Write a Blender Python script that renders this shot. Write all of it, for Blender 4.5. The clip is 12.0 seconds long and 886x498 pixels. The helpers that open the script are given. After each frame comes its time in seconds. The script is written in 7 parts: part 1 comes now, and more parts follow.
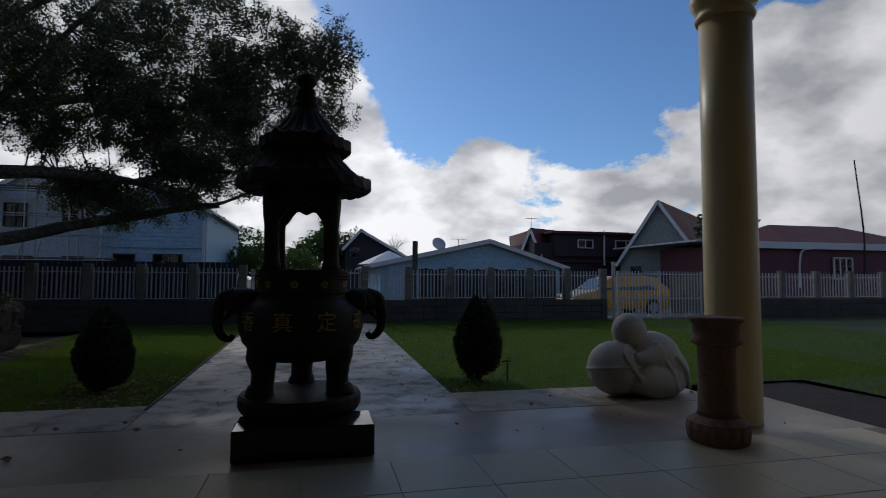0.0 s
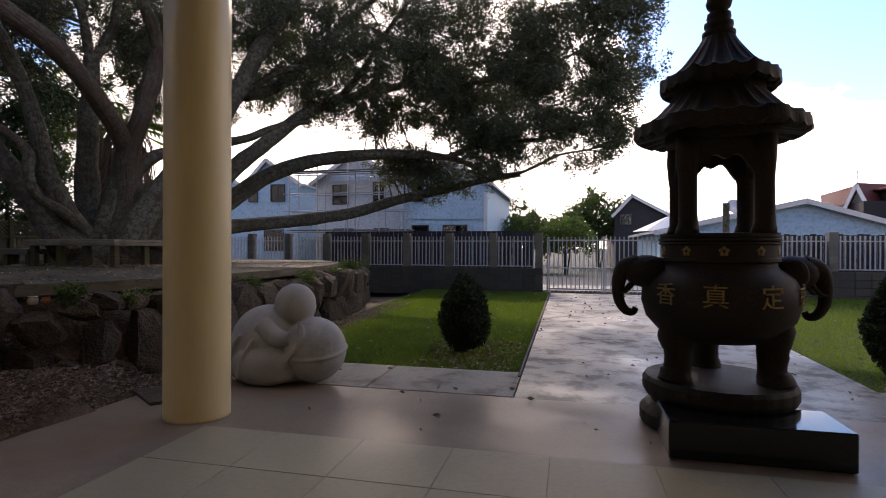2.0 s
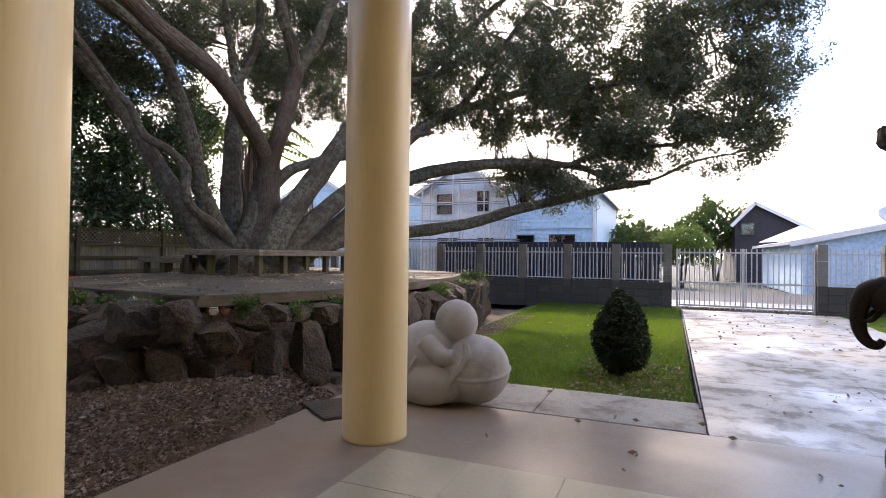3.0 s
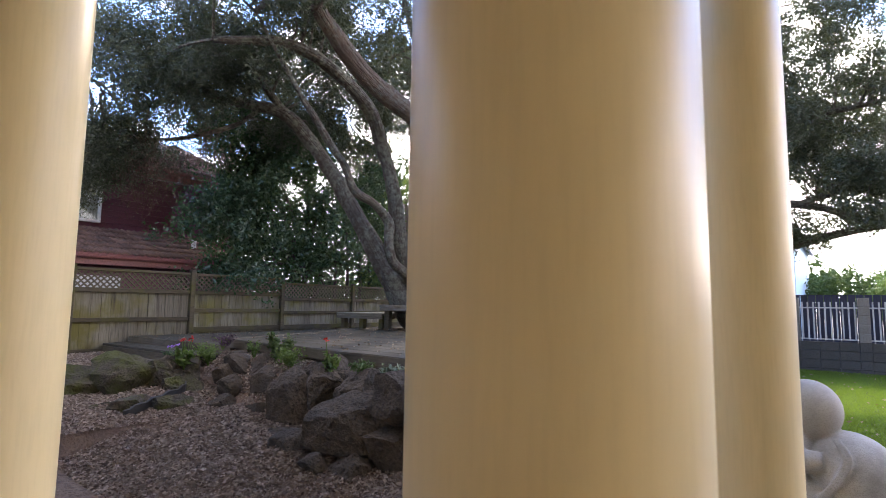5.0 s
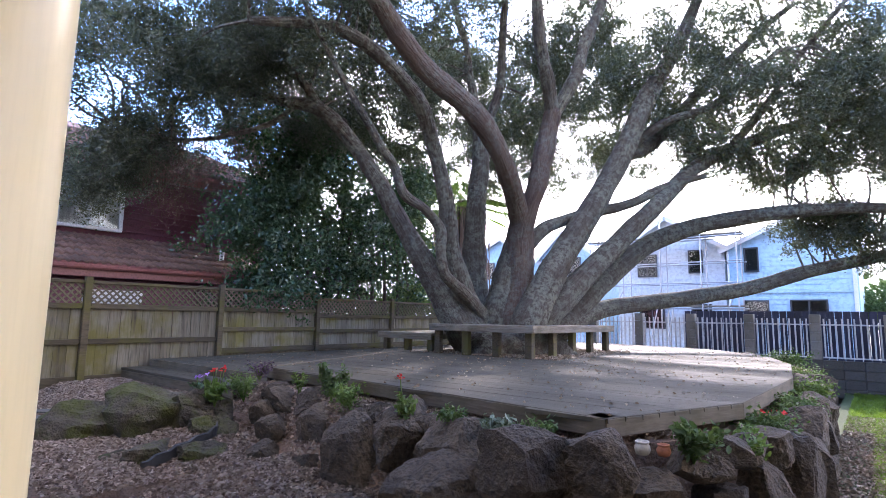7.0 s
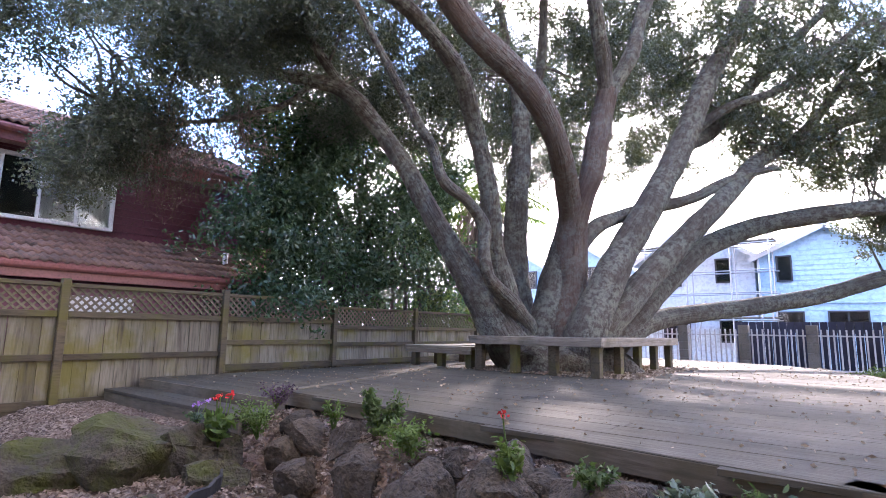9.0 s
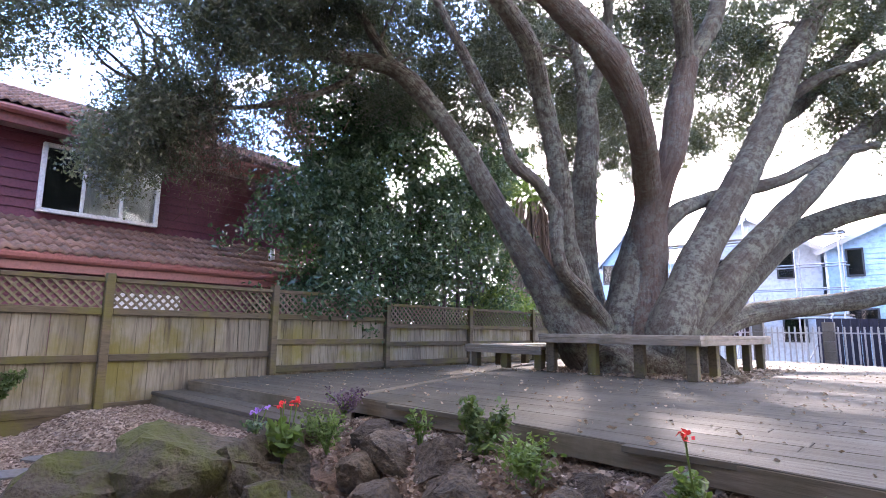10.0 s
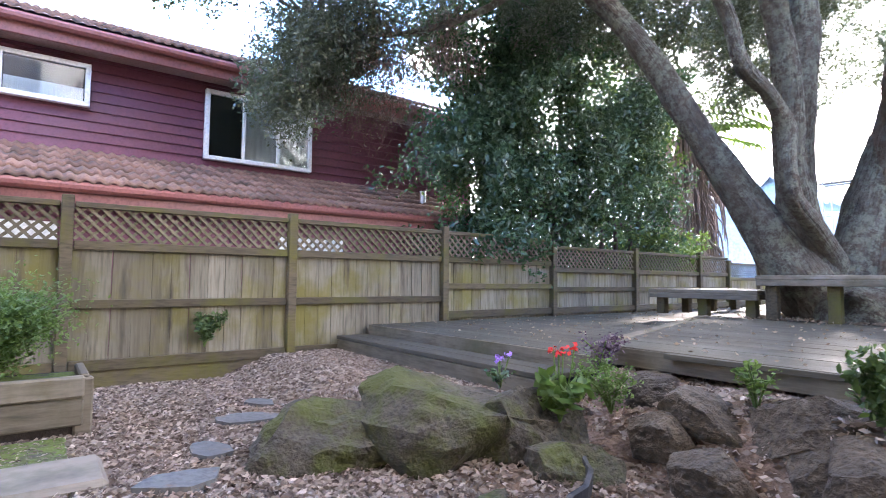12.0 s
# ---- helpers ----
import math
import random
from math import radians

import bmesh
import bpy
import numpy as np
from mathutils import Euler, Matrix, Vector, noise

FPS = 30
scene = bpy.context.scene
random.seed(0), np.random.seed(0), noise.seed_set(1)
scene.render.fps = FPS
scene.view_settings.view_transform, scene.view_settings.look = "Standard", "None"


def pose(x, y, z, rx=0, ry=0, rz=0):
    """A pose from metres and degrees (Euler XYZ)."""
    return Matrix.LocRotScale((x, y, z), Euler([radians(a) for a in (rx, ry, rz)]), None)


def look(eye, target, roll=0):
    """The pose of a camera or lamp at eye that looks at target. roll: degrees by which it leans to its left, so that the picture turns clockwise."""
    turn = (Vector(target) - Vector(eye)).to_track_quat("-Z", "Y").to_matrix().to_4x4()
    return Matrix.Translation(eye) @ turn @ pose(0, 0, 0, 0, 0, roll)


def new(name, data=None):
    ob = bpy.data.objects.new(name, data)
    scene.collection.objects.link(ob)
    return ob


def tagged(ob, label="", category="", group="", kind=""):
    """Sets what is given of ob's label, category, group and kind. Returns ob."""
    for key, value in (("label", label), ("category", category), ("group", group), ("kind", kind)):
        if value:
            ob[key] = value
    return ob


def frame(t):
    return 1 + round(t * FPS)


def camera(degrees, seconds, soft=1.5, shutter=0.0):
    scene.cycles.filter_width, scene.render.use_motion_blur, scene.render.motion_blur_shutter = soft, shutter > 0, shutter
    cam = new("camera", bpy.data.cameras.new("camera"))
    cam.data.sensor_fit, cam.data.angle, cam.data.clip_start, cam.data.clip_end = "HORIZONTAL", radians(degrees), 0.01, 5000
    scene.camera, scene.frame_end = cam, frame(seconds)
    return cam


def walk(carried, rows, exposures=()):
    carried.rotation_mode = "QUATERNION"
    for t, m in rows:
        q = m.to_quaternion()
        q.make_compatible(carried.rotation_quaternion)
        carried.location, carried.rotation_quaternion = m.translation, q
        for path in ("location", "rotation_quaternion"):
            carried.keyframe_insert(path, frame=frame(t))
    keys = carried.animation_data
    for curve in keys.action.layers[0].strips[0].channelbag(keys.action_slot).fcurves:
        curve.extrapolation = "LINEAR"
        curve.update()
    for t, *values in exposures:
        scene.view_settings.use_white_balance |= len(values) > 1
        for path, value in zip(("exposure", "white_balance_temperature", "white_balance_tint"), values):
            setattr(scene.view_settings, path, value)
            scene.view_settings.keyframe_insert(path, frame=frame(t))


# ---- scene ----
cam = camera(79.0, 12.0, soft=0.85, shutter=0.12)
PATH = [
    (0, (-0.009, 0.056, 1.343), (0.442, 2.001, 1.457), 0.3),
    (0.5, (-0.212, 0.285, 1.336), (-0.048, 2.277, 1.405), 0.3),
    (1, (-0.556, 0.377, 1.328), (-0.59, 2.376, 1.36), 0.5),
    (1.5, (-0.871, 0.519, 1.309), (-1.102, 2.506, 1.32), 0.5),
    (2, (-1.218, 0.652, 1.316), (-1.675, 2.599, 1.31), 0.2),
    (2.5, (-1.606, 0.696, 1.342), (-2.239, 2.594, 1.341), 0.4),
    (4.5, (-3.172, 0.814, 1.424), (-4.286, 2.468, 1.577), 0.8),
    (5, (-3.59, 0.853, 1.437), (-4.783, 2.444, 1.645), 0.8),
    (5.5, (-3.895, 0.909, 1.525), (-5.123, 2.471, 1.752), 1.4),
    (6, (-4.226, 1.059, 1.517), (-5.473, 2.604, 1.759), 1.1),
    (6.5, (-4.507, 1.178, 1.52), (-5.756, 2.719, 1.773), 1.2),
    (7, (-4.759, 1.37, 1.523), (-6.005, 2.914, 1.777), 0.9),
    (9, (-5.995, 2.006, 1.486), (-7.239, 3.542, 1.787), 0.9),
    (9.5, (-6.385, 2.172, 1.459), (-7.655, 3.688, 1.762), 0.8),
    (10, (-6.715, 2.252, 1.446), (-8.053, 3.708, 1.748), 0.7),
    (10.5, (-7.048, 2.287, 1.437), (-8.439, 3.693, 1.735), 0.7),
    (11, (-7.36, 2.328, 1.421), (-8.783, 3.707, 1.691), 0.5),
    (11.5, (-7.622, 2.233, 1.373), (-9.107, 3.556, 1.588), 0.5),
    (12, (-7.859, 2.013, 1.341), (-9.454, 3.213, 1.461), 0.5),
]
EXPOSURES = [(0.0, -2.38, 6200, 12), (0.5, -2.08, 6550, 14), (1.0, -1.45, 7350, 22), (1.5, -1.10, 7500, 24), (2.0, -0.48, 7750, 27), (2.5, 0.55, 7750, 26), (4.5, 1.12, 7300, 24), (5.5, 1.78, 6600, 24),
             (7.0, 1.80, 6250, 27), (9.0, 2.13, 6600, 31), (10.5, 2.43, 6650, 28), (12.0, 2.72, 6450, 22)]
walk(cam, [(t, look(eye, target, roll)) for t, eye, target, roll in PATH], EXPOSURES)

# ---- daylight ----
SUN_AZ, SUN_EL = -17.4, 29.0      # degrees from +y towards +x, and above the horizon
world = bpy.data.worlds.new("sky")
scene.world = world
world.use_nodes = True
wn, wl = world.node_tree.nodes, world.node_tree.links
wn.clear()
w_out, w_bg = wn.new("ShaderNodeOutputWorld"), wn.new("ShaderNodeBackground")
sky = wn.new("ShaderNodeTexSky")
sky.sky_type, sky.sun_disc = "NISHITA", False
sky.sun_elevation, sky.sun_rotation = radians(SUN_EL), radians(SUN_AZ)
sky.air_density, sky.dust_density = 1.0, 0.3
sky.ozone_density = 3.0
w_co, w_sep = wn.new("ShaderNodeTexCoord"), wn.new("ShaderNodeSeparateXYZ")
w_lift, w_div = wn.new("ShaderNodeMath"), wn.new("ShaderNodeVectorMath")
w_lift.inputs[1].default_value, w_div.operation = 0.55, "DIVIDE"
w_comb = wn.new("ShaderNodeCombineXYZ")
wl.new(w_co.outputs["Generated"], w_sep.inputs[0])
wl.new(w_sep.outputs["Z"], w_lift.inputs[0])
for axis in range(3):
    wl.new(w_lift.outputs[0], w_comb.inputs[axis])
wl.new(w_co.outputs["Generated"], w_div.inputs[0])
wl.new(w_comb.outputs[0], w_div.inputs[1])
w_noise, w_ramp, w_mix = wn.new("ShaderNodeTexNoise"), wn.new("ShaderNodeValToRGB"), wn.new("ShaderNodeMix")
w_noise.inputs["Scale"].default_value, w_noise.inputs["Detail"].default_value = 2.3, 9.0
w_noise.inputs["Roughness"].default_value = 0.60
w_ramp.color_ramp.elements[0].position, w_ramp.color_ramp.elements[1].position = 0.478, 0.522
w_fine, w_shade = wn.new("ShaderNodeTexNoise"), wn.new("ShaderNodeMix")
w_fine.inputs["Scale"].default_value, w_fine.inputs["Detail"].default_value = 5.5, 6.0
w_soft = wn.new("ShaderNodeMapRange")
w_soft.inputs["From Min"].default_value, w_soft.inputs["From Max"].default_value = 0.35, 0.62
w_mix.data_type = w_shade.data_type = "RGBA"
w_shade.inputs[6].default_value, w_shade.inputs[7].default_value = (8.6, 8.8, 9.1, 1), (20.5, 20.2, 19.8, 1)
w_move = wn.new("ShaderNodeVectorMath")
w_move.inputs[1].default_value = (1.7, 0.4, 0.0)
wl.new(w_div.outputs[0], w_move.inputs[0])
wl.new(w_move.outputs[0], w_noise.inputs["Vector"])
wl.new(w_move.outputs[0], w_fine.inputs["Vector"])
# clouds pile up towards the horizon and round the sun, and are brightest on the sun's side
w_aim, w_low, w_near, w_sum, w_sum2, w_side = (wn.new("ShaderNodeVectorMath"), wn.new("ShaderNodeMapRange"), wn.new("ShaderNodeMapRange"), wn.new("ShaderNodeMath"), wn.new("ShaderNodeMath"), wn.new("ShaderNodeMapRange"))
w_aim.operation = "DOT_PRODUCT"
w_aim.inputs[1].default_value = (math.sin(radians(SUN_AZ)) * math.cos(radians(SUN_EL)), math.cos(radians(SUN_AZ)) * math.cos(radians(SUN_EL)), math.sin(radians(SUN_EL)))
wl.new(w_co.outputs["Generated"], w_aim.inputs[0])
for node, source, lo, hi, a, b in ((w_low, w_sep.outputs["Z"], 0.06, 0.46, 0.135, -0.07), (w_near, w_aim.outputs["Value"], 0.90, 0.99, 0.0, 0.14), (w_side, w_aim.outputs["Value"], -0.2, 0.95, 0.42, 1.75)):
    wl.new(source, node.inputs["Value"])
    node.inputs["From Min"].default_value, node.inputs["From Max"].default_value = lo, hi
    node.inputs["To Min"].default_value, node.inputs["To Max"].default_value = a, b
wl.new(w_noise.outputs["Fac"], w_sum.inputs[0])
wl.new(w_low.outputs["Result"], w_sum.inputs[1])
wl.new(w_sum.outputs[0], w_sum2.inputs[0])
wl.new(w_near.outputs["Result"], w_sum2.inputs[1])
# a blue opening high over the gate, cloud banks to both sides of it
w_last = w_sum2.outputs[0]
for way_to, lo, hi, weight in (((0.20, 0.88, 0.43), 0.962, 0.992, -0.20), ((0.42, 0.80, 0.42), 0.955, 0.990, -0.22), ((0.61, 0.72, 0.33), 0.988, 0.998, 0.17), ((0.80, 0.52, 0.30), 0.95, 0.99, 0.12), ((0.10, 0.96, 0.26), 0.96, 0.99, 0.10), ((0.40, 0.89, 0.22), 0.97, 0.995, 0.08)):
    w_dot, w_lobe, w_plus = wn.new("ShaderNodeVectorMath"), wn.new("ShaderNodeMapRange"), wn.new("ShaderNodeMath")
    w_dot.operation, w_dot.inputs[1].default_value = "DOT_PRODUCT", Vector(way_to).normalized()
    w_lobe.interpolation_type = "SMOOTHSTEP"
    wl.new(w_co.outputs["Generated"], w_dot.inputs[0])
    wl.new(w_dot.outputs["Value"], w_lobe.inputs["Value"])
    w_lobe.inputs["From Min"].default_value, w_lobe.inputs["From Max"].default_value = lo, hi
    w_lobe.inputs["To Min"].default_value, w_lobe.inputs["To Max"].default_value = 0.0, weight
    wl.new(w_last, w_plus.inputs[0])
    wl.new(w_lobe.outputs["Result"], w_plus.inputs[1])
    w_last = w_plus.outputs[0]
wl.new(w_last, w_ramp.inputs["Fac"])
w_lit = wn.new("ShaderNodeVectorMath")
w_lit.operation = "SCALE"
wl.new(w_shade.outputs[2], w_lit.inputs[0])
wl.new(w_side.outputs["Result"], w_lit.inputs["Scale"])
wl.new(w_fine.outputs["Fac"], w_soft.inputs["Value"])
wl.new(w_soft.outputs["Result"], w_shade.inputs["Factor"])
wl.new(w_ramp.outputs["Color"], w_mix.inputs["Factor"])
w_tint = wn.new("ShaderNodeMix")
w_tint.data_type, w_tint.blend_type = "RGBA", "MULTIPLY"
w_tint.inputs["Factor"].default_value, w_tint.inputs[7].default_value = 1.0, (2.1, 2.65, 3.15, 1)
wl.new(sky.outputs["Color"], w_tint.inputs[6])
wl.new(w_tint.outputs[2], w_mix.inputs[6])
wl.new(w_lit.outputs["Vector"], w_mix.inputs[7])
wl.new(w_mix.outputs[2], w_bg.inputs["Color"])
wl.new(w_bg.outputs["Background"], w_out.inputs["Surface"])
w_bg.inputs["Strength"].default_value = 0.15

sun_data = bpy.data.lights.new("sun", "SUN")
sun_data.energy, sun_data.angle, sun_data.color = 2.7, radians(3.0), (1.0, 0.95, 0.86)
sun = new("sun", sun_data)
sun_way = Vector((math.sin(radians(SUN_AZ)) * math.cos(radians(SUN_EL)), math.cos(radians(SUN_AZ)) * math.cos(radians(SUN_EL)), math.sin(radians(SUN_EL))))
sun.matrix_world = look(sun_way * 60, (0, 0, 0))

# ---- materials ----
def nodes_of(name):
    m = bpy.data.materials.new(name)
    m.use_nodes = True
    n, l = m.node_tree.nodes, m.node_tree.links
    return m, n, l, n["Principled BSDF"], n["Material Output"]


def rgb(c):
    return (c[0], c[1], c[2], 1)


def noise_of(n, l, source, scale, detail=4.0, stretch=None, rough=0.55):
    tex = n.new("ShaderNodeTexNoise")
    tex.inputs["Scale"].default_value, tex.inputs["Detail"].default_value = scale, detail
    tex.inputs["Roughness"].default_value = rough
    if stretch:
        mp = n.new("ShaderNodeMapping")
        mp.inputs["Scale"].default_value = stretch
        l.new(source, mp.inputs["Vector"])
        source = mp.outputs["Vector"]
    l.new(source, tex.inputs["Vector"])
    return tex.outputs["Fac"]


def ramp_of(n, l, fac, lo, hi):
    r = n.new("ShaderNodeMapRange")
    r.inputs["From Min"].default_value, r.inputs["From Max"].default_value = lo, hi
    l.new(fac, r.inputs["Value"])
    return r.outputs["Result"]


def mix_of(n, l, fac, a, b, blend="MIX"):
    m = n.new("ShaderNodeMix")
    m.data_type, m.blend_type = "RGBA", blend
    if isinstance(fac, float):
        m.inputs["Factor"].default_value = fac
    else:
        l.new(fac, m.inputs["Factor"])
    for slot, v in ((6, a), (7, b)):
        if isinstance(v, tuple):
            m.inputs[slot].default_value = rgb(v)
        else:
            l.new(v, m.inputs[slot])
    return m.outputs[2]


def stuff_mat(name, a, b, rough=0.7, scale=1.5, fine=30.0, bump=0.15, depth=0.01, metal=0.0, stretch=None, stain=None, stain_at=(0.55, 0.7),
              stain_scale=0.8, vary=0.0, rough_vary=0.1, spec=0.4, stain_stretch=None, streak=None, depth_of_grain=0.72):
    """A surface of two tones mixed at a broad and a fine scale, with stains, relief and a tone of its own for each piece."""
    m, n, l, bsdf, _ = nodes_of(name)
    pos = n.new("ShaderNodeNewGeometry").outputs["Position"]
    broad = noise_of(n, l, pos, scale, 5.0, stretch)
    grain = noise_of(n, l, pos, fine, 4.0, stretch)
    col = mix_of(n, l, ramp_of(n, l, broad, 0.3, 0.7), a, b)
    dark = tuple(v * depth_of_grain for v in a)
    col = mix_of(n, l, ramp_of(n, l, grain, 0.45, 0.75), col, dark)
    if stain:
        st = noise_of(n, l, pos, stain_scale, 6.0, stain_stretch, 0.65)
        col = mix_of(n, l, ramp_of(n, l, st, *stain_at), col, stain)
    if streak:
        sk = noise_of(n, l, pos, 5.0, 5.0, (1.6, 1.6, 0.22), 0.6)
        col = mix_of(n, l, ramp_of(n, l, sk, 0.56, 0.74), col, streak)
    if vary:
        info = n.new("ShaderNodeObjectInfo")
        hsv = n.new("ShaderNodeHueSaturation")
        l.new(ramp_of(n, l, info.outputs["Random"], 0.0, 1.0), hsv.inputs["Value"])
        r = hsv.inputs["Value"].links[0].from_node
        r.inputs["To Min"].default_value, r.inputs["To Max"].default_value = 1 - vary, 1 + vary
        l.new(col, hsv.inputs["Color"])
        col = hsv.outputs["Color"]
    l.new(col, bsdf.inputs["Base Color"])
    rr = ramp_of(n, l, broad, 0.3, 0.7)
    rr.node.inputs["To Min"].default_value, rr.node.inputs["To Max"].default_value = max(rough - rough_vary, 0.03), min(rough + rough_vary, 1.0)
    l.new(rr, bsdf.inputs["Roughness"])
    bsdf.inputs["Metallic"].default_value = metal
    bsdf.inputs["Specular IOR Level"].default_value = spec
    if bump:
        bp = n.new("ShaderNodeBump")
        bp.inputs["Strength"].default_value, bp.inputs["Distance"].default_value = bump, depth
        l.new(grain, bp.inputs["Height"])
        l.new(bp.outputs["Normal"], bsdf.inputs["Normal"])
    return m


def leaf_mat(name, a, b, back=(0.10, 0.16, 0.03), share=0.35, rough=0.45, spec=0.5, under=None):
    """Leaves: each with a tone of its own, some light coming through them."""
    m, n, l, bsdf, out = nodes_of(name)
    geo = n.new("ShaderNodeNewGeometry")
    pos = geo.outputs["Position"]
    col = mix_of(n, l, geo.outputs["Random Per Island"], a, b)
    col = mix_of(n, l, ramp_of(n, l, noise_of(n, l, pos, 0.9), 0.35, 0.7), col, mix_of(n, l, 0.5, col, under or a))
    l.new(col, bsdf.inputs["Base Color"])
    bsdf.inputs["Roughness"].default_value, bsdf.inputs["Specular IOR Level"].default_value = rough, spec
    tr, add = n.new("ShaderNodeBsdfTranslucent"), n.new("ShaderNodeMixShader")
    tr.inputs["Color"].default_value = rgb(back)
    add.inputs["Fac"].default_value = share
    l.new(bsdf.outputs["BSDF"], add.inputs[1])
    l.new(tr.outputs["BSDF"], add.inputs[2])
    l.new(add.outputs["Shader"], out.inputs["Surface"])
    return m


def glass_mat(name, tint=(0.03, 0.035, 0.04), rough=0.04):
    m, n, l, bsdf, _ = nodes_of(name)
    bsdf.inputs["Base Color"].default_value = rgb(tint)
    bsdf.inputs["Roughness"].default_value, bsdf.inputs["Specular IOR Level"].default_value = rough, 0.9
    return m


M_TILE = stuff_mat("cream_floor_tile", (0.41, 0.345, 0.215), (0.46, 0.39, 0.25), 0.46, 0.9, 30, 0.015, 0.002, stain=(0.35, 0.29, 0.185), stain_at=(0.50, 0.80), vary=0.05, spec=0.4, depth_of_grain=0.95)
M_GROUT = stuff_mat("tile_grout", (0.20, 0.165, 0.115), (0.27, 0.225, 0.16), 0.9, 2, 60)
M_SLAB = stuff_mat("brown_washed_concrete", (0.275, 0.208, 0.143), (0.34, 0.265, 0.188), 0.42, 1.1, 50, 0.03, 0.002, stain=(0.22, 0.155, 0.115), stain_at=(0.45, 0.75), stain_scale=1.0, rough_vary=0.16, spec=0.4, depth_of_grain=0.92)
M_PATH = stuff_mat("pale_damp_concrete", (0.24, 0.225, 0.19), (0.33, 0.315, 0.27), 0.50, 0.8, 55, 0.12, 0.004, stain=(0.12, 0.108, 0.082), stain_at=(0.48, 0.60), stain_scale=3.2, rough_vary=0.28, spec=0.45)
M_APRON = stuff_mat("weathered_apron_concrete", (0.30, 0.265, 0.205), (0.40, 0.36, 0.285), 0.7, 1.2, 60, 0.15, 0.004, stain=(0.17, 0.13, 0.095), stain_at=(0.5, 0.66), stain_scale=2.2)
M_COLUMN = stuff_mat("cream_painted_column", (0.75, 0.60, 0.318), (0.765, 0.615, 0.332), 0.40, 0.6, 60, 0.02, 0.001, stretch=(1, 1, 0.08), spec=0.5, rough_vary=0.03, depth_of_grain=0.955)
M_CEIL = stuff_mat("porch_ceiling_paint", (0.50, 0.46, 0.40), (0.55, 0.51, 0.44), 0.8, 1, 40, 0.05)
M_WALL = stuff_mat("temple_wall_paint", (0.50, 0.42, 0.31), (0.55, 0.47, 0.35), 0.8, 1, 40, 0.05)
M_BRONZE = stuff_mat("dark_bronze", (0.028, 0.022, 0.017), (0.050, 0.039, 0.029), 0.66, 3.0, 60, 0.35, 0.004, metal=0.25, spec=0.25, stain=(0.075, 0.064, 0.046), stain_at=(0.6, 0.85), stain_scale=5)
M_GOLD = stuff_mat("gold_leaf_paint", (0.28, 0.185, 0.062), (0.42, 0.29, 0.11), 0.5, 8, 60, 0.1, 0.002, metal=0.3, stain=(0.10, 0.075, 0.04), stain_at=(0.55, 0.7), stain_scale=25)
M_GRANITE = stuff_mat("polished_black_granite", (0.008, 0.008, 0.009), (0.016, 0.015, 0.016), 0.10, 6, 220, 0.0, rough_vary=0.04, spec=0.6)
M_STATUE = stuff_mat("pale_granite", (0.34, 0.325, 0.295), (0.43, 0.415, 0.38), 0.8, 2.0, 140, 0.3, 0.004, stain=(0.22, 0.215, 0.185), stain_at=(0.52, 0.75), stain_scale=3)
M_LAWN = stuff_mat("lawn_soil_and_thatch", (0.026, 0.046, 0.009), (0.045, 0.070, 0.014), 0.95, 0.5, 25, 0.4, 0.02, stain=(0.07, 0.058, 0.022), stain_at=(0.55, 0.72), stain_scale=0.9)
M_GRASS = leaf_mat("grass_blades", (0.052, 0.100, 0.012), (0.110, 0.170, 0.026), (0.20, 0.32, 0.025), 0.45, 0.55, 0.3)
M_CHIP_BED = stuff_mat("bark_mulch_bed", (0.14, 0.088, 0.056), (0.22, 0.15, 0.10), 0.95, 1.3, 40, 0.8, 0.03, stain=(0.07, 0.044, 0.028), stain_at=(0.5, 0.7), stain_scale=6)
M_SOIL = stuff_mat("dark_garden_soil", (0.03, 0.022, 0.017), (0.05, 0.036, 0.027), 0.95, 1.5, 25, 0.9, 0.03)
M_GROUND = stuff_mat("far_ground", (0.07, 0.075, 0.05), (0.11, 0.105, 0.085), 0.95, 0.12, 4, 0.2)
M_ROAD = stuff_mat("asphalt", (0.05, 0.05, 0.05), (0.075, 0.072, 0.07), 0.85, 0.4, 60, 0.3, 0.005)
M_ROCK = stuff_mat("dark_basalt", (0.040, 0.030, 0.020), (0.112, 0.086, 0.058), 0.88, 3.2, 40, 1.0, 0.03, stain=(0.16, 0.14, 0.105), stain_at=(0.62, 0.77), stain_scale=6.0, vary=0.22)
M_MOSS = stuff_mat("mossy_basalt", (0.042, 0.034, 0.023), (0.098, 0.082, 0.056), 0.95, 4.0, 45, 1.0, 0.025, stain=(0.060, 0.066, 0.012), stain_at=(0.45, 0.61), stain_scale=3.2, vary=0.12)
M_DECK = stuff_mat("grey_weathered_decking", (0.067, 0.059, 0.041), (0.106, 0.095, 0.071), 0.80, 1.6, 26, 0.8, 0.006, spec=0.2, stretch=(0.15, 1.6, 1.0), stain=(0.066, 0.060, 0.046), stain_at=(0.46, 0.66), stain_scale=1.6, vary=0.10, rough_vary=0.2)
M_DECK_SIDE = stuff_mat("weathered_deck_fascia", (0.0892, 0.0705, 0.0458), (0.1615, 0.1333, 0.0924), 0.75, 1.0, 24, 0.6, 0.006, stretch=(0.2, 0.2, 1.6), stain=(0.062, 0.055, 0.025), stain_at=(0.46, 0.7), stain_scale=2.0, vary=0.15)
M_BENCH = stuff_mat("silvered_bench_timber", (0.155, 0.126, 0.088), (0.255, 0.215, 0.158), 0.7, 1.2, 24, 0.6, 0.005, stretch=(0.2, 0.2, 1.6), stain=(0.085, 0.076, 0.034), stain_at=(0.52, 0.75), stain_scale=2.0, vary=0.12)
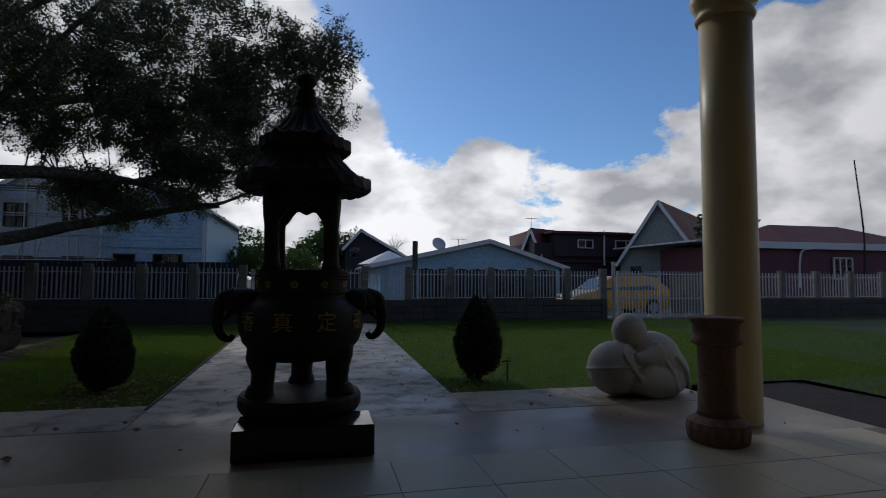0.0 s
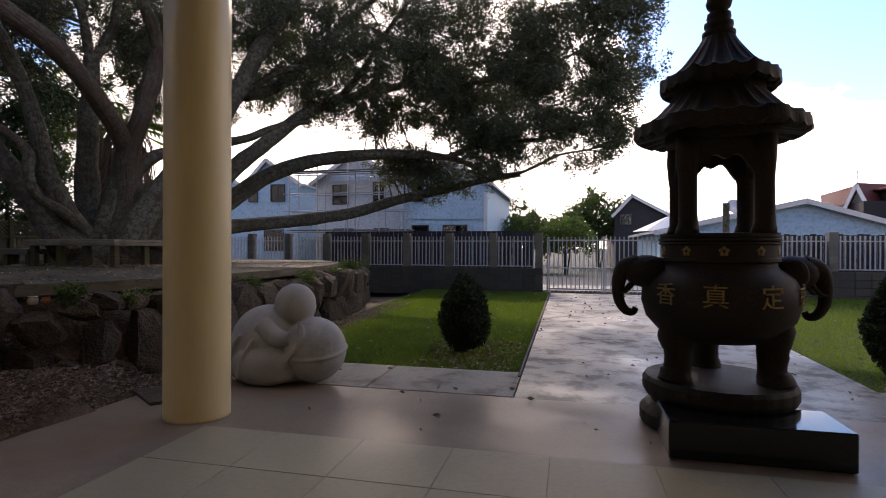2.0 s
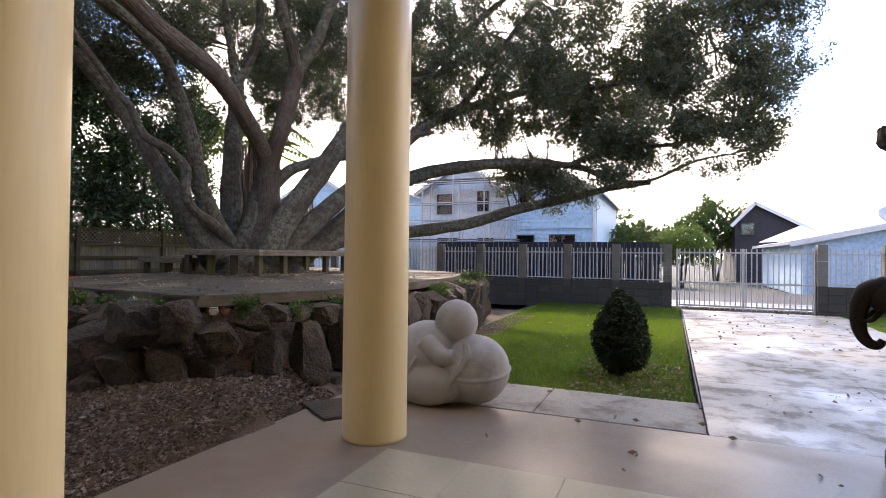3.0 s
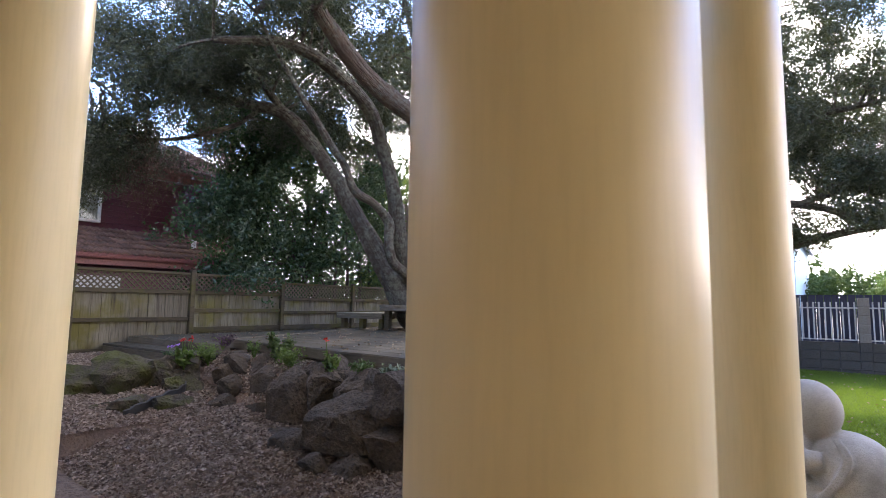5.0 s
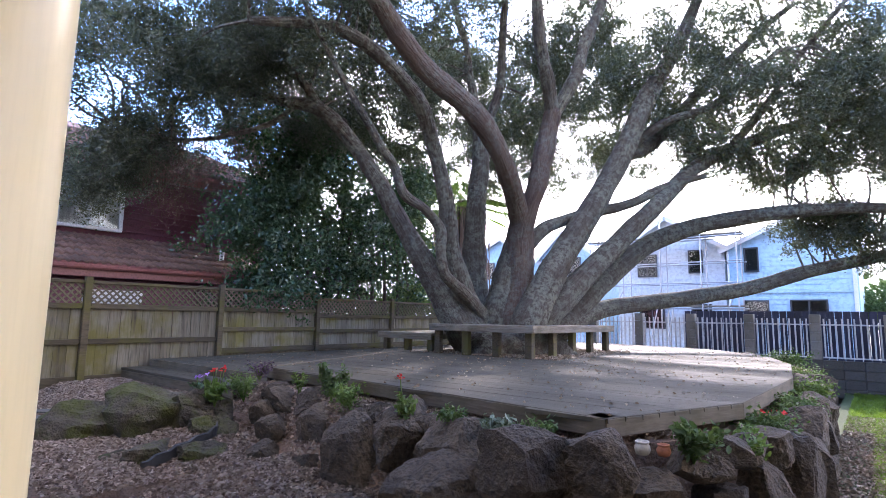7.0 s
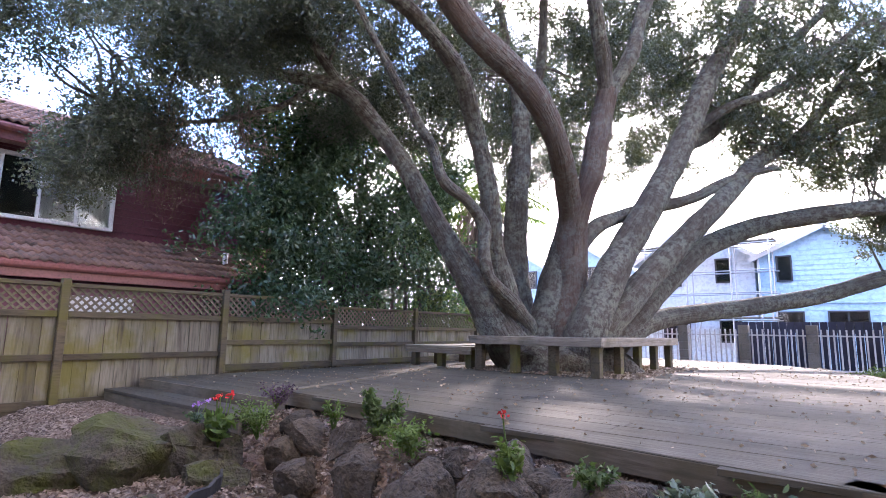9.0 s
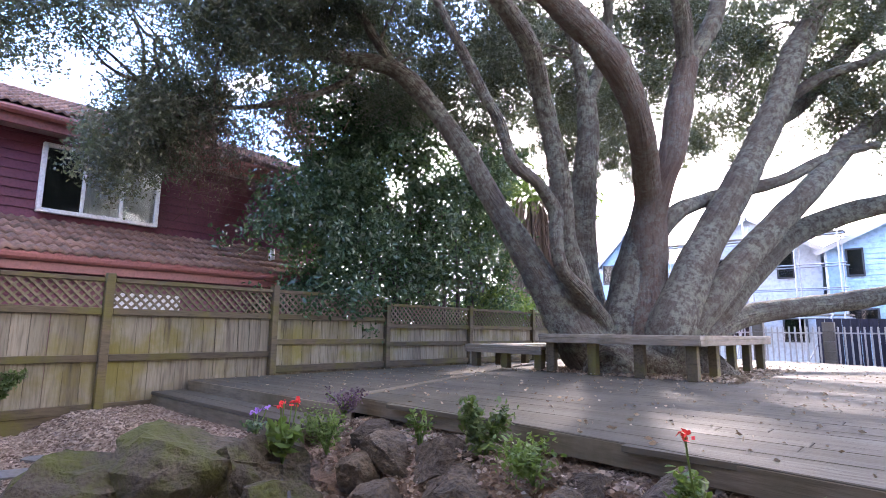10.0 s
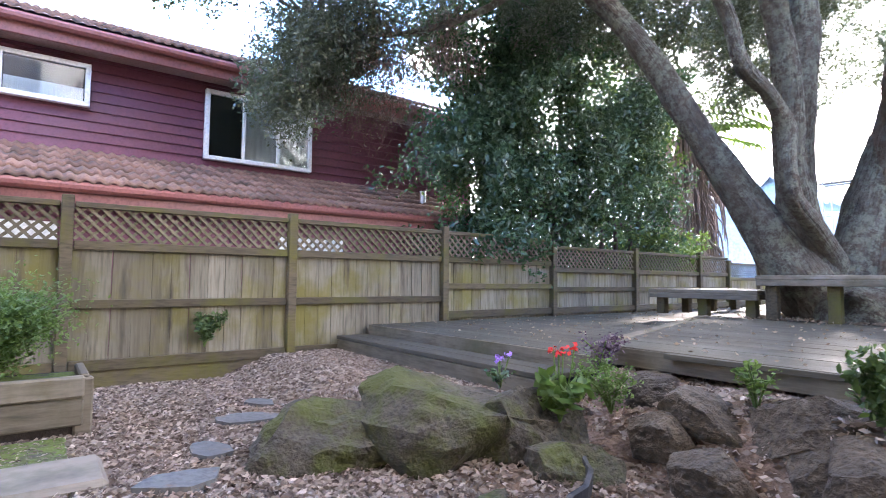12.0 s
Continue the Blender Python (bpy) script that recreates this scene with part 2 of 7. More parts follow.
M_PALING = stuff_mat("weathered_paling", (0.125, 0.108, 0.070), (0.255, 0.230, 0.172), 0.85, 1.8, 26, 0.6, 0.006, stretch=(1.5, 1.5, 0.12), stain=(0.135, 0.118, 0.030), stain_at=(0.46, 0.64), stain_scale=1.3, vary=0.17, streak=(0.052, 0.042, 0.028))
M_RAIL = stuff_mat("mossy_fence_rail", (0.062, 0.049, 0.028), (0.112, 0.089, 0.054), 0.9, 2.5, 30, 0.7, 0.006, stretch=(1.5, 0.25, 1.5), stain=(0.088, 0.080, 0.019), stain_at=(0.48, 0.64), stain_scale=2.4, vary=0.2)
M_LATTICE = stuff_mat("weathered_lattice", (0.11, 0.085, 0.052), (0.18, 0.145, 0.095), 0.9, 1.5, 30, 0.3, 0.003, stain=(0.09, 0.085, 0.04), stain_at=(0.5, 0.7), vary=0.2)


def bark_mat(name, brown, grey, lichen):
    """Furrowed bark whose ridges run along the limb, with blotches of grey-green lichen."""
    m, n, l, bsdf, _ = nodes_of(name)
    at = n.new("ShaderNodeAttribute")
    at.attribute_name = "grain"
    along, pos = at.outputs["Vector"], n.new("ShaderNodeNewGeometry").outputs["Position"]
    ridge = noise_of(n, l, along, 34.0, 4.0, (1.0, 1.0, 0.07), 0.6)
    plate = noise_of(n, l, along, 70.0, 5.0, (1.0, 1.0, 0.5), 0.7)
    broad, fine = noise_of(n, l, pos, 0.7, 3.0), noise_of(n, l, pos, 42.0, 5.0)
    col = mix_of(n, l, ramp_of(n, l, broad, 0.40, 0.62), brown, grey)
    col = mix_of(n, l, ramp_of(n, l, plate, 0.40, 0.75), col, tuple(v * 1.25 for v in grey))
    cut = ramp_of(n, l, ridge, 0.26, 0.58)
    col = mix_of(n, l, cut, tuple(v * 0.62 for v in brown), col)
    blotch, speck = noise_of(n, l, pos, 1.7, 6.0, None, 0.66), noise_of(n, l, pos, 12.0, 8.0, None, 0.8)
    both = n.new("ShaderNodeMath")
    both.operation = "MULTIPLY"
    l.new(ramp_of(n, l, blotch, 0.34, 0.56), both.inputs[0])
    l.new(ramp_of(n, l, speck, 0.44, 0.57), both.inputs[1])
    col = mix_of(n, l, both.outputs[0], col, lichen)
    l.new(col, bsdf.inputs["Base Color"])
    bsdf.inputs["Roughness"].default_value, bsdf.inputs["Specular IOR Level"].default_value = 0.93, 0.25
    deep, small = n.new("ShaderNodeBump"), n.new("ShaderNodeBump")
    deep.inputs["Strength"].default_value, deep.inputs["Distance"].default_value = 0.9, 0.025
    small.inputs["Strength"].default_value, small.inputs["Distance"].default_value = 1.0, 0.02
    l.new(cut, deep.inputs["Height"])
    l.new(fine, small.inputs["Height"])
    l.new(deep.outputs["Normal"], small.inputs["Normal"])
    l.new(small.outputs["Normal"], bsdf.inputs["Normal"])
    return m


M_BARK = bark_mat("grey_brown_furrowed_bark", (0.088, 0.066, 0.049), (0.110, 0.094, 0.073), (0.208, 0.208, 0.152))
M_LEADER = bark_mat("red_brown_furrowed_bark", (0.118, 0.073, 0.053), (0.122, 0.089, 0.067), (0.155, 0.142, 0.108))
M_BARK2 = stuff_mat("dark_smooth_bark", (0.05, 0.04, 0.032), (0.09, 0.075, 0.06), 0.9, 2, 18, 0.7, 0.02)
M_LEAF = leaf_mat("grey_green_leaves", (0.034, 0.044, 0.022), (0.100, 0.116, 0.068), (0.15, 0.185, 0.06), 0.26, 0.36, 0.6, (0.11, 0.12, 0.092))
M_LEAF_DARK = leaf_mat("dark_glossy_leaves", (0.028, 0.062, 0.034), (0.085, 0.145, 0.085), (0.14, 0.24, 0.06), 0.24, 0.26, 0.8)
M_LEAF_BRIGHT = leaf_mat("bright_green_leaves", (0.045, 0.092, 0.016), (0.10, 0.155, 0.032), (0.18, 0.28, 0.04), 0.35, 0.5)
M_LEAF_FAR = leaf_mat("far_tree_leaves", (0.030, 0.062, 0.016), (0.07, 0.115, 0.03), (0.14, 0.22, 0.04), 0.3, 0.6)
M_TOPIARY = leaf_mat("topiary_foliage", (0.012, 0.022, 0.008), (0.032, 0.048, 0.018), (0.05, 0.08, 0.02), 0.12, 0.6, 0.3)
M_DEAD = leaf_mat("dead_fronds", (0.17, 0.125, 0.10), (0.30, 0.235, 0.195), (0.2, 0.15, 0.1), 0.2, 0.9, 0.2)
M_DRY_TWIG = leaf_mat("brown_dry_twigs", (0.10, 0.062, 0.045), (0.20, 0.135, 0.105), (0.1, 0.07, 0.05), 0.1, 0.9, 0.2)
M_LITTER = leaf_mat("bark_chips_and_dry_leaves", (0.075, 0.049, 0.035), (0.49, 0.405, 0.33), (0.1, 0.07, 0.05), 0.05, 0.7, 0.4, (0.24, 0.155, 0.105))
M_DRY = leaf_mat("pale_dry_leaves", (0.16, 0.105, 0.062), (0.48, 0.39, 0.28), (0.2, 0.15, 0.1), 0.1, 0.6, 0.4)
M_RED = leaf_mat("red_petals", (0.62, 0.02, 0.02), (0.75, 0.06, 0.05), (0.6, 0.03, 0.02), 0.3, 0.5)
M_VIOLET = leaf_mat("violet_petals", (0.30, 0.16, 0.55), (0.45, 0.25, 0.62), (0.4, 0.2, 0.6), 0.3, 0.5)
M_PINK = leaf_mat("pink_petals", (0.55, 0.06, 0.25), (0.7, 0.12, 0.35), (0.5, 0.1, 0.3), 0.3, 0.5)
M_BLOCK = stuff_mat("grey_concrete_block", (0.060, 0.055, 0.046), (0.100, 0.092, 0.078), 0.9, 1.2, 40, 0.4, 0.005, stain=(0.07, 0.064, 0.05), stain_at=(0.5, 0.75), stain_scale=1.2, vary=0.12)
M_POST = stuff_mat("pale_grey_block_post", (0.17, 0.155, 0.13), (0.25, 0.235, 0.20), 0.9, 1.6, 40, 0.4, 0.005, stain=(0.10, 0.09, 0.07), stain_at=(0.55, 0.75), stain_scale=1.5, vary=0.1)
M_STEEL = stuff_mat("white_painted_steel", (0.48, 0.48, 0.47), (0.58, 0.58, 0.57), 0.45, 3, 40, 0.05, stain=(0.3, 0.26, 0.2), stain_at=(0.66, 0.82), stain_scale=3)
M_GALV = stuff_mat("galvanised_tube", (0.42, 0.43, 0.44), (0.55, 0.56, 0.57), 0.4, 3, 40, 0.05, metal=0.8)
M_NAVY = stuff_mat("navy_stained_timber", (0.026, 0.031, 0.058), (0.042, 0.048, 0.082), 0.7, 1.2, 30, 0.3, 0.004, stretch=(1.5, 1.5, 0.2), vary=0.2)
M_MAROON = stuff_mat("maroon_weatherboard", (0.122, 0.034, 0.053), (0.160, 0.046, 0.069), 0.55, 0.8, 30, 0.08, 0.003, stain=(0.17, 0.08, 0.10), stain_at=(0.62, 0.85), vary=0.06)
M_ROOF_TILE = stuff_mat("red_brown_roof_tile", (0.145, 0.080, 0.058), (0.235, 0.138, 0.100), 0.85, 2.0, 26, 0.5, 0.006, stain=(0.075, 0.055, 0.042), stain_at=(0.5, 0.68), stain_scale=5, vary=0.3)
M_FASCIA = stuff_mat("dull_red_painted_fascia", (0.24, 0.085, 0.075), (0.30, 0.115, 0.10), 0.5, 1, 30, 0.05, vary=0.04)
M_WHITE = stuff_mat("white_paint", (0.74, 0.74, 0.72), (0.80, 0.80, 0.78), 0.5, 1.5, 30, 0.04)
M_CAR_GLASS = glass_mat("tinted_car_glass")


def pane_mat(name):
    """Clear window glass: see-through, with a mirror-like gloss that grows towards the edge-on view."""
    m, n, l, bsdf, out = nodes_of(name)
    clear, gloss, mix, fres = n.new("ShaderNodeBsdfTransparent"), n.new("ShaderNodeBsdfGlossy"), n.new("ShaderNodeMixShader"), n.new("ShaderNodeFresnel")
    clear.inputs["Color"].default_value, gloss.inputs["Roughness"].default_value, fres.inputs["IOR"].default_value = (0.9, 0.93, 0.93, 1), 0.03, 1.5
    l.new(fres.outputs["Fac"], mix.inputs["Fac"])
    l.new(clear.outputs["BSDF"], mix.inputs[1])
    l.new(gloss.outputs["BSDF"], mix.inputs[2])
    l.new(mix.outputs["Shader"], out.inputs["Surface"])
    return m


M_GLASS = pane_mat("window_glass")
M_CURTAIN_AND_GLARE = stuff_mat("pale_curtain_and_reflection", (0.80, 0.80, 0.80), (0.88, 0.88, 0.87), 0.9, 6, 40, 0.2, stretch=(1, 4, 0.2))
# near-black colour painted in for shade under the deck and inside rooms
M_DARK = stuff_mat("near_black_shade", (0.02, 0.02, 0.022), (0.03, 0.03, 0.03), 0.9, 2, 30, 0.0)
M_BOARD_WHITE = stuff_mat("off_white_weatherboard", (0.66, 0.71, 0.73), (0.73, 0.78, 0.79), 0.7, 0.4, 8, 0.1, stain=(0.58, 0.62, 0.63), stain_at=(0.55, 0.8), vary=0.03)
M_BOARD_BLUE = stuff_mat("pale_blue_weatherboard", (0.39, 0.58, 0.70), (0.47, 0.66, 0.78), 0.7, 0.4, 8, 0.1, vary=0.03)
M_BOARD_GREY = stuff_mat("grey_green_weatherboard", (0.26, 0.28, 0.26), (0.33, 0.35, 0.33), 0.7, 0.4, 8, 0.1, vary=0.03)
M_BOARD_DARK = stuff_mat("dark_brown_cladding", (0.035, 0.03, 0.032), (0.05, 0.045, 0.045), 0.7, 0.5, 10, 0.1, vary=0.03)
M_ROOF_RED = stuff_mat("dark_red_roof", (0.11, 0.028, 0.028), (0.16, 0.045, 0.04), 0.7, 0.5, 8, 0.3, 0.02, vary=0.05)
M_ROOF_GREY = stuff_mat("pale_grey_roof", (0.38, 0.40, 0.42), (0.48, 0.50, 0.52), 0.5, 0.5, 8, 0.2, 0.02, vary=0.05)
M_CAR = stuff_mat("yellow_car_paint", (0.62, 0.30, 0.03), (0.66, 0.33, 0.04), 0.22, 1, 20, 0.0, spec=0.7)
M_RUBBER = stuff_mat("tyre_rubber", (0.02, 0.02, 0.02), (0.03, 0.03, 0.03), 0.8, 3, 40, 0.2)
M_TERRACOTTA = stuff_mat("terracotta", (0.33, 0.13, 0.075), (0.40, 0.17, 0.10), 0.8, 5, 60, 0.2)
M_CERAMIC = stuff_mat("cream_ceramic", (0.55, 0.50, 0.40), (0.62, 0.57, 0.47), 0.5, 5, 60, 0.1)
M_STEPSTONE = stuff_mat("blue_grey_slate", (0.085, 0.083, 0.076), (0.135, 0.132, 0.12), 0.7, 3, 30, 0.5, 0.006, stain=(0.14, 0.10, 0.07), stain_at=(0.58, 0.7), stain_scale=9)
M_LINER = stuff_mat("black_garden_liner", (0.02, 0.02, 0.02), (0.04, 0.04, 0.04), 0.6, 4, 30, 0.3)

M_MOSS_MAT = stuff_mat("green_moss", (0.075, 0.10, 0.016), (0.125, 0.155, 0.028), 0.98, 3.0, 30, 0.9, 0.02, stain=(0.06, 0.05, 0.035), stain_at=(0.52, 0.66), stain_scale=5.0)
M_DARK_FRAME = stuff_mat("dark_window_frame", (0.05, 0.055, 0.06), (0.08, 0.085, 0.09), 0.5, 3, 40, 0.05)
M_TAIL = glass_mat("red_lens", (0.4, 0.01, 0.01), 0.15)
M_PURPLE = leaf_mat("purple_brown_leaves", (0.055, 0.030, 0.045), (0.12, 0.075, 0.10), (0.1, 0.05, 0.08), 0.2, 0.6)
M_PALE_LEAF = leaf_mat("pale_grey_green_leaves", (0.11, 0.15, 0.10), (0.22, 0.27, 0.19), (0.2, 0.26, 0.12), 0.25, 0.6)
M_SOFFIT = stuff_mat("grey_pink_soffit_paint", (0.30, 0.22, 0.20), (0.36, 0.27, 0.245), 0.7, 1, 30, 0.05)

# ---- builders ----
RNG = np.random.default_rng(11)


def mesh_of(bm, mat, name, smooth=False):
    me = bpy.data.meshes.new(name)
    bm.to_mesh(me)
    bm.free()
    me.materials.append(mat)
    if smooth:
        me.polygons.foreach_set("use_smooth", [True] * len(me.polygons))
    return me


def part(name, bm, mat, parent=None, label="", at=None, smooth=False):
    """One mesh object under a thing or a part; bm may be a bmesh or a ready mesh."""
    me = bm if isinstance(bm, bpy.types.Mesh) else mesh_of(bm, mat, name, smooth)
    ob = new(name, me)
    ob.parent = parent
    if at is not None:
        ob.matrix_basis = at
    return tagged(ob, label) if label else ob


def thing(name, label, category, at=None, group="", kind=""):
    ob = new(name)
    ob.empty_display_size = 0.1
    if at is not None:
        ob.matrix_basis = at
    return tagged(ob, label, category, group, kind)


def box(sx, sy, sz, at=(0, 0, 0), bevel=0.0, bm=None, turn=None):
    """A box centred at at, with rounded edges where bevel is given."""
    bm = bm or bmesh.new()
    m = Matrix.Translation(at) @ (turn.to_4x4() if turn is not None else Matrix()) @ Matrix.Diagonal((sx, sy, sz, 1))
    geo = bmesh.ops.create_cube(bm, size=1.0, matrix=m)
    if bevel:
        edges = {e for v in geo["verts"] for e in v.link_edges}
        bmesh.ops.bevel(bm, geom=list(edges), offset=bevel, segments=1, affect="EDGES", profile=0.7)
    return bm


def lathe(profile, steps=32, bm=None, at=(0, 0, 0), wave=None):
    """A turned body: profile of (radius, z); wave(angle, i) scales the radius."""
    bm = bm or bmesh.new()
    grain = bm.verts.layers.float_vector.get("grain") or bm.verts.layers.float_vector.new("grain")
    rings = []
    for i, (r, z) in enumerate(profile):
        ring = []
        for k in range(steps):
            a = 2 * math.pi * k / steps
            q = r * (wave(a, i) if wave else 1.0)
            v = bm.verts.new((at[0] + q * math.cos(a), at[1] + q * math.sin(a), at[2] + z))
            v[grain] = v.co
            ring.append(v)
        rings.append(ring)
    for a, b in zip(rings, rings[1:]):
        for k in range(steps):
            bm.faces.new((a[k], a[(k + 1) % steps], b[(k + 1) % steps], b[k]))
    bm.faces.new(list(reversed(rings[0])))
    bm.faces.new(rings[-1])
    return bm


def spline(points, per=6):
    """Catmull-Rom through points of any dimension."""
    p = [np.array(q, float) for q in points]
    p = [2 * p[0] - p[1]] + p + [2 * p[-1] - p[-2]]
    out = []
    for a, b, c, d in zip(p, p[1:], p[2:], p[3:]):
        for k in range(per):
            t = k / per
            out.append(0.5 * (2 * b + (c - a) * t + (2 * a - 5 * b + 4 * c - d) * t * t + (3 * b - a - 3 * c + d) * t ** 3))
    out.append(p[-2])
    return out


def tube(points, steps=10, bm=None, rough=0.0, per=6, freq=2.2):
    """A tapering tube through (x, y, z, radius); rough: how far the surface swells, as a share of the radius."""
    bm = bm or bmesh.new()
    grain = bm.verts.layers.float_vector.get("grain") or bm.verts.layers.float_vector.new("grain")
    way = spline(points, per)
    rings, side, run = [], None, 7.3 * points[0][0] + 3.1 * points[0][2]
    for i, q in enumerate(way):
        run += np.linalg.norm(q[:3] - way[max(i - 1, 0)][:3])
        a, b = way[max(i - 1, 0)][:3], way[min(i + 1, len(way) - 1)][:3]
        d = Vector(b - a).normalized()
        if side is None:
            side = d.orthogonal().normalized()
        side = (side - d * side.dot(d)).normalized()
        up = d.cross(side)
        ring = []
        for k in range(steps):
            an = 2 * math.pi * k / steps
            n = side * math.cos(an) + up * math.sin(an)
            c = Vector(q[:3])
            r = max(q[3], 0.004)
            if rough:
                r *= 1 + rough * noise.noise((c + n * q[3]) * freq) + 0.5 * rough * noise.noise((c + n * q[3]) * freq * 3.1)
            v = bm.verts.new(c + n * r)
            v[grain] = (r * math.cos(an), r * math.sin(an), run)
            ring.append(v)
        rings.append(ring)
    for a, b in zip(rings, rings[1:]):
        for k in range(steps):
            bm.faces.new((a[k], a[(k + 1) % steps], b[(k + 1) % steps], b[k]))
    bm.faces.new(list(reversed(rings[0])))
    bm.faces.new(rings[-1])
    return bm


def prism(outline, z0, z1, bm=None):
    """A slab over an outline of (x, y), anticlockwise."""
    bm = bm or bmesh.new()
    lo = [bm.verts.new((x, y, z0)) for x, y in outline]
    hi = [bm.verts.new((x, y, z1)) for x, y in outline]
    n = len(outline)
    bm.faces.new(list(reversed(lo)))
    bm.faces.new(hi)
    for k in range(n):
        bm.faces.new((lo[k], lo[(k + 1) % n], hi[(k + 1) % n], hi[k]))
    return bm


def leaf_mesh(name, centres, size, mat, aspect=0.5, flat=0.0, jitter=0.35, fold=0.12):
    """Many leaves, each a folded four-cornered blade, at the rows of centres. flat: 1 lays them level."""
    n = len(centres)
    d = RNG.normal(size=(n, 3))
    d[:, 2] *= 1 - flat
    d /= np.linalg.norm(d, axis=1)[:, None] + 1e-9
    u = RNG.normal(size=(n, 3))
    u[:, 2] *= 1 - flat
    w = np.cross(d, u)
    w /= np.linalg.norm(w, axis=1)[:, None] + 1e-9
    up = np.cross(d, w)
    s = size * (1 + jitter * RNG.uniform(-1, 1, n))[:, None]
    c = np.asarray(centres)
    v = np.empty((n, 4, 3))
    v[:, 0] = c - d * s * 0.5
    v[:, 1] = c + w * s * aspect * 0.5 + up * s * fold
    v[:, 2] = c + d * s * 0.5
    v[:, 3] = c - w * s * aspect * 0.5 + up * s * fold
    me = bpy.data.meshes.new(name)
    i = np.arange(n)[:, None] * 4
    f = np.concatenate([i + [0, 1, 2], i + [0, 2, 3]], axis=1).reshape(-1, 3)
    me.vertices.add(4 * n)
    me.vertices.foreach_set("co", v.reshape(-1))
    me.loops.add(6 * n)
    me.loops.foreach_set("vertex_index", f.reshape(-1))
    me.polygons.add(2 * n)
    me.polygons.foreach_set("loop_start", np.arange(2 * n) * 3)
    me.update(calc_edges=True)
    me.materials.append(mat)
    return me


def blade_mesh(name, centres, size, mat, aspect=0.55, flat=0.2):
    """Leaves with a rounded six-cornered outline, folded along the midrib and drooping at the tip."""
    n = len(centres)
    d = RNG.normal(size=(n, 3))
    d[:, 2] *= 1 - flat
    d /= np.linalg.norm(d, axis=1)[:, None] + 1e-9
    w = np.cross(d, RNG.normal(size=(n, 3)) * (0.5, 0.5, 1.0))
    w /= np.linalg.norm(w, axis=1)[:, None] + 1e-9
    up = np.cross(w, d)
    s = (size * RNG.uniform(0.55, 1.25, n))[:, None]
    c, half = np.asarray(centres), s * aspect * 0.5
    v = np.stack([c - d * s * 0.5, c - d * s * 0.22 + w * half * 0.85 + up * s * 0.07, c + d * s * 0.16 + w * half * 0.9 + up * s * 0.05, c + d * s * 0.5 - up * s * 0.10,
                  c + d * s * 0.16 - w * half * 0.9 + up * s * 0.05, c - d * s * 0.22 - w * half * 0.85 + up * s * 0.07], 1)
    me = bpy.data.meshes.new(name)
    me.vertices.add(6 * n)
    me.vertices.foreach_set("co", v.reshape(-1))
    f = (np.arange(n)[:, None] * 6 + [0, 1, 2, 0, 2, 3, 0, 3, 4, 0, 4, 5]).reshape(-1)
    me.loops.add(12 * n)
    me.loops.foreach_set("vertex_index", f)
    me.polygons.add(4 * n)
    me.polygons.foreach_set("loop_start", np.arange(4 * n) * 3)
    me.update(calc_edges=True)
    me.materials.append(mat)
    return me


def puff(centre, radii, count):
    """Random places inside an ellipsoid, denser towards its rim."""
    d = RNG.normal(size=(count, 3))
    d /= np.linalg.norm(d, axis=1)[:, None]
    r = RNG.uniform(0.15, 1, count) ** 0.45
    return np.array(centre) + d * r[:, None] * np.array(radii)


def rosettes(centres, radius, n, tight, per):
    """n tight tufts of per leaves each, round each of the centres."""
    c = np.repeat(np.asarray(centres), n, axis=0)
    off = RNG.normal(size=c.shape) * radius * (1, 1, 0.75)
    c = np.repeat(c + off, per, axis=0)
    return c + RNG.normal(size=c.shape) * tight


def clumps(centres, radius, per):
    """per places round each of the centres."""
    c = np.repeat(np.asarray(centres), per, axis=0)
    off = RNG.normal(size=c.shape) * radius * 0.5
    off[:, 2] *= 0.7
    return c + off


def inside(x, y, outline):
    n, hit = len(outline), False
    for k in range(n):
        (x0, y0), (x1, y1) = outline[k], outline[(k + 1) % n]
        if (y0 > y) != (y1 > y) and x < (x1 - x0) * (y - y0) / (y1 - y0) + x0:
            hit = not hit
    return hit


def spans(y, outline):
    """The stretches of x that the outline covers at y."""
    xs = []
    n = len(outline)
    for k in range(n):
        (x0, y0), (x1, y1) = outline[k], outline[(k + 1) % n]
        if (y0 > y) != (y1 > y):
            xs.append((x1 - x0) * (y - y0) / (y1 - y0) + x0)
    xs.sort()
    return list(zip(xs[::2], xs[1::2]))


def stone_mesh(name, mat, seed, rough=0.30, cuts=7, detail=3, block=True):
    """A broken boulder about 1 across: a ball cut by planes, then roughened."""
    r = random.Random(seed)
    bm = bmesh.new()
    bmesh.ops.create_icosphere(bm, subdivisions=detail, radius=0.66)
    planes = []
    for axis in range(6 if block else 0):
        n = Vector([(1 if axis % 2 else -1) if k == axis // 2 else r.gauss(0, 0.30) for k in range(3)]).normalized()
        planes.append((n, r.uniform(0.37, 0.45)))
    for _ in range(cuts):
        n = Vector((r.gauss(0, 1), r.gauss(0, 1), r.gauss(0, 1))).normalized()
        planes.append((n, r.uniform(0.38, 0.50) if block else r.uniform(0.36, 0.52)))
    shift = Vector((r.uniform(0, 50), r.uniform(0, 50), r.uniform(0, 50)))
    for v in bm.verts:
        for n, d in planes:
            over = v.co.dot(n) - d
            if over > 0:
                v.co -= n * over
        q = v.co * 2.2 + shift
        v.co += v.co.normalized() * (rough * 0.24 * noise.noise(q) + rough * 0.16 * noise.noise(q * 2.7) + rough * 0.12 * noise.noise(q * 6.0))
    return mesh_of(bm, mat, name)

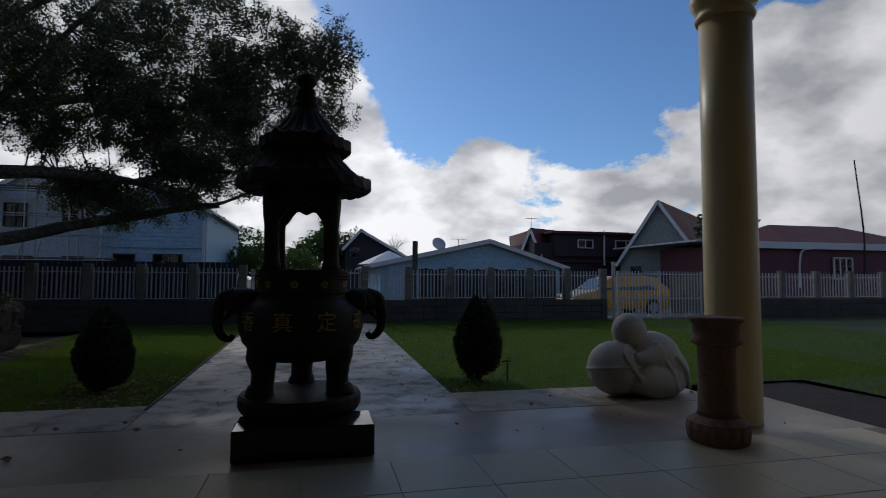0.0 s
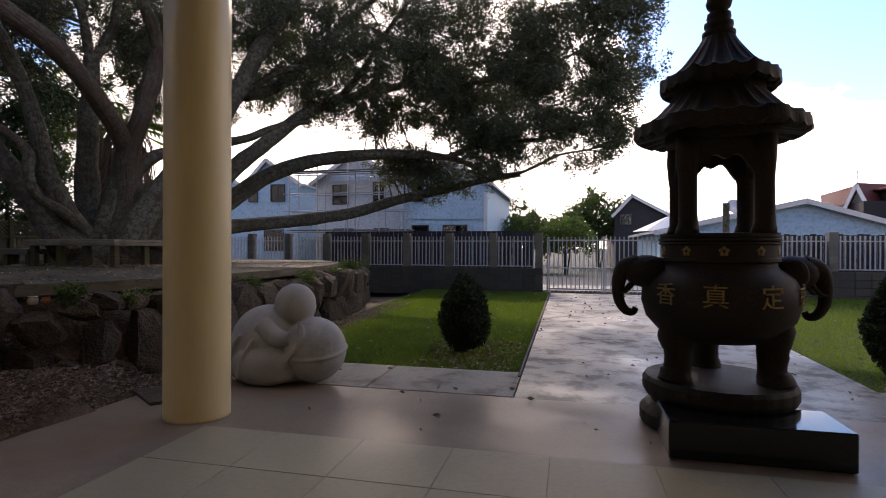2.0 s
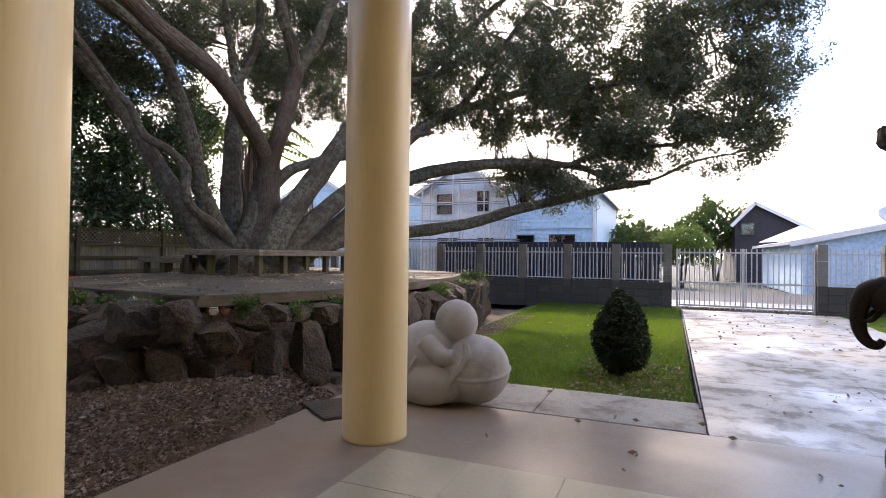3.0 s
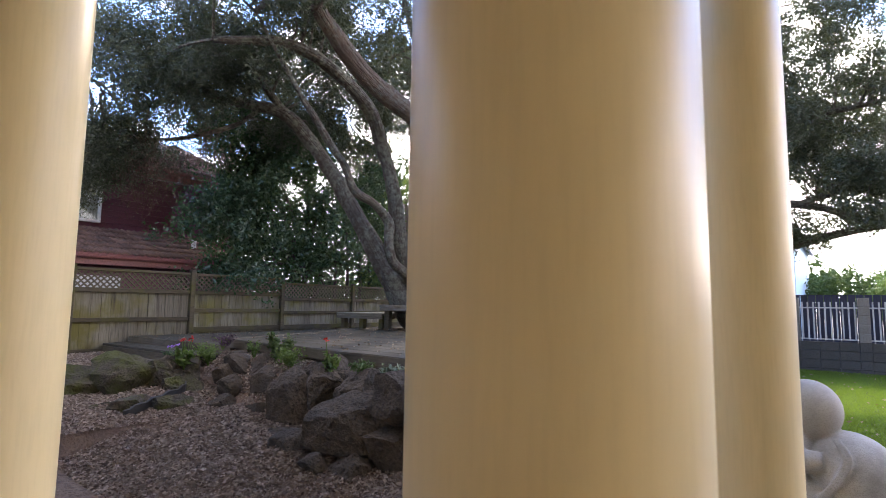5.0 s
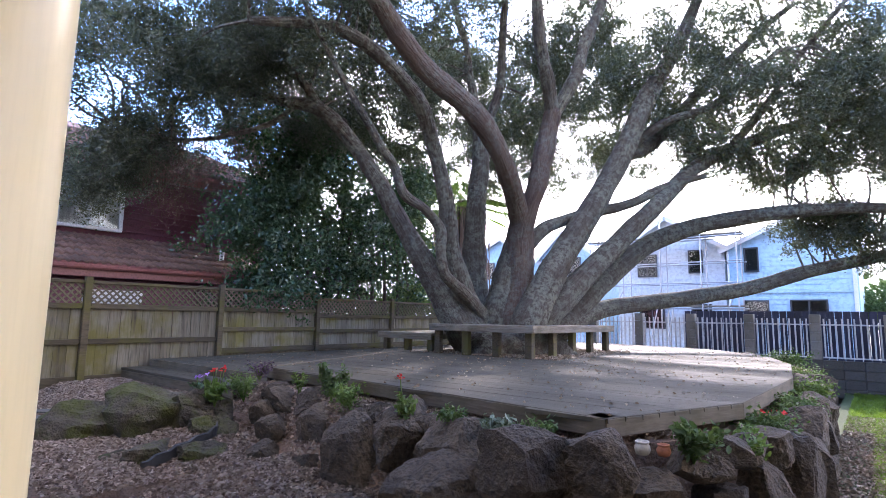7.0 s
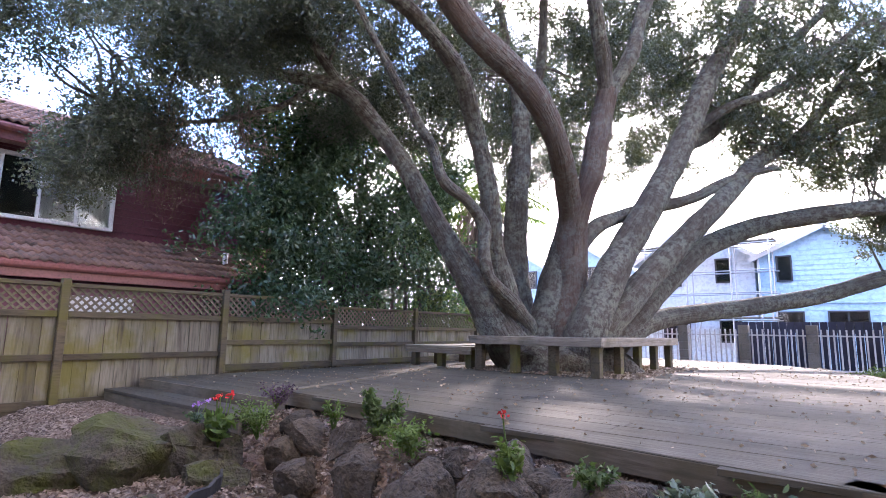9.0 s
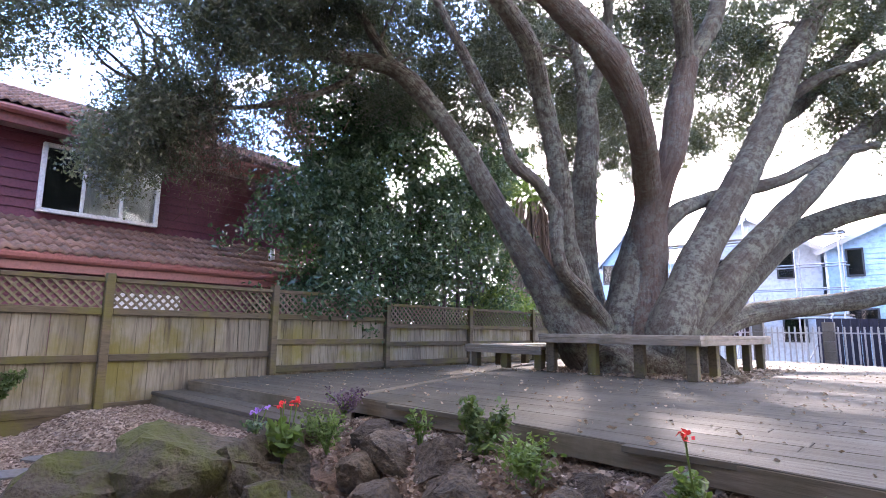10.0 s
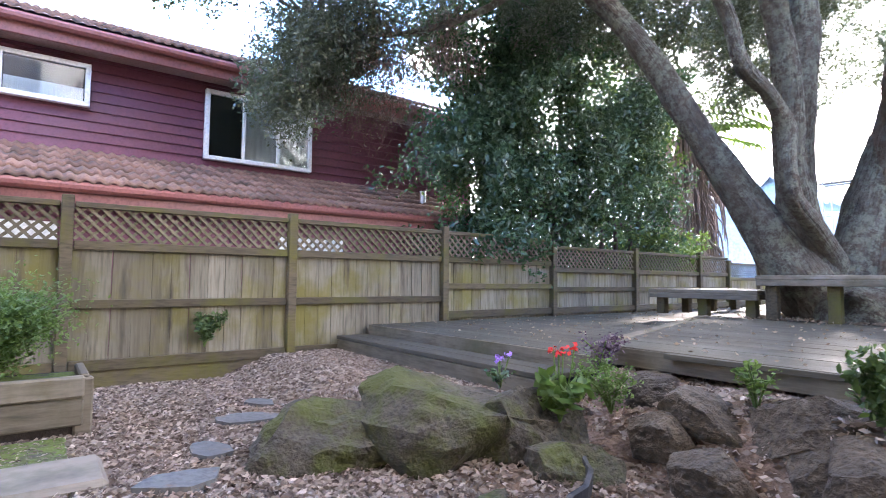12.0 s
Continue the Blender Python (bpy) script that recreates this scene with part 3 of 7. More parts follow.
# ---- ground, porch and paths ----
bm = bmesh.new()
bmesh.ops.create_grid(bm, x_segments=8, y_segments=8, size=900.0, matrix=Matrix.Translation((0, 300, -0.16)))
tagged(part("ground", bm, M_GROUND), "dull grass and bare earth reaching the horizon", "ground", kind="structure")

tagged(part("road", box(120, 7.5, 0.1, (0, 21.8, -0.04)), M_ROAD), "grey asphalt street beyond the front fence", "road", kind="structure")
tagged(part("pavement", box(120, 2.2, 0.14, (0, 17.1, 0.06), 0.02), M_PATH), "pale concrete footpath beside the street", "pavement", kind="structure")

PORCH_L, PORCH_R, TILE_Y, SLAB_Y, WING_Y, TILE_X = -4.95, 5.1, 4.09, 5.40, 2.60, -3.81
T = 0.61
bm = prism([(PORCH_L, WING_Y), (PORCH_L + 0.02, -3.0), (PORCH_R, -3.0), (PORCH_R, SLAB_Y), (PORCH_L, SLAB_Y)], -0.16, -0.006)
tagged(part("porch_slab", bm, M_SLAB), "smooth brown concrete porch slab, slightly polished", "floor", kind="structure")
bm = prism([(-11.2, -3.0), (PORCH_L, -3.0), (PORCH_L, WING_Y), (-8.9, WING_Y), (-9.4, 2.2), (-11.2, 2.0)], -0.16, -0.004)
tagged(part("porch_wing", bm, M_SLAB), "smooth brown concrete walkway beside the garden", "floor", kind="structure")
for side, x0, x1 in ((-1, -4.5, -1.70), (1, 1.55, 4.55)):
    bm = bmesh.new()
    for a, b in ((x0, (x0 + x1) / 2), ((x0 + x1) / 2, x1)):
        box(b - a - 0.01, 0.955, 0.1, ((a + b) / 2, 5.925, -0.061), 0.006, bm)
    tagged(part("apron", bm, M_APRON), "weathered tan concrete apron strewn with dry leaves", "pavement", kind="structure")

floor = tagged(part("floor", box(PORCH_R - TILE_X - 0.05, 7.05, 0.05, ((PORCH_R + TILE_X) / 2, 0.56, -0.028)), M_GROUT), "large cream floor tiles with narrow dark joints", "floor", kind="structure")

# ---- sloping bark bed and lawns ----
def bed_height(x, y):
    rise = min(max((-6.2 - x) / 4.6, 0), 1)
    h = -0.05 + 0.66 * (rise * rise * (3 - 2 * rise)) * min(max((y - 2.2) / 1.6, 0.30 if x > -9 else 0.75), 1)
    front = 4.12 if x > -8.4 else 4.12 + 0.22 * min((-8.4 - x) / 1.2, 1)
    front = max(front, 4.12 + 1.3 * max(x + 6.2, 0))
    bank = min(max((y - front) / 0.30, 0), 1) * min(max((-5.42 - (0.036 * max(y - 7, 0) ** 2) - x) / 0.3, 0), 1) * min(max((x + 10.1) / 0.3, 0), 1)
    if -8.6 < x < -4.9 and y < 7.2:
        gap = max(3.95 - y, (x + 5.45) * 2.6 if y > 4.2 else 0.0, 0.0)
        if y < 4.6 and x > -6.0:
            gap = max(gap, math.hypot(max(x + 6.0, 0), max(4.6 - y, 0)) - 0.55)
        h += max(0.27 - max(h, 0) * 0.6, 0) * max(1 - gap / 1.15, 0) * min(max((7.2 - y) / 1.4, 0), 1)
    h += (0.81 - h) * bank
    return h + 0.025 * noise.noise(Vector((x * 1.3, y * 1.3, 0)))


def sheet(name, x0, x1, y0, y1, step, height, mat, keep=None):
    bm = bmesh.new()
    nx, ny = max(int((x1 - x0) / step), 2), max(int((y1 - y0) / step), 2)
    grid = [[bm.verts.new((x0 + (x1 - x0) * i / nx, y0 + (y1 - y0) * j / ny, 0)) for j in range(ny + 1)] for i in range(nx + 1)]
    for row in grid:
        for v in row:
            v.co.z = height(v.co.x, v.co.y)
    for i in range(nx):
        for j in range(ny):
            bm.faces.new((grid[i][j], grid[i + 1][j], grid[i + 1][j + 1], grid[i][j + 1]))
    return part(name, bm, mat, smooth=True)


def rise(y):
    """The front garden climbs gently from the porch to the street."""
    return 0.014 * max(y - 6.4, 0.0)


def lawn_height(x, y):
    return -0.045 + rise(y) + 0.02 * noise.noise(Vector((x * 0.6, y * 0.6, 3)))


path = thing("path", "wide pale concrete path, damp and leaf-stained, leading to the gate", "path", kind="structure")
slab = mesh_of(box(1.622, 1.947, 0.12, (0, 0, 0), 0.003), M_PATH, "path_panel")
for j in range(5):
    for i in range(2):
        part("panel", slab, None, path, at=pose(-0.88 + 1.625 * i, 6.42 + 1.95 * j, -0.066 + 0.014 * (0.02 + 1.95 * j), 0.8))
part("edging", box(0.02, 9.6, 0.06, (0, 0, 0), 0.004), M_LINER, path, "thin black edging strip", at=pose(-1.715, 11.0, 0.04, 0.8))

tagged(sheet("bark_bed", -13.2, -4.3, 1.6, 14.5, 0.14, bed_height, M_CHIP_BED), "sloping garden bed of brown bark chips and dry leaves", "garden bed", kind="structure")
tagged(sheet("lawn", -5.4, -1.74, 6.4, 15.72, 0.3, lawn_height, M_LAWN), "short green lawn beside the path", "lawn", kind="structure")
tagged(sheet("lawn", 1.56, 24.0, 6.4, 15.72, 0.4, lawn_height, M_LAWN), "short green lawn, lit by low sun, beside the path", "lawn", kind="structure")
tagged(sheet("lawn", 6.7, 24.0, -3.0, 6.4, 0.4, lawn_height, M_LAWN), "short green lawn beside the porch", "lawn", kind="structure")
tagged(sheet("soil_bed", PORCH_R, 6.7, -3.0, 6.4, 0.3, lambda x, y: -0.07 + 0.03 * noise.noise(Vector((x * 2, y * 2, 5))), M_SOIL), "narrow bed of dark bare soil", "garden bed", kind="structure")

# ---- the temple porch above and behind ----
tagged(part("ceiling", box(10.6, 8.3, 0.4, (0.1, 1.10, 5.15)), M_CEIL), "plain pale porch ceiling", "ceiling", kind="structure")
tagged(part("ceiling", box(6.2, 4.9, 0.4, (-8.3, -0.55, 5.16)), M_CEIL), "plain pale walkway ceiling", "ceiling", kind="structure")
tagged(part("wall_south", box(16.8, 0.25, 5.35, (-3.0, -3.1, 2.62)), M_WALL), "plain cream plastered temple wall", "wall", kind="structure")

# unseen wall, added to keep side light off the porch and its column
tagged(part("unseen_wall_east", box(0.25, 6.3, 5.35, (5.6, 0.05, 2.62)), M_WALL), "plain wall added out of view to darken the porch", "wall", kind="structure")

def column(name, x, y, label):
    """A round painted column with a moulded capital."""
    c = thing(name, label, "column", pose(x, y, 0), "porch columns")
    part("shaft", lathe([(0.245, -0.01), (0.245, 0.02), (0.245, 1.4), (0.244, 2.8), (0.243, 3.97)], 64), M_COLUMN, c, smooth=True)
    part("capital", lathe([(0.245, 3.95), (0.27, 3.96), (0.282, 3.985), (0.272, 4.01), (0.252, 4.02), (0.252, 4.06), (0.275, 4.08), (0.31, 4.13), (0.325, 4.19), (0.31, 4.24), (0.29, 4.26), (0.33, 4.36), (0.38, 4.48), (0.38, 4.56), (0.42, 4.58), (0.42, 4.97)], 48), M_COLUMN, c, smooth=True)
    return c


column("column", -4.054, 4.317, "round cream-painted porch column standing at the slab edge")
column("column", 3.945, 4.567, "round cream-painted porch column beside a short stone pillar")
column("column", -3.994, 1.699, "round cream-painted porch column with a soft sheen")
column("column", -6.56, 1.60, "round cream-painted porch column at the walkway")

# ---- temple things ----
def short_pillar(x, y):
    p = thing("short_pillar", "brown stone pillar, waist high, with a worn carved foot and flat cap", "pillar", pose(x, y, 0))
    petal = lambda a, i: 1 + 0.035 * abs(math.sin(8 * a)) if i in (2, 3, 4, 5) else 1.0
    part("foot", lathe([(0.22, 0), (0.235, 0.01), (0.24, 0.06), (0.245, 0.12), (0.235, 0.17), (0.19, 0.20), (0.17, 0.215), (0.17, 0.22)], 64, wave=petal), M_PILLAR, p)
    part("shaft", lathe([(0.165, 0.22), (0.155, 0.26), (0.150, 0.5), (0.150, 0.78), (0.16, 0.80)], 32), M_PILLAR, p, smooth=True)
    part("cap", lathe([(0.16, 0.80), (0.20, 0.82), (0.205, 0.84), (0.185, 0.87), (0.185, 0.98), (0.20, 1.0), (0.215, 1.01), (0.215, 1.035), (0.20, 1.04)], 32), M_PILLAR, p, smooth=True)
    return p


M_PILLAR = stuff_mat("brown_cast_stone", (0.20, 0.115, 0.075), (0.27, 0.16, 0.10), 0.75, 3, 50, 0.4, 0.004, stain=(0.11, 0.07, 0.05), stain_at=(0.5, 0.75), stain_scale=6)
short_pillar(3.30, 4.02)


def statue(x, y, turn, label):
    """A kneeling figure bowed over a big ball, as one plain body."""
    bm = bmesh.new()
    def ball(c, r, tilt=0):
        m = Matrix.Translation(c) @ Matrix.Rotation(tilt, 4, "Y") @ Matrix.Diagonal((*r, 1))
        bmesh.ops.create_uvsphere(bm, u_segments=32, v_segments=20, radius=1, matrix=m)
    ball((0.0, 0.0, 0.315), (0.315, 0.315, 0.315))
    ball((-0.20, 0.0, 0.745), (0.205, 0.195, 0.21))
    ball((-0.48, 0.0, 0.37), (0.38, 0.33, 0.37), 0.15)
    ball((-0.40, 0.0, 0.50), (0.28, 0.29, 0.22), 0.4)
    ball((-0.66, 0.0, 0.26), (0.26, 0.33, 0.30))
    ball((-0.45, 0.0, 0.20), (0.46, 0.33, 0.25))
    ball((-0.30, 0.0, 0.16), (0.40, 0.30, 0.18))
    ball((-0.42, -0.24, 0.19), (0.36, 0.15, 0.20))
    ball((-0.42, 0.24, 0.19), (0.36, 0.15, 0.20))
    for s in (-1, 1):
        # sleeves down to the ball, a hem along each, and folds of the robe behind
        tube([(-0.42, 0.23 * s, 0.58, 0.09), (-0.26, 0.26 * s, 0.46, 0.085), (-0.12, 0.25 * s, 0.46, 0.06)], 14, bm)
        for off in (0.0, 0.035):
            tube([(-0.07 + off, 0.19 * s, 0.61, 0.011), (-0.01 + off, 0.28 * s, 0.50, 0.013), (-0.07 + off, 0.325 * s, 0.36, 0.014), (-0.19 + off, 0.335 * s, 0.20, 0.015), (-0.26 + off, 0.325 * s, 0.06, 0.015)], 10, bm)
        tube([(-0.62, 0.30 * s, 0.48, 0.018), (-0.72, 0.335 * s, 0.32, 0.02), (-0.78, 0.32 * s, 0.10, 0.022)], 8, bm)
        tube([(-0.46, 0.32 * s, 0.44, 0.018), (-0.54, 0.36 * s, 0.28, 0.02), (-0.60, 0.37 * s, 0.08, 0.022)], 8, bm)
    tube([(0.318 * math.cos(a), 0.318 * math.sin(a), 0.315 + 0.05 * math.sin(a), 0.012) for a in np.linspace(-2.3, 2.3, 15)], 8, bm, per=3)
    me = mesh_of(bm, M_STATUE, "statue", True)
    ob = new("statue", me)
    ob.matrix_basis = pose(x, y, 0, 0, 0, turn)
    remesh = ob.modifiers.new("remesh", "REMESH")
    remesh.mode, remesh.voxel_size, remesh.use_smooth_shade = "VOXEL", 0.011, True
    soft = ob.modifiers.new("soft", "SMOOTH")
    soft.factor, soft.iterations = 0.5, 3
    return tagged(ob, label, "statue", "porch statues")


statue(-3.645, 5.48, 0, "pale grey stone statue bowed over a ball beside a column")
statue(3.42, 5.85, 180, "grey stone statue bowed over a ball in porch shade")


def incense_burner(x, y):
    """A three-legged bronze burner under a two-tiered roof."""
    b = thing("incense_burner", "dark bronze incense burner with two-tiered roof and gold lettering", "incense burner", pose(x, y, 0, 0, 0, 0))
    fl = lambda a, i: 1 + 0.008 * abs(math.sin(12 * a))
    base = part("base", lathe([(0.52, 0), (0.54, 0.02), (0.54, 0.10), (0.50, 0.14), (0.46, 0.17), (0.46, 0.20), (0.50, 0.22), (0.52, 0.26), (0.52, 0.33), (0.50, 0.36), (0.40, 0.365)], 72, wave=fl), M_BRONZE, b)
    for k in range(3):
        a = math.radians(-90 + 60 + 120 * k)
        ca, sa = math.cos(a), math.sin(a)
        leg = tube([(0.30 * ca, 0.30 * sa, 0.86, 0.15), (0.36 * ca, 0.36 * sa, 0.72, 0.135), (0.36 * ca, 0.36 * sa, 0.58, 0.10), (0.355 * ca, 0.355 * sa, 0.46, 0.095), (0.37 * ca, 0.37 * sa, 0.40, 0.115), (0.38 * ca, 0.38 * sa, 0.355, 0.125)], 16, rough=0.12, freq=9)
        part("leg", leg, M_BRONZE, b, smooth=True)
    part("bowl", lathe([(0.10, 0.62), (0.30, 0.645), (0.42, 0.71), (0.50, 0.80), (0.535, 0.92), (0.53, 1.02), (0.49, 1.10), (0.43, 1.15), (0.40, 1.17), (0.385, 1.19), (0.385, 1.22)], 64), M_BRONZE, b, smooth=True)
    part("collar", lathe([(0.385, 1.215), (0.405, 1.225), (0.405, 1.245), (0.39, 1.25), (0.39, 1.34), (0.41, 1.345), (0.41, 1.36), (0.395, 1.365), (0.41, 1.37), (0.41, 1.385), (0.395, 1.39), (0.40, 1.40), (0.40, 1.42), (0.30, 1.425)], 64), M_BRONZE, b)
    for k in range(4):
        a = math.radians(90 * k - 137.6)
        px, py = 0.345 * math.cos(a), 0.345 * math.sin(a)
        part("post", lathe([(0.082, 1.42), (0.076, 1.46), (0.066, 1.50), (0.062, 1.56), (0.062, 1.80), (0.072, 1.88), (0.080, 2.0), (0.080, 2.10)], 18, at=(px, py, 0), wave=lambda q, i: 1 + 0.06 * math.sin(3 * q + i)), M_BRONZE, b, smooth=True)
        arch = bmesh.new()
        n = 16
        under = [(u, 1.965 - 0.20 * abs(u) ** 2.6 - 0.022 * math.cos(9 * u)) for u in (-1 + 2 * j / n for j in range(n + 1))]
        rows = [[arch.verts.new((d, u * 0.23, z)) for u, z in under] for d in (0.225, 0.275)] + [[arch.verts.new((d, u * 0.23, 2.10)) for u, z in under] for d in (0.225, 0.275)]
        for j in range(n):
            for p, q in ((0, 1), (1, 3), (3, 2), (2, 0)):
                arch.faces.new((rows[p][j], rows[p][j + 1], rows[q][j + 1], rows[q][j]))
        part("arch_panel", arch, M_BRONZE, b, at=pose(0, 0, 0, 0, 0, 90 * k - 92.6))
    def roof(name, r, z, h, top, ribs):
        """A flared round roof with tile ribs, upturned at six corners."""
        bm = bmesh.new()
        steps, rows = 144, 9
        rings = []
        for i in range(rows + 1):
            t = i / rows
            ring = []
            for k in range(steps):
                a = 2 * math.pi * k / steps
                corner = max(0, math.cos(6 * a + 0.8)) ** 3 * 0.6
                rr = top + (r - top) * t
                zz = z + h * (1 - t) ** 1.75 + 0.035 * corner * t ** 3
                rib = 0.018 * max(0, math.cos(ribs * a)) * min(1, t * 3)
                ring.append(bm.verts.new((rr * (1 + 0.05 * corner * t ** 2) * math.cos(a), rr * (1 + 0.05 * corner * t ** 2) * math.sin(a), zz + rib)))
            rings.append(ring)
        for drop, sc in ((-0.085, 1.01), (-0.105, 0.94), (-0.05, 0.6), (-0.02, 0.5)):
            ring = []
            for k in range(steps):
                v = rings[rows][k].co
                a = 2 * math.pi * k / steps
                ring.append(bm.verts.new((v.x * sc * (1 + 0.012 * math.cos(ribs * a)), v.y * sc * (1 + 0.012 * math.cos(ribs * a)), z + drop + (v.z - z) * (0.8 if sc > 0.9 else 0))))
            rings.append(ring)
        for p, q in zip(rings, rings[1:]):
            for k in range(steps):
                bm.faces.new((p[k], q[k], q[(k + 1) % steps], p[(k + 1) % steps]))
        bm.faces.new(rings[0])
        bm.faces.new(list(reversed(rings[-1])))
        part(name, bm, M_BRONZE, b)
    part("drum", lathe([(0.36, 2.09), (0.37, 2.10), (0.37, 2.16), (0.34, 2.18), (0.34, 2.22)], 48), M_BRONZE, b)
    roof("lower_roof", 0.575, 2.22, 0.27, 0.28, 24)
    part("neck", lathe([(0.31, 2.44), (0.31, 2.50), (0.33, 2.52), (0.33, 2.56)], 48), M_BRONZE, b)
    roof("upper_roof", 0.395, 2.57, 0.33, 0.10, 20)
    part("finial", lathe([(0.10, 2.86), (0.115, 2.89), (0.115, 2.92), (0.09, 2.94), (0.10, 2.96), (0.10, 2.99), (0.075, 3.005), (0.085, 3.03), (0.08, 3.06), (0.05, 3.075), (0.06, 3.085), (0.082, 3.11), (0.09, 3.14), (0.082, 3.175), (0.055, 3.20), (0.01, 3.21)], 24), M_BRONZE, b, smooth=True)
    for s in (-1, 1):
        head = bmesh.new()
        bmesh.ops.create_uvsphere(head, u_segments=20, v_segments=14, radius=1, matrix=Matrix.Translation((0.50 * s, 0, 1.14)) @ Matrix.Diagonal((0.17, 0.13, 0.125, 1)))
        tube([(0.56 * s, 0, 1.19, 0.085), (0.66 * s, 0, 1.16, 0.068), (0.705 * s, 0, 1.05, 0.052), (0.70 * s, 0, 0.92, 0.042), (0.655 * s, 0, 0.84, 0.034), (0.60 * s, 0, 0.825, 0.028), (0.575 * s, 0, 0.86, 0.022)], 12, head)
        for q in (-1, 1):
            bmesh.ops.create_uvsphere(head, u_segments=14, v_segments=10, radius=1, matrix=Matrix.Translation((0.47 * s, 0.13 * q, 1.13)) @ Matrix.Diagonal((0.09, 0.025, 0.11, 1)))
            tube([(0.60 * s, 0.06 * q, 1.05, 0.018), (0.655 * s, 0.07 * q, 0.99, 0.014), (0.70 * s, 0.07 * q, 0.985, 0.005)], 8, head)
        part("elephant_handle", head, M_BRONZE, b, "bronze handle shaped as an elephant's head", smooth=True)
    for k in range(10):
        a = math.radians(36 * k + 10)
        fl = bmesh.new()
        for p in range(5):
            q = 2 * math.pi * p / 5
            bmesh.ops.create_uvsphere(fl, u_segments=8, v_segments=6, radius=1, matrix=Matrix.Translation((0.0, 0.022 * math.sin(q), 0.022 * math.cos(q))) @ Matrix.Diagonal((0.006, 0.014, 0.014, 1)))
        part("flower", fl, M_GOLD, b, "small gilded five-petalled flower", at=pose(0.392 * math.cos(a), 0.392 * math.sin(a), 1.295, 0, 0, math.degrees(a)))
    for deg, sign in ((-141, "\u9999"), (-105, "\u771f"), (-67, "\u5b9a"), (-30, "\u6212")):
        font = bpy.data.curves.new("character", "FONT")
        font.body, font.size, font.extrude = sign, 0.17, 0.004
        font.align_x, font.align_y = "CENTER", "CENTER"
        font.materials.append(M_GOLD)
        a = math.radians(deg)
        ob = new("character", font)
        ob.parent = b
        ob.matrix_basis = pose(0.535 * math.cos(a), 0.535 * math.sin(a), 0.985, 90, 0, deg + 90)
        tagged(ob, "gilded written character")
    return b


incense_burner(-0.14, 5.02)
tagged(part("granite_block", box(1.04, 0.46, 0.235, (-0.085, 4.48, 0.1175), 0.008), M_GRANITE), "low polished black granite block before the incense burner", "stone block")


def topiary(x, y, h, r, label):
    """A clipped egg-shaped shrub of dense small foliage on a short stem."""
    t = thing("topiary_shrub", label, "shrub", pose(x, y, -0.03), "path shrubs")
    part("trunk", tube([(0, 0, -0.05, 0.035), (0.01, 0, 0.14, 0.03), (0, 0.01, 0.3, 0.05), (0, 0, 0.5, 0.03)], 8), M_BARK2, t)
    n = 14000
    d = RNG.normal(size=(n, 3))
    d /= np.linalg.norm(d, axis=1)[:, None]
    lobes = 1 + 0.06 * np.sin(5 * d[:, 0] + 3 * d[:, 2]) + 0.05 * np.sin(9 * d[:, 1] + 2)
    q = d * (RNG.uniform(0.80, 1.03, n) * lobes)[:, None]
    narrow = np.where(q[:, 2] > 0, 1 - 0.22 * np.clip(q[:, 2], 0, 1) ** 1.3, 1.10 + 0.0 * q[:, 2])
    q[:, 0] *= r * narrow
    q[:, 1] *= r * narrow
    q[:, 2] = q[:, 2] * h * 0.48 + h * 0.53
    part("crown", leaf_mesh("crown", q, 0.042, M_TOPIARY, 0.45), None, t)
    core = bmesh.new()
    bmesh.ops.create_icosphere(core, subdivisions=3, radius=1, matrix=Matrix.Translation((0, 0, h * 0.54)) @ Matrix.Diagonal((r * 0.72, r * 0.72, h * 0.38, 1)))
    part("inner_core", core, M_BARK2, t)
    return t


topiary(-2.50, 7.38, 0.98, 0.295, "dark clipped egg-shaped shrub on a short stem in the lawn")
topiary(2.16, 7.20, 1.10, 0.30, "dark clipped egg-shaped shrub with a small stake beside it")
stake = tube([(2.52, 7.05, -0.05, 0.012), (2.52, 7.05, 0.22, 0.012)], 8)
tube([(2.44, 7.05, 0.24, 0.014), (2.56, 7.05, 0.245, 0.012)], 8, stake)
tagged(part("garden_stake", stake, M_BARK2), "small dark tap stake in the lawn", "stake")

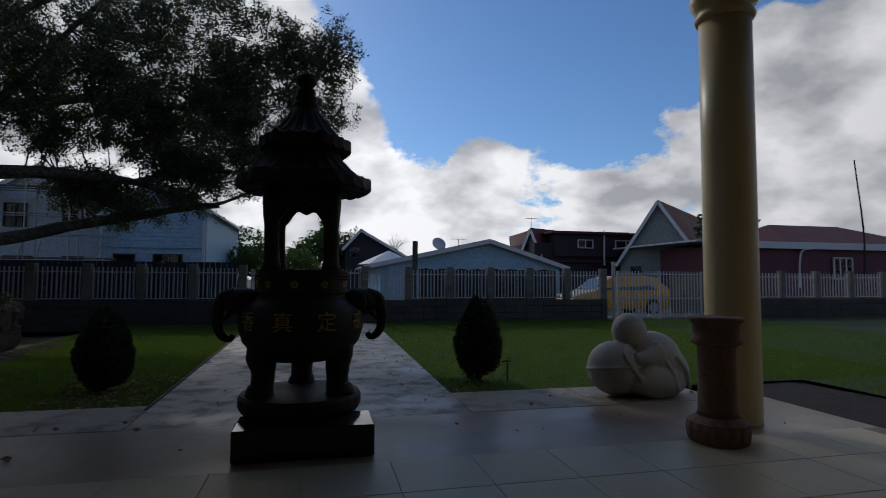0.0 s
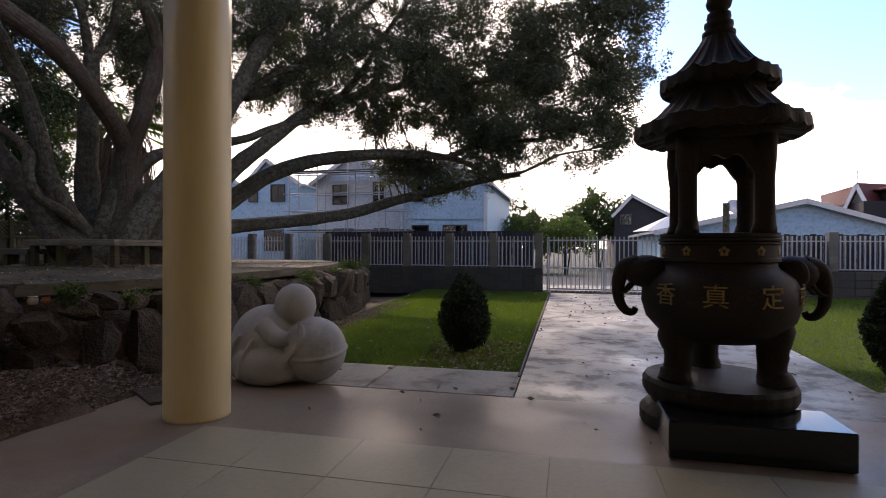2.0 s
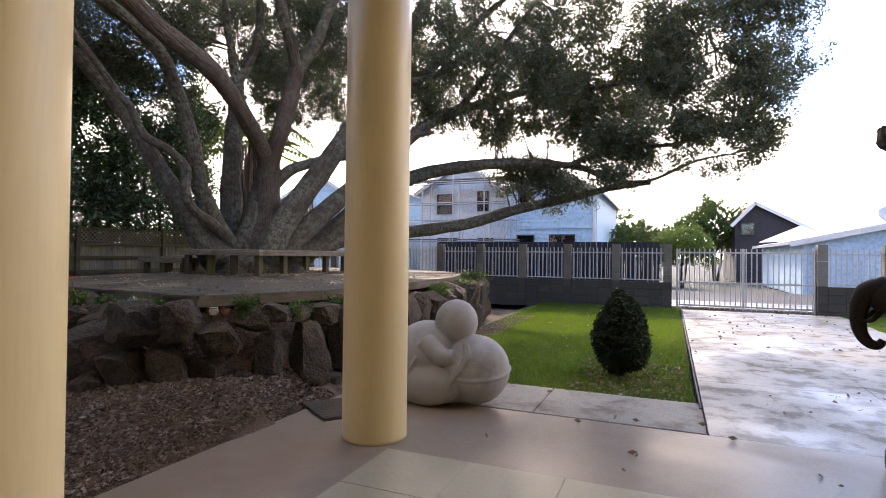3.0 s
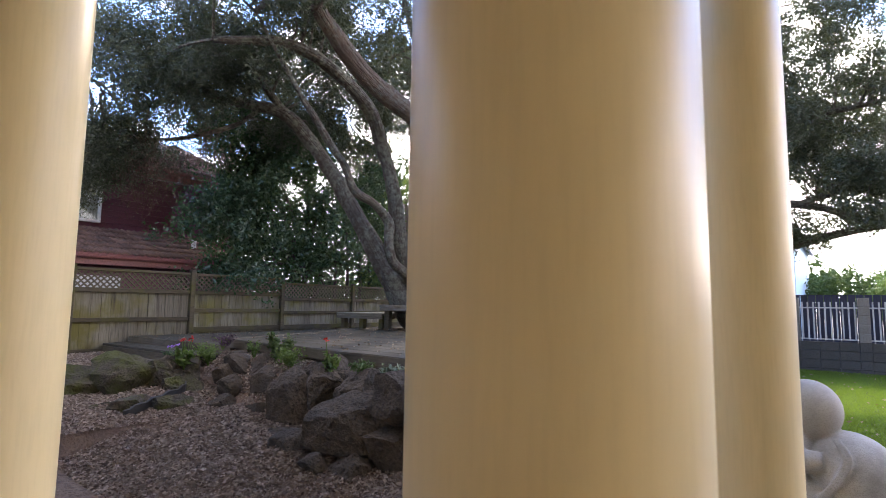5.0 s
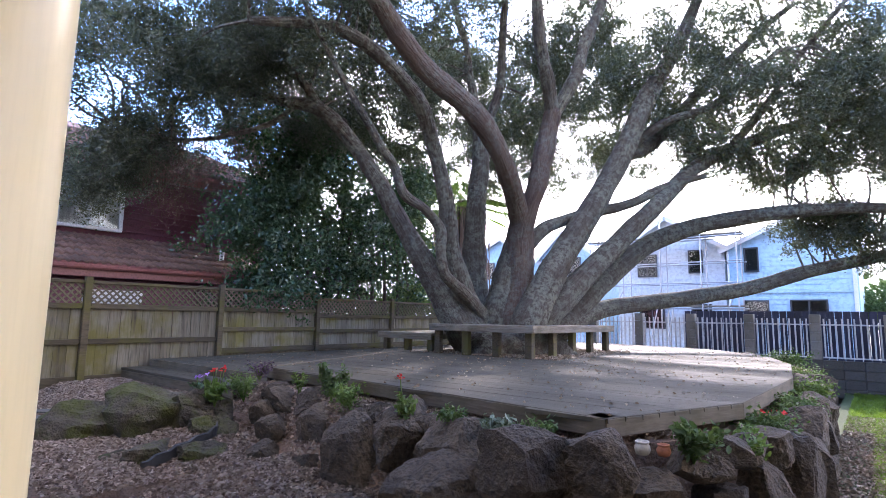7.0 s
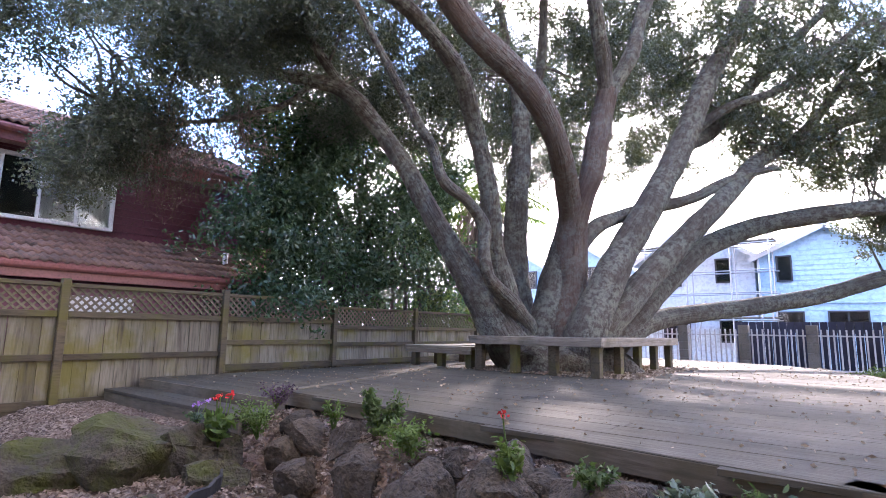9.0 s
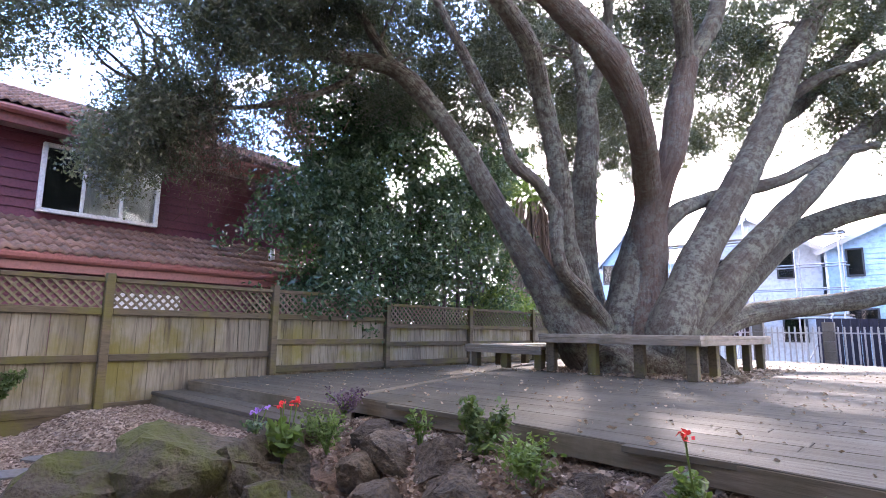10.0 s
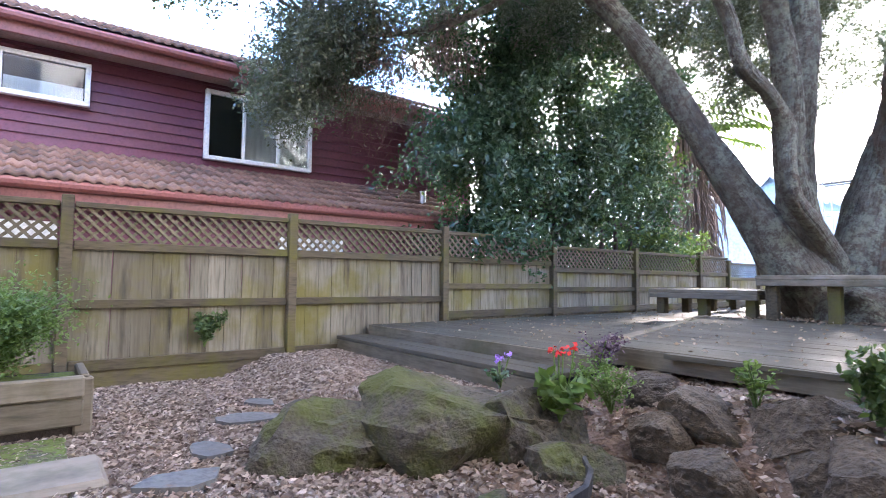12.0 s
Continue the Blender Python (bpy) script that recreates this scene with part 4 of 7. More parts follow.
# ---- timber fence with lattice ----
FENCE_X = -13.04
POSTS = [-1.66, 0.26, 2.18, 4.02, 5.92, 7.86, 9.86, 11.92, 13.05, 14.4, 15.8]
fence = thing("timber_fence", "weathered mossy timber paling fence with a lattice top", "fence", kind="structure")
paling = mesh_of(box(0.018, 0.148, 1.0, (0, 0, 0.5), 0.003), M_PALING, "paling")
for k, (y0, y1) in enumerate(zip(POSTS, POSTS[1:])):
    foot = 0.56 if y0 < 5 else 0.86
    top = 1.585 if y0 < 7 else 1.50
    cap = 1.95 if y0 < 7 else 1.86
    if y0 > 12:
        top, cap = 1.42, 1.76
    part("post", box(0.085, 0.085, cap + 0.05 - 0.3, (FENCE_X + 0.02, y0, (cap + 0.35) / 2), 0.006), M_RAIL, fence)
    mid = (y0 + y1) / 2
    for z, h in ((cap - 0.02, 0.045), (top + 0.02, 0.07), ((top + foot) / 2 + 0.06, 0.07), (foot + 0.08, 0.09)):
        part("rail", box(0.045, y1 - y0 - 0.1, h, (FENCE_X + 0.012, mid, z), 0.004), M_RAIL, fence)
    n = max(int((y1 - y0 - 0.04) / 0.142), 1)
    for i in range(n):
        y = y0 + 0.02 + (i + 0.5) * (y1 - y0 - 0.04) / n
        p = part("paling", paling, None, fence, at=pose(FENCE_X - 0.025, y, foot - 0.05, random.uniform(-0.4, 0.4), 0, 0))
        p.scale = (1, (y1 - y0 - 0.04) / n / 0.1505, top - foot + 0.06 + random.uniform(-0.006, 0.004))
    lat = bmesh.new()
    h = cap - top - 0.07
    z0 = top + 0.05
    step = 0.092
    for s in (-1, 1):
        a = y0 + 0.05 - h
        while a < y1 - 0.05:
            u0, u1 = max(a, y0 + 0.05), min(a + h, y1 - 0.05)
            if u1 - u0 > 0.02:
                length = (u1 - u0) * 1.414
                zc = (u0 + u1) / 2 - a
                box(0.008, length, 0.024, (FENCE_X - 0.01 * s, (u0 + u1) / 2, z0 + (zc if s > 0 else h - zc)), 0, lat, Matrix.Rotation(math.pi / 4 * s, 3, "X"))
            a += step
    part("lattice", lat, M_LATTICE, fence)
part("gravel_board", box(0.03, 6.0, 0.22, (FENCE_X, 1.1, 0.50), 0.004), M_RAIL, fence, "low mossy board at the fence's foot")

# ---- deck round the tree, on two levels ----
DECK_Z, LOW_Z = 0.965, 0.872
DECK = [(-10.0, 4.81), (-8.58, 4.73), (-6.02, 4.44), (-5.55, 5.70), (-5.50, 8.0), (-5.75, 10.2), (-6.3, 12.0), (-7.3, 13.3), (-8.6, 14.0), (-10.2, 14.3), (-12.6, 14.3), (-11.2, 8.5)]
LOW = [(-12.98, 4.90), (-10.06, 4.90), (-11.22, 8.5), (-12.62, 14.3), (-12.98, 14.3)]
deck = thing("deck", "grey weathered timber deck on two levels, scattered with fallen leaves", "deck")
board_mesh = mesh_of(box(1.0, 0.139, 0.028, (0, 0, 0), 0.002), M_DECK, "board")


def boards(outline, z, y, y1):
    while y < y1:
        for x0, x1 in spans(y, outline):
            cuts = [x0]
            while x1 - cuts[-1] > 4.2:
                cuts.append(cuts[-1] + random.uniform(2.4, 3.6))
            cuts.append(x1)
            for a, b in zip(cuts, cuts[1:]):
                p = part("board", board_mesh, None, deck, at=pose((a + b) / 2, y, z - 0.014 + random.uniform(-0.001, 0.001)))
                p.scale = (b - a - 0.004, 1, 1)
        y += 0.1402


boards(DECK, DECK_Z, 4.50, 14.25)
boards(LOW, LOW_Z, 4.975, 14.25)
# solid near-black blocks stand in for the shade beneath the boards
part("under_deck_shade", prism([(-9.9, 4.97), (-8.58, 4.9), (-6.25, 4.64), (-5.75, 5.8), (-5.7, 8.0), (-5.95, 10.1), (-6.5, 11.8), (-7.5, 13.1), (-12.4, 14.1), (-11.1, 8.5)], 0.1, DECK_Z - 0.035), M_DARK, deck, "near-black solid painted as the shade under the deck")
part("under_deck_shade", prism([(-12.95, 5.02), (-10.17, 5.02), (-11.3, 8.5), (-12.65, 14.1), (-12.95, 14.1)], 0.1, LOW_Z - 0.035), M_DARK, deck, "near-black solid painted as the shade under the deck")


def fascia(line, z, h):
    for (xa, ya), (xb, yb) in zip(line, line[1:]):
        a = math.degrees(math.atan2(yb - ya, xb - xa))
        part("fascia", box(math.hypot(xb - xa, yb - ya) + 0.02, 0.035, h, (0, 0, 0), 0.004), M_DECK_SIDE, deck, at=pose((xa + xb) / 2, (ya + yb) / 2, z - 0.003 - h / 2, 0, 0, a))


fascia(DECK[:9], DECK_Z, 0.105)
for (xa, ya), (xb, yb) in zip(DECK[:8], DECK[1:9]):
    length, a = math.hypot(xb - xa, yb - ya), math.atan2(yb - ya, xb - xa)
    part("edge_board", box(length + 0.03, 0.15, 0.032, (0, 0, 0), 0.004), M_DECK, deck, at=pose((xa + xb) / 2 - 0.06 * math.sin(a), (ya + yb) / 2 + 0.06 * math.cos(a), DECK_Z - 0.0125, 0, 0, math.degrees(a)))
fascia([DECK[10], DECK[11], DECK[0]], DECK_Z, 0.115)
for (xa, ya), (xb, yb) in ((DECK[0], DECK[11]), (DECK[11], DECK[10])):
    part("edge_board", box(math.hypot(xb - xa, yb - ya), 0.09, 0.03, (0, 0, 0), 0.004), M_DECK_SIDE, deck, at=pose((xa + xb) / 2 + 0.05, (ya + yb) / 2, DECK_Z - 0.009, 0, 0, math.degrees(math.atan2(yb - ya, xb - xa))))
fascia([(-12.98, 4.90), (-10.06, 4.90)], LOW_Z, 0.11)
step = thing("deck_step", "worn grey timber step up to the deck", "step")
for j in range(2):
    part("tread", box(2.86, 0.165, 0.035, (-11.55, 4.585 + 0.172 * j, 0.775 - 0.018), 0.004), M_DECK, step)
part("riser", box(2.84, 0.03, 0.16, (-11.55, 4.52, 0.775 - 0.12), 0.003), M_DECK_SIDE, step)

# ---- benches round the trunk ----
def bench(name, x0, y0, x1, y1, z, legs, label, foot=DECK_Z):
    b = thing(name, label, "bench", group="benches round the tree")
    length, a = math.hypot(x1 - x0, y1 - y0), math.degrees(math.atan2(y1 - y0, x1 - x0))
    m = pose(x0, y0, 0, 0, 0, a)
    for j in range(3):
        part("slat", box(length, 0.138, 0.045, (length / 2, 0.07 + 0.146 * j, z - 0.022), 0.005), M_BENCH, b, at=m)
    part("front_rail", box(length - 0.02, 0.035, 0.06, (length / 2, 0.02, z - 0.076), 0.004), M_BENCH, b, at=m)
    part("back_rail", box(length - 0.1, 0.035, 0.06, (length / 2, 0.40, z - 0.076), 0.004), M_BENCH, b, at=m)
    for i in range(legs):
        u = 0.12 + (length - 0.24) * i / (legs - 1)
        part("leg", box(0.11, 0.09, z - 0.045 - foot, (u, 0.12, (z - 0.045 + foot) / 2), 0.005), M_RAIL, b, at=m)
    return b


bench("bench", -10.40, 8.02, -8.50, 8.02, 1.43, 4, "silvered timber bench against the tree's trunk")
bench("bench", -8.50, 8.03, -8.45, 10.85, 1.43, 5, "silvered timber bench along the side of the tree's trunk")
bench("bench", -11.78, 8.25, -10.42, 8.12, 1.27, 3, "lower silvered timber bench beside the tree's trunk")
bench("bench", -11.72, 10.3, -11.70, 8.70, 1.27, 3, "lower silvered timber bench beside the tree's trunk")

# ---- dry-stone retaining wall ----
wall = thing("retaining_wall", "retaining wall of dark rough basalt boulders with bark between them", "rock wall")
STONES = [stone_mesh("stone", M_ROCK, 40 + k, 0.22, 8, 4) for k in range(11)]
MOSSY = [stone_mesh("stone", M_MOSS, 80 + k, 0.34, 9, 4, False) for k in range(4)]
rs = random.Random(5)


def rock(x, y, z, sx, sy, sz, turn=None, moss=False, parent=None):
    me = rs.choice(MOSSY if moss else STONES)
    tip = 6 if moss else 14
    ob = part("stone", me, None, parent or wall, at=pose(x, y, z, rs.uniform(-tip, tip), rs.uniform(-tip, tip), rs.uniform(0, 360) if turn is None else turn))
    ob.scale = (sx, sy, sz)
    return ob


# front and corner boulders: (centre, width along the wall, height, turn)
for x, y, z, w, h, turn in (
        (-8.30, 4.16, 0.32, 0.38, 0.44, 20), (-8.62, 4.42, 0.64, 0.36, 0.36, 10), (-7.86, 4.14, 0.58, 0.42, 0.66, -5), (-7.48, 4.26, 0.76, 0.52, 0.42, 12),
        (-6.86, 3.98, 0.54, 0.76, 0.56, -6), (-6.98, 4.26, 0.78, 0.60, 0.34, 8), (-6.34, 4.04, 0.76, 0.50, 0.50, 6), (-5.98, 4.20, 0.78, 0.46, 0.42, 18),
        (-6.44, 4.00, 0.38, 0.44, 0.42, 10), (-6.08, 4.14, 0.40, 0.40, 0.40, 25), (-6.20, 4.20, 0.60, 0.26, 0.22, 40), (-5.76, 4.40, 0.64, 0.38, 0.36, 40),
        (-5.82, 4.38, 0.32, 0.36, 0.34, 30), (-5.60, 4.68, 0.77, 0.38, 0.22, 60), (-5.49, 4.88, 0.84, 0.32, 0.20, 50), (-5.44, 5.14, 0.82, 0.28, 0.22, 75), (-5.38, 5.48, 0.78, 0.38, 0.30, 80),
        (-5.50, 4.80, 0.46, 0.38, 0.56, 58), (-5.35, 5.22, 0.42, 0.42, 0.70, 66), (-5.27, 5.74, 0.50, 0.46, 0.84, 84), (-5.27, 6.24, 0.54, 0.50, 0.64, 92), (-5.24, 6.18, 0.16, 0.50, 0.34, 88),
        (-7.36, 3.84, 0.26, 0.52, 0.40, 8), (-6.98, 3.72, 0.20, 0.36, 0.26, 30), (-6.62, 3.80, 0.24, 0.36, 0.30, 50), (-5.92, 4.12, 0.16, 0.34, 0.26, 20), (-5.58, 4.54, 0.22, 0.30, 0.26, 70),
        (-5.40, 4.98, 0.14, 0.34, 0.24, 40), (-5.22, 5.44, 0.10, 0.32, 0.22, 80), (-7.66, 3.92, 0.24, 0.34, 0.34, 30)):
    rock(x, y + 0.02, z - 0.05, w * 0.95, w * 0.88, h * 0.92, turn)
# the side towards the street
way = spline([(-5.28, 6.5), (-5.30, 7.4), (-5.36, 8.6), (-5.45, 10.0), (-5.7, 11.4), (-6.1, 12.8), (-6.9, 13.9)], 12)
for z_mid, size in ((0.60, 0.56), (0.20, 0.52)):
    run = rs.uniform(0, 0.3)
    for a, b in zip(way, way[1:]):
        seg = np.linalg.norm(b - a)
        run += seg
        if run > size * 0.92:
            run = 0
            turn = math.degrees(math.atan2(b[1] - a[1], b[0] - a[0])) + rs.uniform(-10, 10)
            rock(a[0] - 0.06 + rs.uniform(-0.03, 0.03), a[1], z_mid + rs.uniform(-0.05, 0.05), size * rs.uniform(1.0, 1.25), size * 0.9, size * rs.uniform(0.85, 1.05), turn)
way = spline([(-8.45, 4.30), (-7.4, 4.15), (-6.6, 4.05), (-5.9, 4.25), (-5.5, 4.75), (-5.32, 5.4), (-5.30, 6.8), (-5.36, 8.2), (-5.42, 9.8), (-5.7, 11.4), (-6.1, 12.8), (-6.9, 13.9)], 12)
bm = bmesh.new()
inner = [(a + np.array((-(b - a)[1], (b - a)[0])) / np.linalg.norm(b - a) * 0.32) for a, b in zip(way[::6], way[1::6])]
core = prism([tuple(p) for p in inner] + [(-9.0, 13.0), (-9.0, 5.0)], 0.0, 0.80, bm)
part("fill", core, M_CHIP_BED, wall, "bark mulch behind the boulders")
# smaller stones set in the bark along the deck's edge
for x, y, z, w, h, turn in ((-8.72, 4.56, 0.76, 0.46, 0.26, 10), (-9.14, 4.52, 0.74, 0.42, 0.24, -8), (-9.48, 4.64, 0.76, 0.34, 0.22, 15), (-9.02, 4.28, 0.52, 0.34, 0.24, 30), (-8.46, 4.34, 0.60, 0.36, 0.34, 0),
                            (-7.34, 4.46, 0.72, 0.40, 0.22, 12), (-6.92, 4.42, 0.70, 0.34, 0.20, 30), (-7.90, 4.48, 0.74, 0.34, 0.22, 5), (-9.30, 4.36, 0.62, 0.28, 0.22, 40), (-8.86, 4.06, 0.38, 0.26, 0.18, 20)):
    rock(x, y, z, w * 1.02, w * 0.9, h * 1.02, turn)

edge = thing("rock_border", "low border of mossy boulders round the bark bed", "rock border")
for x, y, z, sx, sy, sz, t in ((-10.50, 3.28, 0.40, 0.90, 0.48, 0.58, 60), (-10.12, 3.78, 0.53, 0.82, 0.48, 0.56, 28), (-9.78, 3.98, 0.56, 0.42, 0.40, 0.54, 60), (-9.50, 3.96, 0.50, 0.34, 0.26, 0.26, 40), (-10.12, 3.52, 0.26, 0.34, 0.22, 0.22, 35),
                               (-9.50, 3.50, 0.38, 0.40, 0.26, 0.20, 115), (-9.18, 3.70, 0.40, 0.30, 0.22, 0.18, 50), (-9.66, 3.20, 0.32, 0.30, 0.22, 0.18, 100)):
    rock(x, y, z, sx * 1.18, sy * 1.15, sz * 1.05, t, True, edge)
bm = bmesh.new()
strip = [[bm.verts.new((x + dx, y + dx * 0.4, z + dz)) for dx, dz in ((-0.012, -0.05), (0.0, 0.055 + 0.012 * math.sin(2.1 * k)), (0.02, 0.05 + 0.012 * math.sin(2.1 * k)), (0.014, -0.05))] for k, (x, y, z) in enumerate(spline([(-9.70, 4.06, 0.56), (-9.35, 3.92, 0.50), (-9.28, 3.60, 0.42), (-9.30, 3.30, 0.32)], 6))]
for p, q in zip(strip, strip[1:]):
    for i in range(3):
        bm.faces.new((p[i], p[i + 1], q[i + 1], q[i]))
part("liner", bm, M_LINER, edge, "black plastic garden liner")

for x, y, s, t in ((-11.7, 3.3, 0.13, 20), (-11.3, 3.1, 0.20, 70), (-10.8, 2.75, 0.15, 10), (-10.95, 3.2, 0.12, 40), (-10.45, 2.55, 0.18, 80)):
    bm = bmesh.new()
    n = 9
    prism([(s * (1 + 0.18 * math.sin(3 * k + t)) * math.cos(2 * math.pi * k / n), 0.62 * s * (1 + 0.15 * math.cos(2 * k + t)) * math.sin(2 * math.pi * k / n)) for k in range(n)], -0.03, 0.016, bm)
    ob = part("stepping_stone", bm, M_STEPSTONE, at=pose(x, y, bed_height(x, y) + 0.022, 0, 0, t))
    tagged(ob, "blue-grey slate stepping stone set in bark chips", "stepping stone", "stepping stones")
bm = prism([(-0.28, -0.16), (0.3, -0.2), (0.34, 0.12), (-0.2, 0.2)], -0.03, 0.04)
tagged(part("flat_stone", bm, M_ROCK, at=pose(-4.75, 4.75, -0.02, 0, 0, -30)), "flat dark slab of stone beside the porch", "stone")

# ---- planter at the walkway's end ----
planter = thing("planter_box", "mossy grey timber planter box with a low conifer", "planter", pose(-11.72, 1.55, 0))
part("front_board", box(0.06, 1.40, 0.12, (0.20, 0, 0.735), 0.012), M_BENCH, planter)
part("front_board", box(0.05, 1.40, 0.15, (0.195, 0, 0.595), 0.01), M_DECK_SIDE, planter)
part("side_board", box(0.5, 0.05, 0.28, (-0.08, 0.70, 0.66), 0.01), M_DECK_SIDE, planter)
part("corner_post", box(0.09, 0.09, 0.46, (0.15, 0.70, 0.55), 0.01), M_DECK_SIDE, planter)
part("soil", box(0.5, 1.36, 0.46, (-0.08, 0, 0.52)), M_SOIL, planter)
part("moss", box(0.34, 1.30, 0.02, (-0.02, 0.02, 0.757), 0.008), M_MOSS_MAT, planter, "green moss over the soil")
sleeper = tagged(part("timber_sleeper", box(0.44, 1.75, 0.24, (-10.78, 1.42, 0.375), 0.025), M_BENCH), "grey weathered timber sleeper edging the bed", "sleeper")
tagged(part("moss_patch", box(0.50, 1.5, 0.08, (-11.24, 1.44, 0.44), 0.03), M_MOSS_MAT), "bright green moss over soil between timbers", "moss")


def shrub(name, x, y, z, r, h, mat, label, count=260, leaf=0.05, category="plant", flower=None, flat=0.2, group="deck edge plants"):
    """A loose plant: a few stems with leaves thickest towards their ends."""
    s = thing(name, label, category, pose(x, y, z), group)
    stems, pts = bmesh.new(), []
    k = max(5, int(count / 45))
    for _ in range(k):
        a, q = RNG.uniform(0, 2 * math.pi), RNG.uniform(0.3, 1.0)
        tip = np.array((r * q * math.cos(a), r * q * math.sin(a), h * RNG.uniform(0.6, 1.0)))
        tube([(0, 0, -0.03, 0.006), (*(tip * (0.4, 0.4, 0.55)), 0.005), (*tip, 0.003)], 5, stems, per=3)
        for u in RNG.uniform(0.20, 1.05, int(1.9 * count / k)):
            pts.append(tip * (u, u, u ** 0.8) + RNG.normal(size=3) * 0.15 * r)
    tagged(part("stem", stems, M_LEAF_BRIGHT, s), kind="stuff")
    part("foliage", blade_mesh("foliage", np.array(pts), leaf * 0.82, mat, 0.5, flat), None, s)
    if flower:
        m, fh, n = flower
        for _ in range(n):
            a = RNG.uniform(0, 6.28)
            fx, fy = 0.05 * math.cos(a), 0.05 * math.sin(a)
            top = h + fh * RNG.uniform(0.7, 1.0)
            st = tube([(0, 0, 0, 0.004), (fx, fy, top * 0.6, 0.004), (fx * 1.4, fy * 1.4, top, 0.003)], 5, per=3)
            part("flower_stem", st, M_LEAF_BRIGHT, s)
            part("flower", leaf_mesh("flower", clumps([(fx * 1.4, fy * 1.4, top)], 0.026, 10), 0.024, m, 0.8), None, s)
    return s


shrub("flowering_plant", -9.62, 4.05, 0.70, 0.18, 0.20, M_LEAF_BRIGHT, "broad-leaved green plant with red flowers among boulders", 40, 0.13, flower=(M_RED, 0.13, 4))
shrub("flowering_plant", -10.18, 4.18, 0.76, 0.10, 0.08, M_LEAF_DARK, "small plant with violet flowers between boulders", 40, 0.05, flower=(M_VIOLET, 0.07, 3))
shrub("small_shrub", -9.48, 4.26, 0.74, 0.20, 0.22, M_LEAF_BRIGHT, "pale green bushy plant beside boulders", 420, 0.03)
shrub("small_shrub", -9.80, 4.62, 0.88, 0.16, 0.16, M_PURPLE, "brown-purple bushy plant at the deck's corner", 320, 0.03)
shrub("small_shrub", -8.46, 4.46, 0.82, 0.17, 0.30, M_LEAF_FAR, "upright dark green shrub at the deck's edge", 300, 0.055)
shrub("small_shrub", -8.10, 4.36, 0.81, 0.22, 0.15, M_LEAF_BRIGHT, "low bright green ground cover at the deck's edge", 360, 0.04)
shrub("small_shrub", -8.90, 4.46, 0.82, 0.10, 0.20, M_LEAF_BRIGHT, "thin green seedling at the deck's edge", 70, 0.04)
shrub("flowering_plant", -7.35, 4.22, 0.80, 0.12, 0.16, M_LEAF_BRIGHT, "light green plant with an orange-red flower at the deck's edge", 160, 0.05, flower=(M_RED, 0.20, 1))
shrub("small_shrub", -6.95, 4.22, 0.80, 0.13, 0.15, M_LEAF_FAR, "leafy green plant at the deck's edge", 200, 0.042)
shrub("small_shrub", -6.30, 4.20, 0.80, 0.15, 0.14, M_LEAF_FAR, "grey-green leafy plant at the deck's edge", 240, 0.042)
shrub("small_shrub", -5.58, 4.55, 0.80, 0.16, 0.16, M_LEAF_FAR, "green leafy plant by the deck's fascia", 320, 0.06)
shrub("small_shrub", -5.42, 5.15, 0.76, 0.20, 0.10, M_LEAF_BRIGHT, "yellow-green low plant on the rock wall", 300, 0.045)
shrub("flowering_plant", -5.40, 5.9, 0.76, 0.30, 0.10, M_LEAF_FAR, "spreading green plant with small red flowers on the rock wall", 520, 0.045, flower=(M_RED, 0.05, 2))
shrub("small_shrub", -5.40, 7.1, 0.76, 0.32, 0.09, M_LEAF_FAR, "spreading green plant on the rock wall", 480, 0.045)
shrub("small_shrub", -5.42, 8.6, 0.76, 0.34, 0.10, M_LEAF_BRIGHT, "bushy yellow-green plant on the rock wall", 520, 0.045)
shrub("small_shrub", -5.56, 10.2, 0.76, 0.36, 0.12, M_LEAF_FAR, "bushy green plant on the rock wall", 520, 0.045)
shrub("small_shrub", -6.0, 11.9, 0.82, 0.4, 0.16, M_LEAF_FAR, "bushy green plant at the wall's far end", 620, 0.06)
shrub("low_conifer", -11.85, 1.72, 0.76, 0.50, 0.50, M_LEAF_BRIGHT, "bright green feathery conifer in a planter", 9000, 0.036, "shrub", group="planter plants")
shrub("flowering_plant", -13.2, 13.75, 0.9, 0.12, 0.75, M_LEAF_FAR, "tall plant with a magenta flower at the fence's end", 120, 0.08, flower=(M_PINK, 0.22, 2), group="fence end plants")
shrub("small_shrub", -6.62, 4.18, 0.80, 0.13, 0.12, M_PALE_LEAF, "pale grey-green leafy plant at the deck's edge", 120, 0.06)
shrub("fence_weed", -12.90, 3.20, 0.78, 0.17, 0.27, M_LEAF_FAR, "self-sown green weed against the fence", 220, 0.06, group="weeds")


def pot(x, y, z, k, mat, label):
    p = thing("flower_pot", label, "flower pot", pose(x, y, z), "small pots")
    rim = [(0.035, 0), (0.055, 0.01), (0.068, 0.045), (0.066, 0.075), (0.052, 0.095), (0.052, 0.10), (0.060, 0.105), (0.060, 0.118), (0.048, 0.118), (0.046, 0.09), (0.01, 0.085)]
    part("body", lathe([(r * k, h * k) for r, h in rim], 24), mat, p, smooth=True)
    part("soil", lathe([(r * k, h * k) for r, h in ((0.045, 0.088), (0.03, 0.098), (0.01, 0.10))], 12), M_SOIL, p)


pot(-5.81, 4.43, 0.80, 0.62, M_CERAMIC, "small cream ceramic pot on the rock wall")
pot(-5.71, 4.47, 0.80, 0.55, M_TERRACOTTA, "small terracotta pot on the rock wall")

